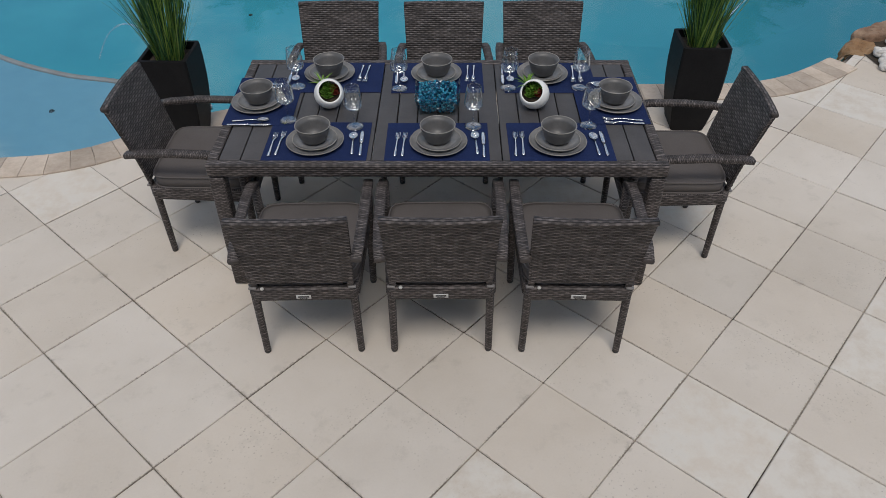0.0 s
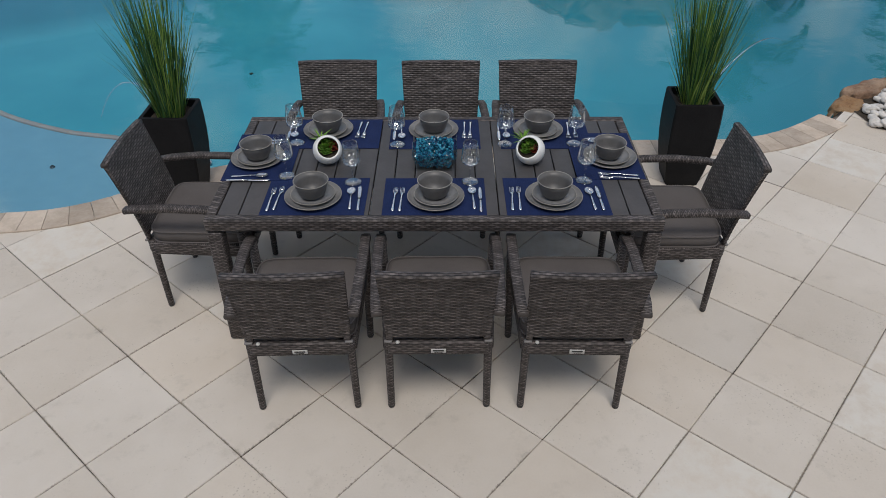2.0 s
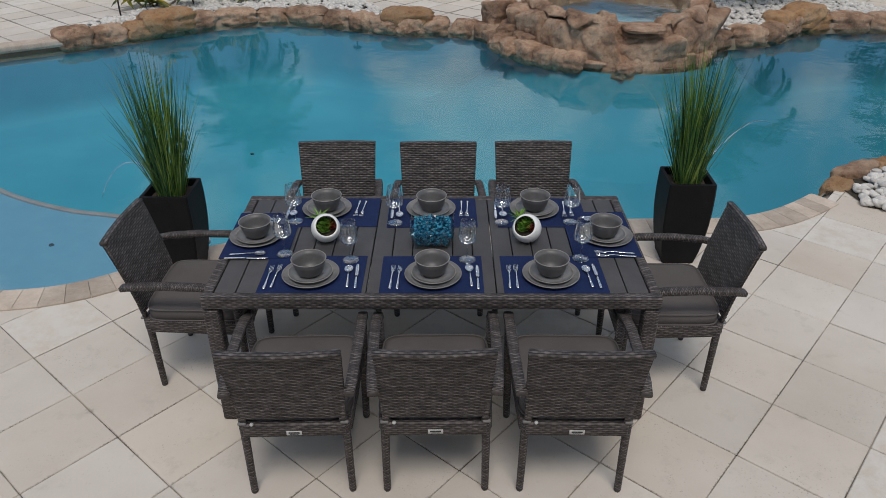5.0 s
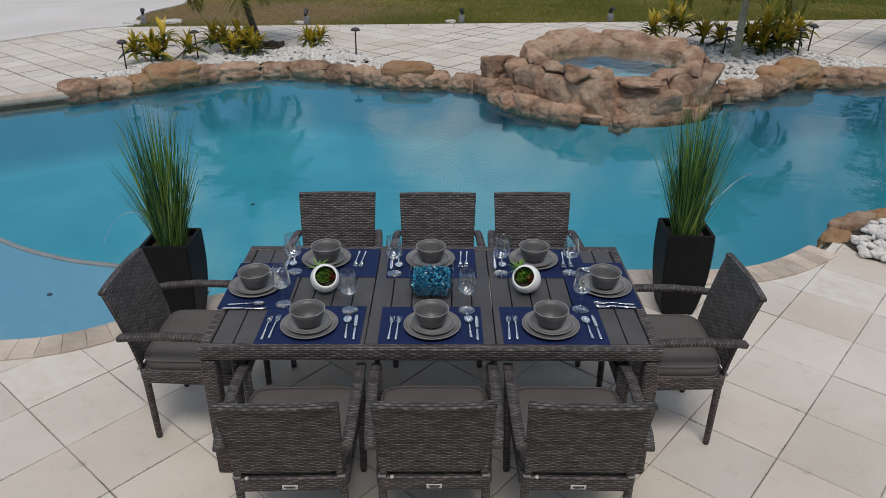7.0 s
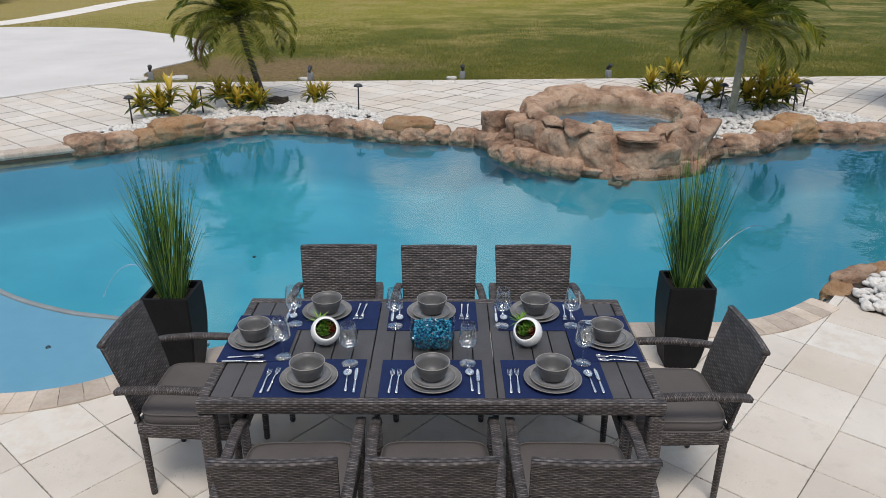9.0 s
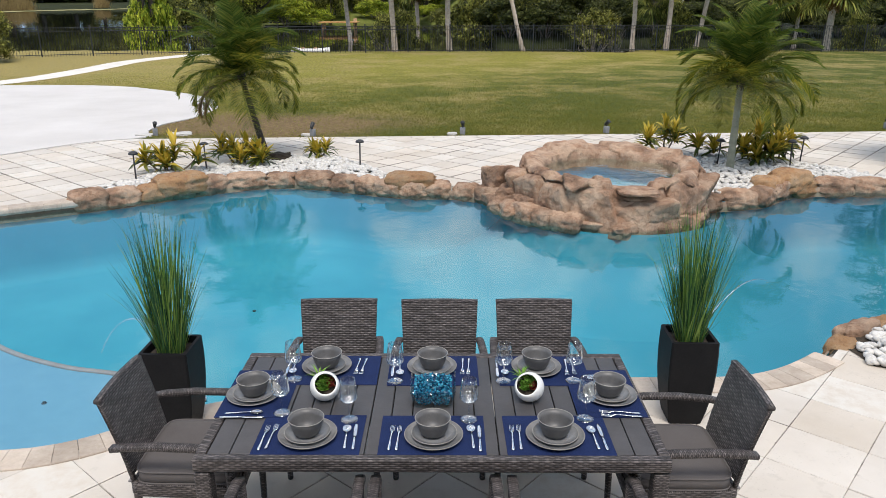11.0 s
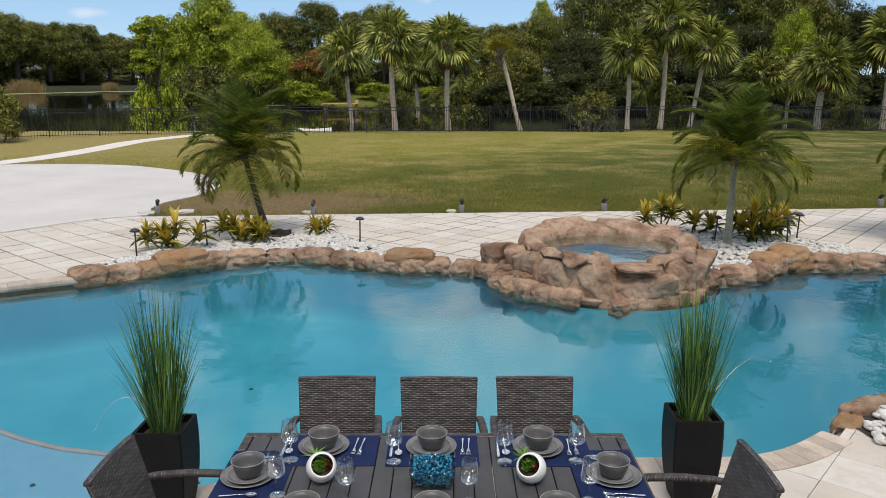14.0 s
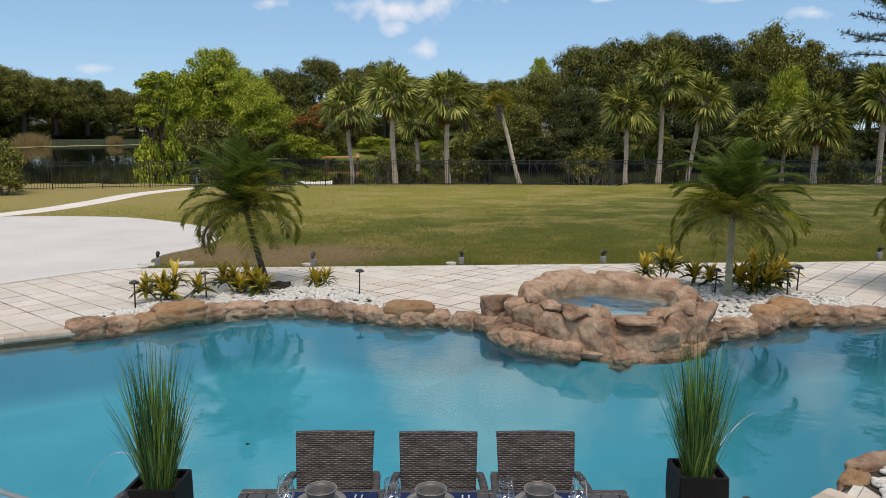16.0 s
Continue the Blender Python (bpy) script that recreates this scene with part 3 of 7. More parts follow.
def ring_loft(bm, rings, close_ends=True, along=True):
    """Joins rings of points; UVs run round and along it in metres (swapped when along is False)."""
    lay = bm.loops.layers.uv.verify()
    rows = [[bm.verts.new(p) for p in r] for r in rings]
    n = len(rows[0])
    mid = [sum((v.co for v in r), Vector()) / n for r in rows]
    way = [0.0]
    for p, q in zip(mid, mid[1:]):
        way.append(way[-1] + (q - p).length)
    girth = sum((rows[0][i].co - rows[0][i - 1].co).length for i in range(n))
    for k, (a, b) in enumerate(zip(rows, rows[1:])):
        for i in range(n):
            f = bm.faces.new((a[i], a[(i + 1) % n], b[(i + 1) % n], b[i]))
            u0, u1 = girth * i / n, girth * (i + 1) / n
            for lo, uv in zip(f.loops, ((u0, way[k]), (u1, way[k]), (u1, way[k + 1]), (u0, way[k + 1]))):
                lo[lay].uv = uv if along else (uv[1], uv[0])
    if close_ends:
        bm.faces.new(rows[0][::-1])
        bm.faces.new(rows[-1])
    return bm


def tube(bm, pts, radii, seg=10, flat=1.0):
    """A round bar along points; flat squeezes its section across."""
    pts = [Vector(p) for p in pts]
    if not isinstance(radii, (list, tuple)):
        radii = [radii] * len(pts)
    rings = []
    for i, p in enumerate(pts):
        d = (pts[min(i + 1, len(pts) - 1)] - pts[max(i - 1, 0)]).normalized()
        side = d.cross(Vector((0, 0, 1)) if abs(d.z) < 0.95 else Vector((0, 1, 0))).normalized()
        up = side.cross(d)
        rings.append([p + (side * math.cos(a) + up * math.sin(a) * flat) * radii[i] for a in (2 * math.pi * k / seg for k in range(seg))])
    return ring_loft(bm, rings)


def bar(bm, pts, w, h, along=True):
    """A rounded rectangular bar along points, w across and h high."""
    pts = [Vector(p) for p in pts]
    rings = []
    for i, p in enumerate(pts):
        d = (pts[min(i + 1, len(pts) - 1)] - pts[max(i - 1, 0)]).normalized()
        side = d.cross(Vector((0, 0, 1)) if abs(d.z) < 0.9 else Vector((0, 1, 0))).normalized()
        up = side.cross(d)
        ring = []
        for a in range(12):
            t = 2 * math.pi * (a + 0.5) / 12
            c, s = math.cos(t), math.sin(t)
            k = 1 / (abs(c) ** 5 + abs(s) ** 5) ** 0.2
            ring.append(p + side * (c * k * w / 2) + up * (s * k * h / 2))
        rings.append(ring)
    return ring_loft(bm, rings, True, along)


def lathe(bm, profile, seg=32, at=(0, 0, 0)):
    """A turned shape from (radius, height) pairs; radius 0 closes it."""
    rows = []
    for r, z in profile:
        if r <= 0:
            rows.append([bm.verts.new((at[0], at[1], at[2] + z))])
        else:
            rows.append([bm.verts.new((at[0] + r * math.cos(2 * math.pi * k / seg), at[1] + r * math.sin(2 * math.pi * k / seg), at[2] + z)) for k in range(seg)])
    for a, b in zip(rows, rows[1:]):
        for k in range(seg):
            q = (k + 1) % seg
            if len(a) == 1 and len(b) > 1:
                bm.faces.new((a[0], b[k], b[q]))
            elif len(b) == 1 and len(a) > 1:
                bm.faces.new((a[k], b[0], a[q]))
            elif len(a) > 1:
                bm.faces.new((a[k], b[k], b[q], a[q]))
    return bm


def smooth_curve(points, per, closed=True):
    """A Catmull-Rom curve through plan points."""
    p = [np.array(q, float) for q in points]
    n, out = len(p), []
    for i in range(n if closed else n - 1):
        a, b, c, d = (p[(i + k) % n] if closed else p[min(max(i + k, 0), n - 1)] for k in (-1, 0, 1, 2))
        for t in np.linspace(0, 1, per, endpoint=False):
            out.append(0.5 * (2 * b + (c - a) * t + (2 * a - 5 * b + 4 * c - d) * t * t + (3 * b - a - 3 * c + d) * t ** 3))
    if not closed:
        out.append(p[-1])
    return np.array(out)


def even_curve(curve, step, closed=True):
    """The same curve with points at even steps."""
    c = np.vstack([curve, curve[:1]]) if closed else curve
    s = np.concatenate([[0], np.cumsum(np.linalg.norm(np.diff(c, axis=0), axis=1))])
    n = max(4, int(round(s[-1] / step)))
    q = np.linspace(0, s[-1], n, endpoint=not closed)
    return np.stack([np.interp(q, s, c[:, 0]), np.interp(q, s, c[:, 1])], 1)


def inside(poly, pts):
    x, y = pts[:, 0:1], pts[:, 1:2]
    x0, y0 = poly[:, 0], poly[:, 1]
    x1, y1 = np.roll(x0, -1), np.roll(y0, -1)
    hit = ((y0 > y) != (y1 > y)) & (x < (x1 - x0) * (y - y0) / np.where(y1 == y0, 1e-9, y1 - y0) + x0)
    return hit.sum(1) % 2 == 1


def offset_curve(curve, d):
    """The closed curve, moved outwards by d."""
    t = np.roll(curve, -1, 0) - np.roll(curve, 1, 0)
    t /= np.linalg.norm(t, axis=1)[:, None]
    nrm = np.stack([t[:, 1], -t[:, 0]], 1)
    return curve + nrm * d


# ---- the pool's plan, anticlockwise: near edge, right end, far edge with the spa, left end ----
POOL_PLAN = [(-3.4, 3.93), (-2.79, 3.92), (-2.29, 4.03), (-1.62, 4.46), (-0.6, 4.76), (0.6, 4.84), (1.54, 4.84), (2.35, 4.88), (2.99, 5.24), (3.6, 5.82),
             (5.0, 6.3), (7.4, 7.0), (8.7, 8.6), (7.9, 10.6), (6.9, 11.0), (5.84, 11.04), (5.3, 10.84), (4.75, 10.36), (4.2, 10.2), (3.7, 10.02),
             (3.1, 9.45), (2.4, 9.25), (1.75, 9.45), (1.15, 10.2), (0.65, 10.66), (0.2, 10.9), (-0.4, 10.92), (-1.0, 11.12), (-1.6, 11.42), (-2.45, 11.62),
             (-3.1, 11.46), (-3.7, 11.08), (-4.25, 10.66), (-5.05, 10.12), (-5.9, 9.64), (-7.1, 8.9), (-7.7, 7.3), (-6.9, 5.4), (-5.2, 4.3)]
POOL = even_curve(smooth_curve(POOL_PLAN, 12), 0.1)
WATER_Z = -0.12
LAKE_Z = -0.35
RISE = 0.015  # the patio falls gently away from the lake


def far_edge(x):
    return 15.62 + 0.055 * x


# ---- ground: one sheet from the pool to the horizon, hollowed for the lake ----
def west_shore(q):
    """Depth of the far shore along a westward bearing q = x / y; it runs away to the north."""
    return 166 + 215 * max(0.0, min(0.28, q + 0.60))


def ground_height(x, y):
    z = -0.008
    near = 48.5
    far = 98 + 8 * math.sin(x * 0.035 + 1.0)
    if x < -18:
        far += (west_shore(x / max(y, 1.0)) - far) * min(1.0, (-18 - x) / 12)
    if x > -1:
        far -= min(50, (x + 1) * 9.0)  # the bank comes close behind the fence on this side
    if y > near:
        a = min(1, (y - near) / 2.0)
        b = min(1, max(0, (far - y) / 5.0))
        if far - near > 2:
            # a wooded point reaches into the lake from the far bank
            point = ((x + 21) / 11) ** 2 + ((y - 90) / 8) ** 2
            z -= 2.0 * min(a, b) * max(0.0, min(1.0, (point - 0.8) / 0.4))
        if y > far:
            # the bank behind the dock climbs higher
            hill = max(0.0, min(1.0, (x + 26) / 8)) * max(0.0, min(1.0, (16 - x) / 6))
            z += min(0.9 + 1.9 * hill, (y - far) * (0.05 + 0.06 * hill))
        z += (y - near) * RISE
    return z


def build_ground():
    bm = bmesh.new()
    cx, cy = 0.0, 7.4
    n = len(POOL)
    out = offset_curve(POOL, 0.06)
    ang = np.unwrap(np.arctan2(out[:, 1] - cy, out[:, 0] - cx))
    even = ang[0] + np.linspace(0, 2 * math.pi, n, endpoint=False)
    reach = [0.0, 0.3, 1.0, 2.5, 5, 8, 12, 17, 23, 29, 34, 37, 39, 40.5, 42, 44, 47, 52, 60, 70, 78, 84, 88, 92, 96, 100, 106, 115, 130, 150, 158, 166, 175, 186, 198, 210, 222, 236, 260, 300, 600, 1500, 4000]
    rows = []
    for d in reach:
        row = []
        k = min(1.0, d / 29)
        for p, a in zip(out, even):
            x = p[0] * (1 - k) + (cx + (6 + d) * math.cos(a)) * k
            y = p[1] * (1 - k) + (cy + (6 + d) * math.sin(a)) * k
            row.append(bm.verts.new((x, y, -0.02 if d < 0.2 else ground_height(x, y))))
        rows.append(row)
    wall = [bm.verts.new((v.co.x, v.co.y, -0.3)) for v in rows[0]]
    rows.insert(0, wall)
    for a, b in zip(rows, rows[1:]):
        for k in range(n):
            q = (k + 1) % n
            bm.faces.new((a[k], b[k], b[q], a[q]))
    bmesh.ops.recalc_face_normals(bm, faces=bm.faces)
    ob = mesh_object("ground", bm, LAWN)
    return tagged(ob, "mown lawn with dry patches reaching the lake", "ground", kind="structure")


build_ground()


def sheet(name, outline, z, material, label, category, depth=0.0, cell=0.0):
    bm = bmesh.new()
    vs = [bm.verts.new((x, y, z)) for x, y in outline]
    f = bm.faces.new(vs)
    if f.normal.z < 0:
        f.normal_flip()
    if depth:
        g = bmesh.ops.extrude_face_region(bm, geom=[f])
        for v in g["geom"]:
            if isinstance(v, bmesh.types.BMVert):
                v.co.z -= depth
        bmesh.ops.recalc_face_normals(bm, faces=bm.faces)
    return tagged(mesh_object(name, bm, material, smooth=False), label, category, kind="structure")


def build_pool():
    basin = thing("pool_basin", "blue plastered freeform swimming pool basin", "pool", kind="structure")
    bm = bmesh.new()
    lines = []
    c = np.array([0.0, 7.4])
    for off, z in ((0.03, -0.04), (0.0, -0.45), (-0.02, -0.8), (-0.06, -0.95), (-0.14, -1.03), (-0.22, -1.05)):
        o = offset_curve(POOL, off)
        lines.append([bm.verts.new((x, y, z)) for x, y in o])
    n = len(POOL)
    for a, b in zip(lines, lines[1:]):
        for i in range(n):
            bm.faces.new((a[i], a[(i + 1) % n], b[(i + 1) % n], b[i]))
    bm.faces.new(lines[-1])
    bmesh.ops.recalc_face_normals(bm, faces=bm.faces)
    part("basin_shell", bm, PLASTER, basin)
    bm = bmesh.new()
    lines = [[bm.verts.new((x, y, z)) for x, y in offset_curve(POOL, off)] for off, z in ((0.03, -0.046), (0.012, -0.046), (0.010, -0.185), (-0.004, -0.19))]
    for a, b in zip(lines, lines[1:]):
        for i in range(n):
            bm.faces.new((a[i], a[(i + 1) % n], b[(i + 1) % n], b[i]))
    bmesh.ops.recalc_face_normals(bm, faces=bm.faces)
    part("waterline_band", bm, WATERLINE, basin, "brown stone band at the waterline")
    # tanning shelf on the near left side
    edge = smooth_curve([(-1.75, 4.55), (-2.0, 5.15), (-2.6, 5.53), (-3.2, 5.70), (-3.9, 6.05), (-4.8, 6.75), (-5.8, 7.2), (-7.4, 7.3)], 8, closed=False)
    back = [(-7.6, 6.6), (-6.9, 5.4), (-5.2, 4.3), (-3.4, 3.95), (-2.79, 3.94), (-2.29, 4.05)]
    bm = bmesh.new()
    vs = [bm.verts.new((x, y, -0.33)) for x, y in [*edge, *back]]
    f = bm.faces.new(vs)
    low = [bm.verts.new((x, y, -1.05)) for x, y in edge]
    for i in range(len(edge) - 1):
        bm.faces.new((vs[i], vs[i + 1], low[i + 1], low[i]))
    bmesh.ops.recalc_face_normals(bm, faces=bm.faces)
    part("tanning_shelf", bm, SHELF, basin, "pale blue shallow shelf", smooth=False)
    bm = bmesh.new()
    bar(bm, [(x, y, -0.325) for x, y in edge], 0.05, 0.03)
    part("shelf_edge", bm, SHELF_EDGE, basin, "rust coloured tile edge")
    bm = bmesh.new()
    lathe(bm, [(0, 0.010), (0.020, 0.010), (0.025, 0.004), (0.025, 0.0)], 16, (-2.31, 8.62, -1.05))
    part("drain", bm, BLACK_METAL, basin, "dark round drain")
    for x, y in ((-3.35, 6.02), (-2.72, 5.82)):
        bm = bmesh.new()
        lathe(bm, [(0, 0.03), (0.045, 0.03), (0.055, 0.0)], 14, (x, y, -0.98))
        part("floor_inlet", bm, BLACK_METAL, basin)
    bm = bmesh.new()
    lathe(bm, [(0, 0.014), (0.014, 0.012), (0.022, 0.0)], 12, (-3.06, 5.1, -0.33))
    part("shelf_inlet", bm, BLACK_METAL, basin)
    sheet("water", offset_curve(POOL, 0.035), WATER_Z, POOL_WATER, "clear turquoise pool water with soft reflections", "water")


build_pool()


# ---- rocks ----
def rock_bm(seed, sx, sy, sz, box_=0.75, rough=0.22, sub=4):
    """A weathered boulder with worn facets and creases."""
    bm = bmesh.new()
    bmesh.ops.create_icosphere(bm, subdivisions=sub, radius=1.0)
    off = Vector((seed * 7.3, seed * 3.1, seed * 1.7))
    for v in bm.verts:
        p = v.co.normalized()
        k = 1 / (abs(p.x) ** 4 + abs(p.y) ** 4 + abs(p.z) ** 4) ** 0.25
        q = p * (1 + (k - 1) * box_)
        d = noise.noise(p * 1.3 + off) * rough * 0.9 + noise.noise(p * 3.1 + off) * rough * 0.6 + noise.noise(p * 8 + off) * rough * 0.22
        cell = noise.voronoi(p * 1.7 + off)[0]
        d -= 0.10 * max(0.0, 1 - (cell[1] - cell[0]) * 9)
        q = q * (1 + d)
        v.co = (q.x * sx, q.y * sy, q.z * sz)
    return bm


def block_bm(seed):
    """A broken boulder: a block cut by flat planes, its edges worn round, with pits."""
    bm = bmesh.new()
    bmesh.ops.create_icosphere(bm, subdivisions=5, radius=1.0)
    rng = random.Random(seed)
    cuts = []
    for axis in (Vector((1, 0, 0)), Vector((-1, 0, 0)), Vector((0, 1, 0)), Vector((0, -1, 0)), Vector((0, 0, 1)), Vector((0, 0, -1))):
        tilt = Vector((rng.uniform(-1, 1), rng.uniform(-1, 1), rng.uniform(-1, 1))) * 0.30
        cuts.append(((axis + tilt).normalized(), rng.uniform(0.44, 0.52)))
    for k in range(7):
        cuts.append((Vector((rng.gauss(0, 1), rng.gauss(0, 1), rng.gauss(0, 1))).normalized(), rng.uniform(0.50, 0.60)))
    off = Vector((seed * 2.3, seed * 5.1, seed * 1.9))
    for v in bm.verts:
        d = v.co.normalized()
        r = sum(max(0.0, d.dot(n) / h) ** 16 for n, h in cuts) ** (-1 / 16)
        p = d * r
        r += 0.040 * noise.noise(p * 4 + off) + 0.030 * noise.noise(p * 9 + off) + 0.016 * noise.noise(p * 21 + off)
        r -= 0.05 * max(0.0, noise.noise(p * 6.5 + off * 2) - 0.35)
        v.co = d * r
    return bm


ROCKS = []
for seed in range(9):
    me_ob = mesh_object("rock", rock_bm(seed + 1, 0.5, 0.5, 0.5, 0.92, 0.17), ROCK)
    ROCKS.append(me_ob.data)
    bpy.data.objects.remove(me_ob)
BLOCKS = []
for seed in range(7):
    me_ob = mesh_object("rock", block_bm(seed + 60), ROCK)
    BLOCKS.append(me_ob.data)
    bpy.data.objects.remove(me_ob)
ROCKS_ORANGE = []
for seed in range(4):
    me_ob = mesh_object("rock", rock_bm(seed + 31, 0.5, 0.5, 0.5, 0.85, 0.16), ROCK_ORANGE)
    ROCKS_ORANGE.append(me_ob.data)
    bpy.data.objects.remove(me_ob)


def nearest_index(pt):
    return int(np.argmin(np.hypot(POOL[:, 0] - pt[0], POOL[:, 1] - pt[1])))


def stretch(a, b):
    """Points of the pool's edge from the one nearest to a to the one nearest to b, anticlockwise."""
    i, j = nearest_index(a), nearest_index(b)
    if j < i:
        j += len(POOL)
    return np.array([POOL[k % len(POOL)] for k in range(i, j + 1)])


def rock_edge(a, b, label, group, rng, big=(), slim=1.0, orange=0.18):
    border = thing("rock_border", label, "rock border", group, kind="structure")
    line = even_curve(stretch(a, b), 0.02, closed=False)
    s = 0.0
    while s < len(line) - 6:
        length = rng.uniform(0.34, 0.62) * (0.4 + 0.6 * slim)
        i = min(len(line) - 1, int(s + length / 0.04))
        j0, j1 = max(0, i - 4), min(len(line) - 1, i + 4)
        t = line[j1] - line[j0]
        t /= np.linalg.norm(t)
        out = np.array([t[1], -t[0]])
        wide, high = rng.uniform(0.29, 0.35) * slim, rng.uniform(0.25, 0.32) * (0.3 + 0.7 * slim)
        c = line[i] + out * (wide * 0.42)
        me = rng.choice(ROCKS_ORANGE if rng.random() < orange else ROCKS)
        m = Matrix.Translation((*c, -0.055 + rng.uniform(-0.02, 0.02))) @ Matrix.Rotation(math.atan2(t[1], t[0]) + rng.choice((0, math.pi)) + rng.uniform(-0.1, 0.1), 4, "Z") @ Matrix.Diagonal((length * 1.07, wide * 1.12, high, 1))
        piece("stone", me, border, m)
        # a lower ledge stone at the waterline
        c2 = line[i] + out * 0.115
        m = Matrix.Translation((*c2, -0.11 + rng.uniform(-0.01, 0.01))) @ Matrix.Rotation(math.atan2(t[1], t[0]) + rng.uniform(-0.1, 0.1), 4, "Z") @ Matrix.Diagonal((length * 1.07, wide * 0.75, 0.15, 1))
        piece("ledge_stone", rng.choice(ROCKS), border, m)
        s += length / 0.02 * 0.96
    for x, y, z, lx, ly, lz, turn in big:
        piece("boulder", rng.choice(ROCKS_ORANGE), border, Matrix.Translation((x, y, z)) @ Matrix.Rotation(radians(turn), 4, "Z") @ Matrix.Diagonal((lx, ly, lz, 1)))
    return border


rng = random.Random(5)
rock_edge((0.9, 10.4), (-5.05, 10.12), "brown natural stones edging the far side of the pool", "rock borders", rng,
          [(-3.93, 11.06, 0.03, 0.86, 0.44, 0.34, 38), (-0.42, 11.14, 0.04, 0.82, 0.42, 0.30, -8)])
rock_edge((6.9, 10.93), (3.75, 9.9), "brown natural stones edging the pool beside the spa", "rock borders", rng,
          [(5.45, 11.12, 0.05, 0.74, 0.46, 0.36, 24), (4.98, 10.86, 0.03, 0.5, 0.40, 0.32, 30)])
rock_edge((3.14, 5.36), (5.6, 6.5), "brown natural stones edging the near side of the pool", "rock borders", rng, slim=0.6, orange=0.6)


def build_coping():
    coping = thing("pool_coping", "tan stone coping with rounded edge round the pool", "coping", kind="structure")
    for a, b, step in (((-7.6, 8.0), (3.0, 5.25), 0.128), ((-5.05, 10.12), (-7.6, 8.0), 0.2), ((8.6, 9.0), (6.9, 10.93), 0.2), ((5.6, 6.5), (8.6, 9.0), 0.2)):
        line = even_curve(stretch(a, b), step, closed=False)
        way = np.gradient(line, axis=0)
        way /= np.linalg.norm(way, axis=1)[:, None]
        outs = np.stack([way[:, 1], -way[:, 0]], 1)
        prof = [(-0.035, -0.015), (-0.03, 0.001), (-0.012, 0.010), (0.03, 0.012), (0.205, 0.012), (0.21, 0.008), (0.21, -0.05), (0.0, -0.085), (-0.02, -0.082), (-0.036, -0.05)]
        for p, q, o0, o1 in zip(line, line[1:], outs, outs[1:]):
            mid = (p + q) / 2
            gap = (q - p) / np.linalg.norm(q - p) * 0.0014
            bm = bmesh.new()
            ring_loft(bm, [[(*(p + o0 * o + gap - mid), z) for o, z in prof], [(*(q + o1 * o - gap - mid), z) for o, z in prof]])
            bmesh.ops.recalc_face_normals(bm, faces=bm.faces)
            ob = part("coping_stone", bm, COPING, coping, smooth=False)
            ob.matrix_basis = Matrix.Translation((*mid, 0))


# ---- unseen wall added behind the patio: blocks low blue sky, bounces warm light ----
bm = bmesh.new()
box(bm, (1.0, -2.55, 1.65), (21.0, 0.3, 3.34), 0.02, 2)
tagged(mesh_object("wall_house", bm, STUCCO, smooth=False), "added unseen cream stucco wall that warms the light on the patio", "wall", kind="structure")


# ---- sand, path, lake ----
SAND_PLAN = [(-6.1, 15.42), (-6.35, 16.3), (-6.35, 17.2), (-6.0, 18.2), (-5.9, 19.4), (-6.1, 20.8), (-7.0, 22.6), (-8.9, 24.5), (-11.4, 26.0), (-15.4, 26.1),
             (-21, 24), (-25, 18), (-20, 12), (-13, 9.5), (-9.6, 11.4), (-8.04, 13.5), (-7.0, 14.85)]
sheet("sand_area", even_curve(smooth_curve(SAND_PLAN, 8), 0.3), 0.016, SAND, "raked white sand court beside the patio", "sand", 0.06)
PATH_MID = smooth_curve([(-22, 18), (-17.2, 24.5), (-15.5, 28.2), (-15.2, 33), (-15.3, 38), (-14.4, 42), (-13.2, 44.6)], 8, closed=False)
path_t = np.gradient(PATH_MID, axis=0)
path_t /= np.linalg.norm(path_t, axis=1)[:, None]
path_n = np.stack([-path_t[:, 1], path_t[:, 0]], 1) * 0.62
sheet("footpath", [*(PATH_MID - path_n), *(PATH_MID + path_n)[::-1]], 0.0, CONCRETE, "pale concrete footpath across the lawn", "path", 0.06)
lake = sheet("lake", [(-220, 0), (160, 0), (160, 230), (-220, 230)], 0.0, LAKE_WATER, "dark calm lake water reflecting the trees", "water")
lake.matrix_basis = pose(0, 46, LAKE_Z, math.degrees(math.atan(RISE)))


# ---- dining chairs ----
def weave_height(u, v):
    row = v / WEAVE_HIGH
    j = math.floor(row)
    c = (0.72 + 0.28 * math.cos(math.pi * (u / WEAVE_WIDE + j))) * (0.82 + 0.18 * math.cos(2 * math.pi * u / WEAVE_WIDE))
    return abs(math.sin(math.pi * row)) ** 0.55 * c


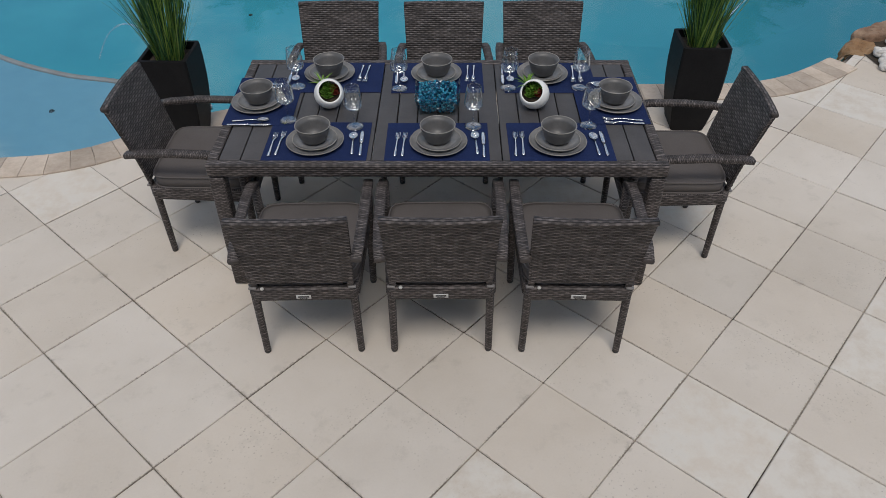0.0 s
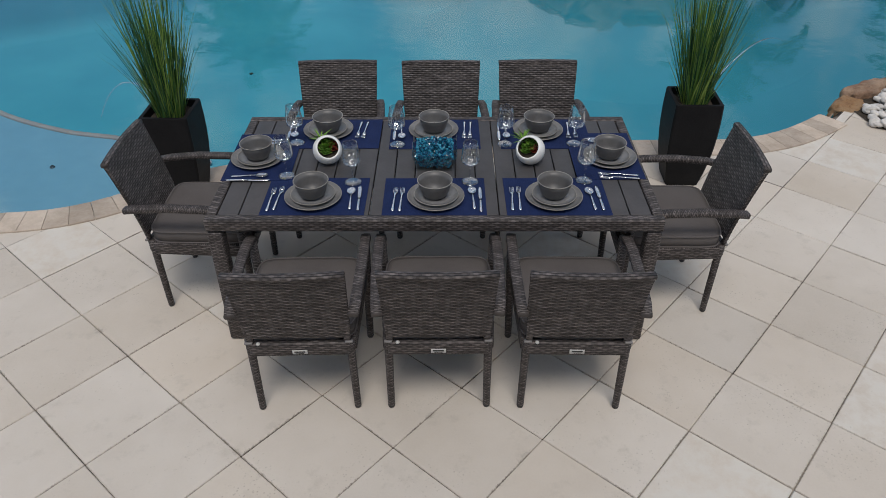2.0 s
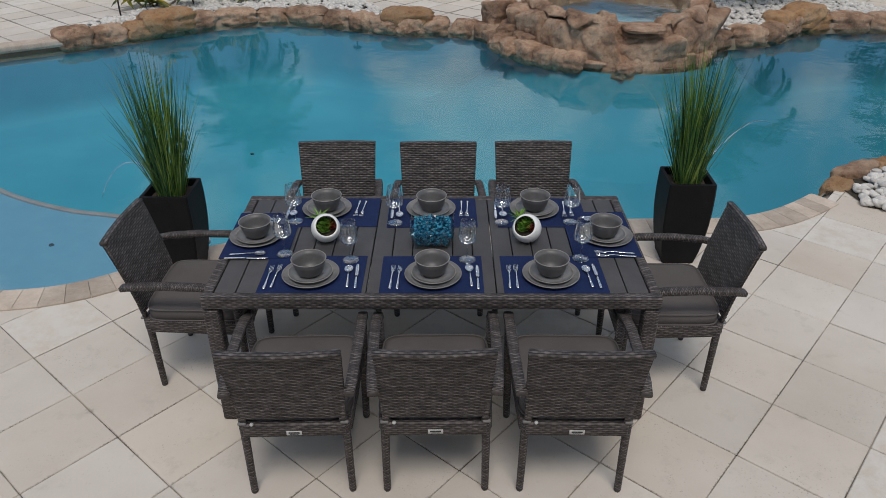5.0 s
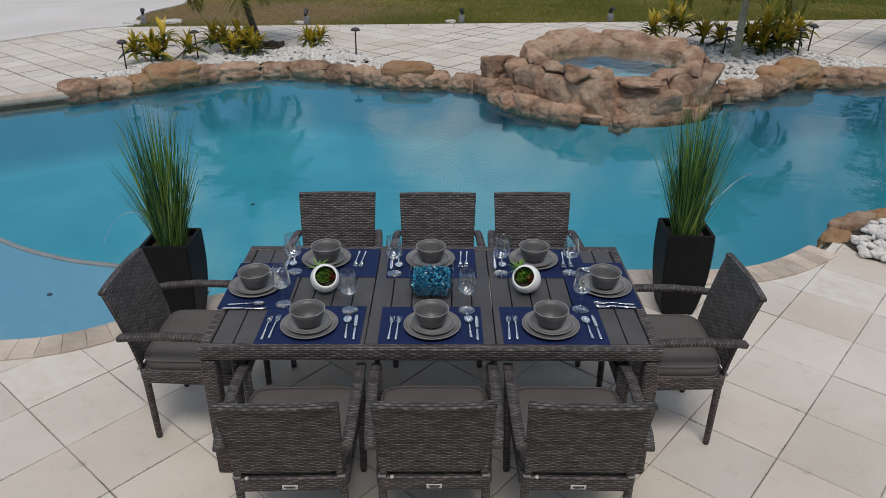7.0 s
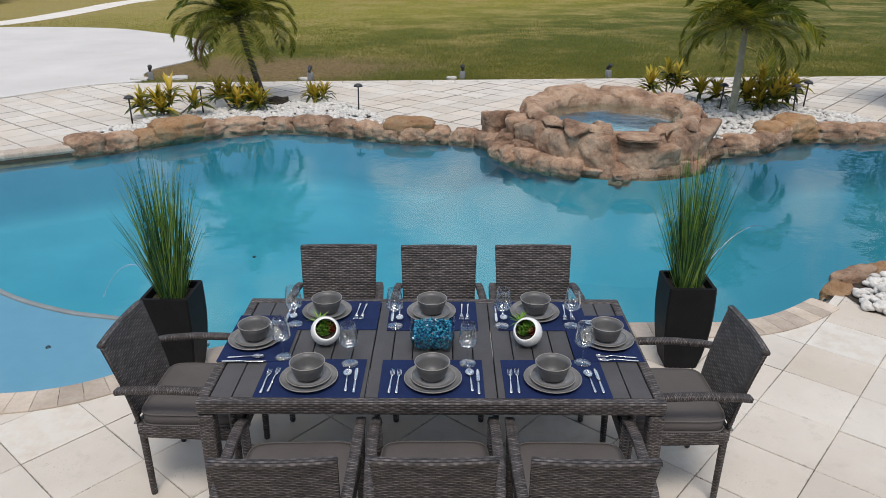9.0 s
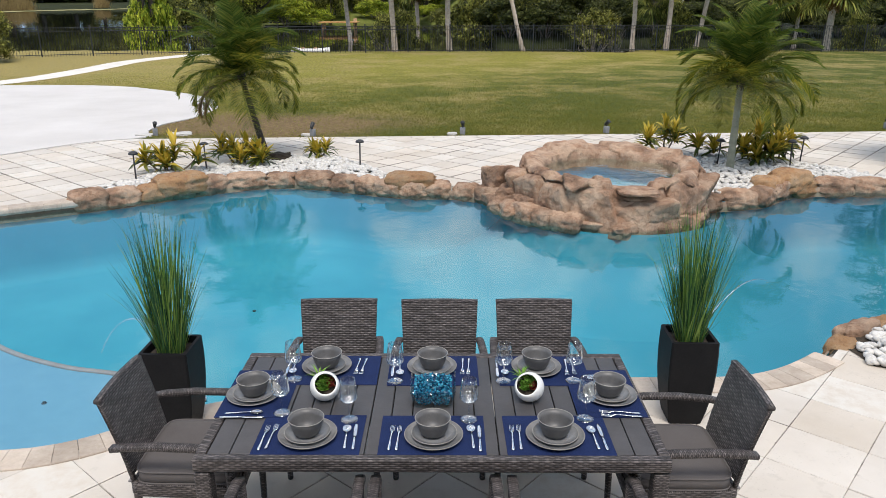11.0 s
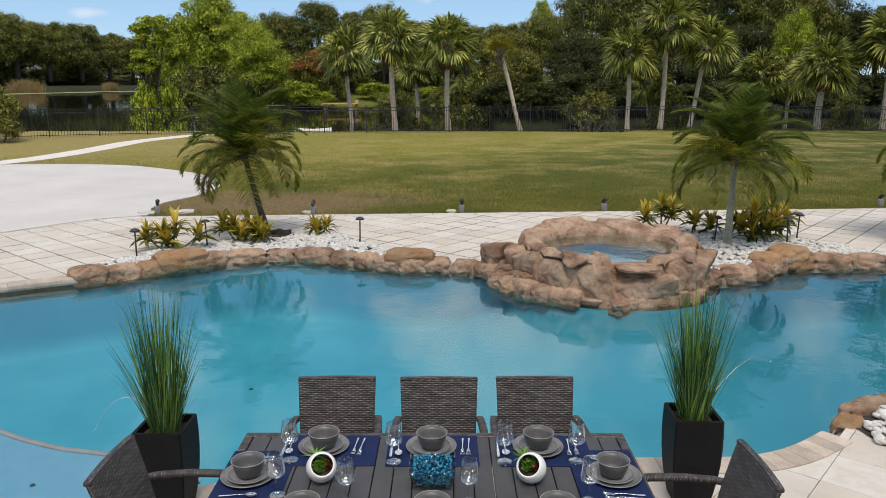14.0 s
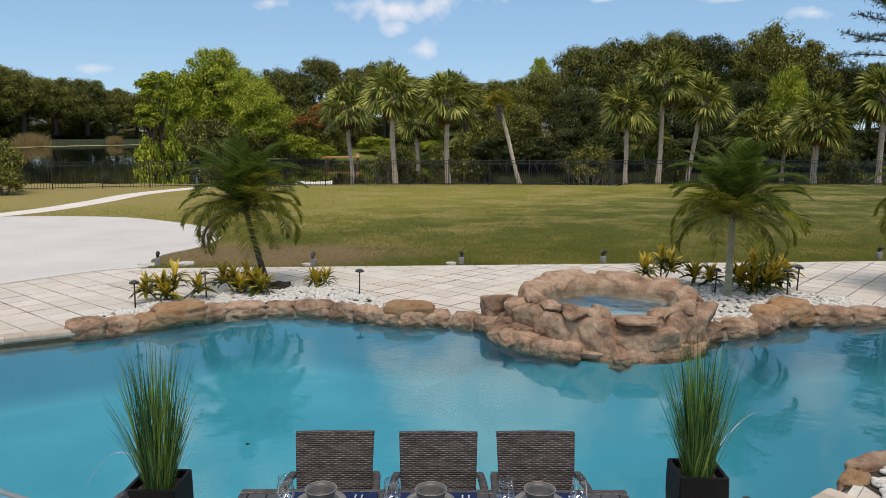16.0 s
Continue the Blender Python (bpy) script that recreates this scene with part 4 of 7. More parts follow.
def woven_back(bm):
    """The woven back: slightly hollow, a little wider at the top, both faces in relief."""
    lay = bm.loops.layers.uv.new("uv")
    nx, nz = 88, 162
    z0, z1 = 0.462, 0.875

    def spot(a, b, side):
        z = z0 + (z1 - z0) * b
        half = 0.220 + 0.016 * b
        x = (2 * a - 1) * half
        hollow = 0.012 * (1 - (2 * a - 1) ** 2)
        y = -0.285 - 0.10 * b ** 1.25 - hollow * b
        lift = 0.0034 * weave_height(a * 0.46, b * 0.46)
        edge = min(1.0, min(a, 1 - a, b, 1 - b) * 14)
        return Vector((x, y + side * (0.012 * (0.72 + 0.28 * edge) + lift), z))

    for side in (-1, 1):
        rows = [[bm.verts.new(spot(i / nx, j / nz, side)) for i in range(nx + 1)] for j in range(nz + 1)]
        for j in range(nz):
            for i in range(nx):
                q = [(i, j), (i + 1, j), (i + 1, j + 1), (i, j + 1)]
                if side > 0:
                    q = q[::-1]
                f = bm.faces.new([rows[b][a] for a, b in q])
                for lo, (a, b) in zip(f.loops, q):
                    lo[lay].uv = (a / nx * 0.46, b / nz * 0.46)
    return bm


def build_chair():
    chair = thing("dining_chair", "grey-brown woven wicker dining armchair with taupe cushion", "chair", "chairs round the table")
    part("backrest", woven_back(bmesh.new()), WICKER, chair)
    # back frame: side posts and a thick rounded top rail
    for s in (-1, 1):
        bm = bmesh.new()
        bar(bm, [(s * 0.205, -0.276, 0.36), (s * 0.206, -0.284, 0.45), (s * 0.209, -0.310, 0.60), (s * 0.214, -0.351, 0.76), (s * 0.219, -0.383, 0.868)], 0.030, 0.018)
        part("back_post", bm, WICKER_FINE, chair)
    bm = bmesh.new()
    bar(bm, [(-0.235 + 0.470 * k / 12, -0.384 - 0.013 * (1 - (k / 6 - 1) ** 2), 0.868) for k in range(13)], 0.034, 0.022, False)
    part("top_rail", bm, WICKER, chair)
    # legs
    for s in (-1, 1):
        bm = bmesh.new()
        tube(bm, [(s * 0.218, -0.262, 0.0), (s * 0.218, -0.262, 0.02), (s * 0.214, -0.268, 0.36), (s * 0.213, -0.272, 0.43)], [0.014, 0.016, 0.0185, 0.0185], 12)
        leg = part("leg", bm, WICKER_FINE, chair)
        bm = bmesh.new()
        lathe(bm, [(0, -0.002), (0.013, -0.002), (0.016, 0.006), (0.016, 0.012), (0, 0.012)], 12, (s * 0.218, -0.262, 0.002))
        part("glide", bm, DARK_INK, leg)
        bm = bmesh.new()
        tube(bm, [(s * 0.250, 0.205, 0.0), (s * 0.250, 0.205, 0.02), (s * 0.256, 0.208, 0.40), (s * 0.260, 0.205, 0.605)], [0.015, 0.017, 0.021, 0.022], 12)
        leg = part("leg", bm, WICKER_FINE, chair)
        bm = bmesh.new()
        lathe(bm, [(0, -0.002), (0.014, -0.002), (0.017, 0.006), (0.017, 0.012), (0, 0.012)], 12, (s * 0.250, 0.205, 0.002))
        part("glide", bm, DARK_INK, leg)
        # end caps where the back meets the seat frame
        bm = bmesh.new()
        box(bm, (s * 0.212, -0.292, 0.436), (0.034, 0.016, 0.011), 0.004, 2)
        part("end_cap", bm, GREY_PLASTIC, chair, "grey plastic end cap")
    bm = bmesh.new()
    lathe(bm, [(0, 0.0), (0.007, 0.002), (0.009, 0.007), (0.006, 0.012), (0, 0.013)], 12, (-0.172, -0.292, 0.424))
    part("strap_button", bm, WHITE_PLASTIC, chair, "white plastic strap end")
    # arms
    for s in (-1, 1):
        bm = bmesh.new()
        bar(bm, [(s * 0.246, -0.345, 0.630), (s * 0.254, -0.28, 0.642), (s * 0.262, -0.12, 0.652), (s * 0.266, 0.05, 0.648), (s * 0.266, 0.17, 0.632), (s * 0.264, 0.225, 0.612), (s * 0.262, 0.238, 0.585)], 0.047, 0.028)
        part("armrest", bm, WICKER_FINE, chair)
    # seat frame
    bm = bmesh.new()
    box(bm, (0, -0.278, 0.393), (0.430, 0.034, 0.072), 0.008, 2)
    rail = part("seat_rail", bm, WICKER_RAIL, chair, uv=True)
    bm = bmesh.new()
    box(bm, (0.0, -0.2975, 0.383), (0.064, 0.004, 0.023), 0.0015, 1)
    plate = part("maker_plate", bm, WHITE_PLASTIC, rail, "small white maker's plate")
    bm = bmesh.new()
    box(bm, (0.0, -0.3, 0.3865), (0.046, 0.002, 0.007))
    box(bm, (0.0, -0.3, 0.3775), (0.036, 0.002, 0.0025))
    part("maker_mark", bm, DARK_INK, rail, "dark mark", smooth=False)
    bm = bmesh.new()
    box(bm, (0, 0.222, 0.393), (0.474, 0.034, 0.072), 0.008, 2)
    part("seat_rail", bm, WICKER_RAIL, chair, uv=True)
    for s in (-1, 1):
        bm = bmesh.new()
        box(bm, (0, 0, 0), (0.034, 0.466, 0.072), 0.008, 2, None)
        bmesh.ops.transform(bm, matrix=Matrix.Translation((s * 0.232, -0.028, 0.393)) @ Matrix.Rotation(s * -0.045, 4, "Z"), verts=bm.verts)
        part("seat_rail", bm, WICKER_RAIL, chair, uv=True)
    bm = bmesh.new()
    box(bm, (0, -0.028, 0.411), (0.44, 0.46, 0.018), 0.004, 1)
    part("seat", bm, WICKER, chair, uv=True)
    # cushion: soft box with rounded corners and piping
    bm = bmesh.new()
    nx = 20

    def soft(a, b, s):
        x, y = 2 * a - 1, 2 * b - 1
        k = (abs(x) ** 8 + abs(y) ** 8) ** 0.125
        m = max(abs(x), abs(y), 1e-6)
        px, py = x * m / max(k, 1e-6), y * m / max(k, 1e-6)
        fall = max(0.0, 1 - m) ** 0.35
        return Vector((px * 0.238, py * 0.243 - 0.022, 0.464 + s * (0.030 + 0.012 * fall)))

    for s in (-1, 1):
        rows = [[bm.verts.new(soft(i / nx, j / nx, s)) for i in range(nx + 1)] for j in range(nx + 1)]
        for j in range(nx):
            for i in range(nx):
                q = [rows[j][i], rows[j][i + 1], rows[j + 1][i + 1], rows[j + 1][i]]
                bm.faces.new(q if s > 0 else q[::-1])
        if s < 0:
            low = rows
    top = rows
    loop = [(i, 0) for i in range(nx)] + [(nx, j) for j in range(nx)] + [(i, nx) for i in range(nx, 0, -1)] + [(0, j) for j in range(nx, 0, -1)]
    for (a, b), (c, d) in zip(loop, loop[1:] + loop[:1]):
        bm.faces.new((low[b][a], low[d][c], top[d][c], top[b][a]))
    cushion = part("cushion", bm, CUSHION, chair, "taupe fabric seat cushion")
    for s in (-1, 1):
        bm = bmesh.new()
        pts = [soft(a / nx, b / nx, s) * 1.0 for a, b in loop]
        pts = [Vector((p.x * 1.008, (p.y + 0.022) * 1.008 - 0.022, p.z)) for p in pts]
        tube(bm, [*pts, pts[0]], 0.0042, 6)
        part("piping", bm, PIPING, cushion)
    return chair


first_chair = build_chair()
first_chair.matrix_basis = pose(-0.605, 2.57, 0, 0, 0, 1.0)
CHAIRS = [(-0.01, 2.572, 0.0), (0.588, 2.560, -1.5),
          (-0.605, 3.865, 180.6), (0.010, 3.850, 179.5), (0.598, 3.850, 180.0),
          (-1.180, 3.245, -91.5), (1.136, 3.180, 89.0)]
for x, y, turn in CHAIRS:
    copy_thing(first_chair, pose(x, y, 0, 0, 0, turn))


# ---- table ----
TABLE_Z = 0.735
TABLE = pose(-0.02, 3.268, 0, 0, 0, -0.75)


def build_table():
    table = thing("dining_table", "rectangular wicker dining table with grey-brown plank top", "table", m=TABLE)
    hx, hy = 1.045, 0.522
    for s in (-1, 1):
        bm = bmesh.new()
        box(bm, (0, s * (hy - 0.024), TABLE_Z - 0.032), (2 * hx, 0.048, 0.066), 0.010, 3)
        part("frame_rail", bm, WICKER_RAIL, table, uv=True)
        bm = bmesh.new()
        box(bm, (s * (hx - 0.024), 0, TABLE_Z - 0.033), (0.048, 2 * hy - 0.1, 0.066), 0.010, 3)
        part("frame_rail", bm, WICKER_RAIL, table, uv=True)
        for t in (-1, 1):
            bm = bmesh.new()
            box(bm, (s * (hx - 0.038), t * (hy - 0.038), (TABLE_Z - 0.07) / 2), (0.072, 0.072, TABLE_Z - 0.07), 0.012, 3)
            part("leg", bm, WICKER_FINE, table, uv=True)
    n = 20
    wide = (2 * hx - 0.104) / n
    for k in range(n):
        bm = bmesh.new()
        box(bm, (-hx + 0.052 + wide * (k + 0.5), 0, TABLE_Z - 0.014), (wide - 0.005, 2 * hy - 0.104, 0.022), 0.003, 2)
        part("plank", bm, PLANK, table)
    for x in (-0.5, 0, 0.5):
        bm = bmesh.new()
        box(bm, (x, 0, TABLE_Z - 0.045), (0.04, 2 * hy - 0.1, 0.03), 0.003, 1)
        part("cross_bar", bm, BLACK_METAL, table)


build_table()
TOP = TABLE_Z - 0.003


# ---- place settings ----
def build_mat():
    bm = bmesh.new()
    nx, ny = 14, 10
    rows = [[bm.verts.new((0.48 * (i / nx - 0.5), 0.335 * (j / ny - 0.5), 0.0035 + 0.0006 * noise.noise(Vector((i * 0.5, j * 0.5, 3))))) for i in range(nx + 1)] for j in range(ny + 1)]
    for j in range(ny):
        for i in range(nx):
            bm.faces.new((rows[j][i], rows[j][i + 1], rows[j + 1][i + 1], rows[j + 1][i]))
    ex = bmesh.ops.extrude_face_region(bm, geom=list(bm.faces))
    for v in ex["geom"]:
        if isinstance(v, bmesh.types.BMVert):
            v.co.z = 0.0012
    bmesh.ops.recalc_face_normals(bm, faces=bm.faces)
    return tagged(mesh_object("placemat", bm, NAVY, smooth=False), "navy blue woven cloth placemat on the table", "placemat", "place settings")


def build_plate(r, h, label):
    plate = thing("plate", label, "plate", "place settings")
    bm = bmesh.new()
    lathe(bm, [(0, 0.004), (r * 0.62, 0.004), (r * 0.70, 0.007), (r * 0.97, h - 0.0015), (r * 0.97, h - 0.001), (r * 0.99, h - 0.004), (r * 0.72, 0.001), (r * 0.6, 0), (0, 0)], 48)
    part("dish", bm, PLATE_GLAZE, plate)
    bm = bmesh.new()
    pts = [(r * 0.98 * math.cos(a), r * 0.98 * math.sin(a), h - 0.0015) for a in (2 * math.pi * k / 48 for k in range(49))]
    tube(bm, pts, 0.0022, 6)
    part("rim", bm, STONE_RIM, plate, "paler worn rim")
    return plate


def build_bowl():
    bowl = thing("bowl", "deep grey speckled stoneware bowl on the stacked plates", "bowl", "place settings")
    bm = bmesh.new()
    r, h = 0.081, 0.083
    lathe(bm, [(0, 0.006), (0.040, 0.007), (0.053, 0.013), (0.062, 0.032), (0.070, 0.058), (r - 0.0025, h), (r - 0.0005, h - 0.001), (0.074, 0.058), (0.066, 0.030), (0.057, 0.010), (0.046, 0.003), (0.037, 0), (0, 0)], 48)
    part("body", bm, STONEWARE, bowl)
    bm = bmesh.new()
    tube(bm, [((r - 0.0005) * math.cos(a), (r - 0.0005) * math.sin(a), h) for a in (2 * math.pi * k / 48 for k in range(49))], 0.0021, 6)
    part("rim", bm, STONE_RIM, bowl, "paler worn rim")
    return bowl


def flat_strip(bm, outline, thick):
    """A thin metal shape: (length along y, half width, height) rows."""
    rows = []
    for y, w, z in outline:
        rows.append([bm.verts.new(p) for p in ((-w, y, z), (-w * 0.5, y, z + thick), (w * 0.5, y, z + thick), (w, y, z), (w * 0.5, y, z - thick * 0.4), (-w * 0.5, y, z - thick * 0.4))])
    for a, b in zip(rows, rows[1:]):
        for i in range(6):
            bm.faces.new((a[i], a[(i + 1) % 6], b[(i + 1) % 6], b[i]))
    bm.faces.new(rows[0][::-1])
    bm.faces.new(rows[-1])
    return bm


def build_fork():
    fork = thing("fork", "polished stainless steel table fork", "fork", "cutlery")
    bm = bmesh.new()
    flat_strip(bm, [(-0.095, 0.005, 0.002), (-0.088, 0.0085, 0.002), (-0.05, 0.006, 0.003), (0.0, 0.0038, 0.007), (0.03, 0.0035, 0.008), (0.045, 0.008, 0.006), (0.056, 0.0115, 0.003), (0.062, 0.0115, 0.003)], 0.0016)
    part("handle", bm, STEEL, fork)
    for k in range(4):
        bm = bmesh.new()
        x = -0.0092 + 0.00613 * k
        box(bm, (x, 0.081, 0.0045), (0.0032, 0.042, 0.0022), 0.0006, 1, Matrix.Rotation(0.10, 4, "X"))
        part("tine", bm, STEEL, fork)
    return fork


def build_knife():
    knife = thing("knife", "polished stainless steel table knife", "knife", "cutlery")
    bm = bmesh.new()
    flat_strip(bm, [(-0.105, 0.006, 0.002), (-0.1, 0.008, 0.002), (-0.02, 0.0065, 0.003), (0.0, 0.005, 0.003)], 0.003)
    part("handle", bm, STEEL, knife)
    bm = bmesh.new()
    flat_strip(bm, [(0.0, 0.005, 0.003), (0.012, 0.010, 0.003), (0.075, 0.011, 0.003), (0.098, 0.008, 0.003), (0.108, 0.002, 0.003)], 0.0012)
    part("blade", bm, STEEL, knife)
    return knife


def build_spoon():
    spoon = thing("spoon", "polished stainless steel table spoon", "spoon", "cutlery")
    bm = bmesh.new()
    flat_strip(bm, [(-0.09, 0.005, 0.002), (-0.083, 0.0085, 0.002), (-0.045, 0.006, 0.003), (0.0, 0.0038, 0.007), (0.034, 0.0042, 0.008)], 0.0016)
    part("handle", bm, STEEL, spoon)
    bm = bmesh.new()
    lathe(bm, [(0, 0.001), (0.5, 0.16), (0.85, 0.6), (1.0, 1.0), (0.98, 1.06), (0.8, 0.72), (0.45, 0.3), (0, 0.14)], 24)
    bmesh.ops.transform(bm, matrix=Matrix.Translation((0, 0.062, 0.001)) @ Matrix.Diagonal((0.020, 0.030, 0.008, 1)), verts=bm.verts)
    part("bowl", bm, STEEL, spoon)
    return spoon


def build_wineglass():
    glass = thing("wine_glass", "clear empty stemmed wine glass on the table", "wine glass", "wine glasses")
    bm = bmesh.new()
    lathe(bm, [(0, 0.003), (0.032, 0.002), (0.041, 0.0006), (0.041, 0), (0, 0)][::-1], 32)
    part("foot", bm, GLASS, glass)
    bm = bmesh.new()
    lathe(bm, [(0, 0.004), (0.010, 0.005), (0.005, 0.014), (0.0038, 0.05), (0.0042, 0.078), (0.0055, 0.0885), (0, 0.0885)], 16)
    part("stem", bm, GLASS, glass)
    bm = bmesh.new()
    lathe(bm, [(0, 0.089), (0.012, 0.0905), (0.032, 0.100), (0.043, 0.112), (0.0452, 0.123), (0.0430, 0.148), (0.0385, 0.180), (0.034, 0.213), (0.0333, 0.2132), (0.0332, 0.213), (0.0375, 0.180), (0.0419, 0.148), (0.0440, 0.123), (0.0420, 0.113), (0.031, 0.1015), (0.012, 0.0922), (0, 0.0912)], 36)
    part("cup", bm, GLASS, glass)
    return glass


def put_first(proto, used, m):
    """Place the first of a kind, then copies of it."""
    if proto in used:
        return copy_thing(proto, m)
    used.add(proto)
    proto.matrix_basis = m
    return proto


mat_p, dinner_p = build_mat(), build_plate(0.135, 0.021, "large grey speckled stoneware dinner plate on a placemat")
salad_p, bowl_p = build_plate(0.105, 0.018, "grey speckled stoneware side plate stacked on a dinner plate"), build_bowl()
fork_p, knife_p, spoon_p, glass_p = build_fork(), build_knife(), build_spoon(), build_wineglass()
used = set()
rng = random.Random(3)
# plate centre x, y, turn of the guest's side, placemat shift along the edge
SETTINGS = [(-0.593, 2.948, 0, 0.010), (-0.018, 2.936, 0, -0.006), (0.535, 2.932, 0, 0.012),
            (-0.600, 3.622, 180, -0.045), (-0.030, 3.610, 180, -0.008), (0.535, 3.604, 180, -0.030),
            (-0.925, 3.322, -90, -0.030), (0.868, 3.305, 90, 0.035)]
for x, y, turn, shift in SETTINGS:
    base = pose(x, y - 0.010, TOP, 0, 0, turn - 0.75)
    narrow = turn in (90, -90)
    put_first(mat_p, used, base @ pose(shift, 0.020 if not narrow else 0.025, 0.0 if not narrow else 0.0015, 0, 0, rng.uniform(-0.6, 0.6)))
    j = lambda a: rng.uniform(-a, a)
    put_first(dinner_p, used, base @ pose(0, 0, 0.005, 0, 0, rng.uniform(0, 360)))
    put_first(salad_p, used, base @ pose(j(0.004), j(0.004) + 0.004, 0.0125, 0, 0, rng.uniform(0, 360)))
    put_first(bowl_p, used, base @ pose(j(0.004), j(0.004) + 0.006, 0.0185, 0, 0, rng.uniform(0, 360)))
    low = 0.0065
    put_first(fork_p, used, base @ pose(-0.196 + j(0.004), -0.018 + j(0.006), low, 0, 0, -3 + j(2)))
    put_first(fork_p, used, base @ pose(-0.164 + j(0.003), -0.014 + j(0.006), low, 0, 0, -3 + j(2)))
    put_first(spoon_p, used, base @ pose(0.175 + j(0.004), -0.006 + j(0.006), low, 0, 0, 2 + j(2)))
    put_first(knife_p, used, base @ pose(0.212 + j(0.004), -0.006 + j(0.006), low, 0, 0, 1 + j(2)))

for x, y in ((-0.753, 3.481), (-0.751, 3.141), (-0.419, 3.077), (-0.220, 3.454), (0.711, 3.453), (0.345, 3.452), (0.148, 3.074), (0.702, 3.077)):
    put_first(glass_p, used, pose(x, y, TOP + 0.008, 0, 0, rng.uniform(0, 90)))


# ---- centre pieces ----
def leaf_blade(bm, length, width, base, tip_droop, az, el, seg=3, fold=0.0):
    """A pointed leaf from base, rising at el and drooping to its tip."""
    d = Vector((math.cos(az), math.sin(az), 0))
    side = Vector((-math.sin(az), math.cos(az), 0))
    prev, p = None, Vector(base)
    e = el
    for k in range(seg + 1):
        t = k / seg
        w = width * 0.5 * (0.55 + 1.8 * t * (1 - t)) * (1 - t ** 3)
        if k == seg:
            row = [bm.verts.new(p)]
        else:
            row = [bm.verts.new(p - side * w), bm.verts.new(p + side * w)]
        if prev:
            if len(row) == 2:
                bm.faces.new((prev[0], prev[1], row[1], row[0]))
            else:
                bm.faces.new((prev[0], prev[1], row[0]))
        prev = row
        p = p + (d * math.cos(e) + Vector((0, 0, math.sin(e)))) * (length / seg)
        e -= tip_droop / seg


def build_succulent(x, y, face, seed):
    pot = thing("succulent_pot", "white round ceramic pot with a slanted opening holding green succulents", "planter", "succulent pots", m=pose(x, y, TOP))
    rng = random.Random(seed)
    r = 0.074
    bm = bmesh.new()
    tilt = Matrix.Rotation(radians(face), 4, "Z") @ Matrix.Rotation(radians(50), 4, "X")
    prof = [(0, -r)] + [(r * math.sin(a), -r * math.cos(a)) for a in np.linspace(0.15, 2.25, 18)]
    rim_r, rim_z = prof[-1]
    prof += [(rim_r - 0.006, rim_z + 0.001)] + [((r - 0.007) * math.sin(a), -(r - 0.007) * math.cos(a)) for a in np.linspace(2.2, 0.2, 14)] + [(0, -r + 0.007)]
    lathe(bm, prof, 40)
    bmesh.ops.transform(bm, matrix=Matrix.Translation((0, 0, r * 0.97)) @ tilt, verts=bm.verts)
    part("shell", bm, CERAMIC, pot)
    bm = bmesh.new()
    lathe(bm, [(0, 0.012), (0.045, 0.008), (0.064, 0.0), (0.05, -0.02), (0, -0.03)], 24)
    bmesh.ops.transform(bm, matrix=Matrix.Translation((0, 0, r * 0.97)) @ Matrix.Rotation(radians(face), 4, "Z") @ Matrix.Rotation(radians(25), 4, "X"), verts=bm.verts)
    part("soil", bm, SOIL, pot)
    bed = Matrix.Translation((0, 0, r * 0.97)) @ Matrix.Rotation(radians(face), 4, "Z") @ Matrix.Rotation(radians(30), 4, "X")
    tuft = {SUCCULENT: bmesh.new(), SUCC_RED: bmesh.new()}
    for k in range(9):
        bm = tuft[SUCC_RED if k in (5, 8) else SUCCULENT]
        a, d = k * 2.4, 0.037 * math.sqrt(k / 8)
        c = bed @ Vector((d * math.cos(a), d * math.sin(a), 0.012))
        n = rng.randint(9, 12)
        for q in range(n):
            leaf_blade(bm, rng.uniform(0.026, 0.040), 0.027, c, 0.3, q * 2.4, 0.35 + 0.9 * q / n, 3)
    bm = bmesh.new()
    c = Vector((-0.035, 0.04, r * 1.35))
    for q in range(26):
        leaf_blade(bm, rng.uniform(0.05, 0.085), 0.008, c, 0.8, rng.uniform(0, 6.3), rng.uniform(0.3, 1.2), 3)
    tagged(part("spiky_tuft", bm, SUCCULENT, pot, "spiky green tuft"), "spiky green tuft", kind="stuff")
    tagged(part("succulent_foliage", tuft[SUCCULENT], SUCCULENT, pot), "fleshy green rosettes", kind="stuff")
    tagged(part("red_foliage", tuft[SUCC_RED], SUCC_RED, pot), "dark red rosettes", kind="stuff")
    return pot


build_succulent(-0.562, 3.285, 15, 4)
build_succulent(0.457, 3.268, -28, 5)


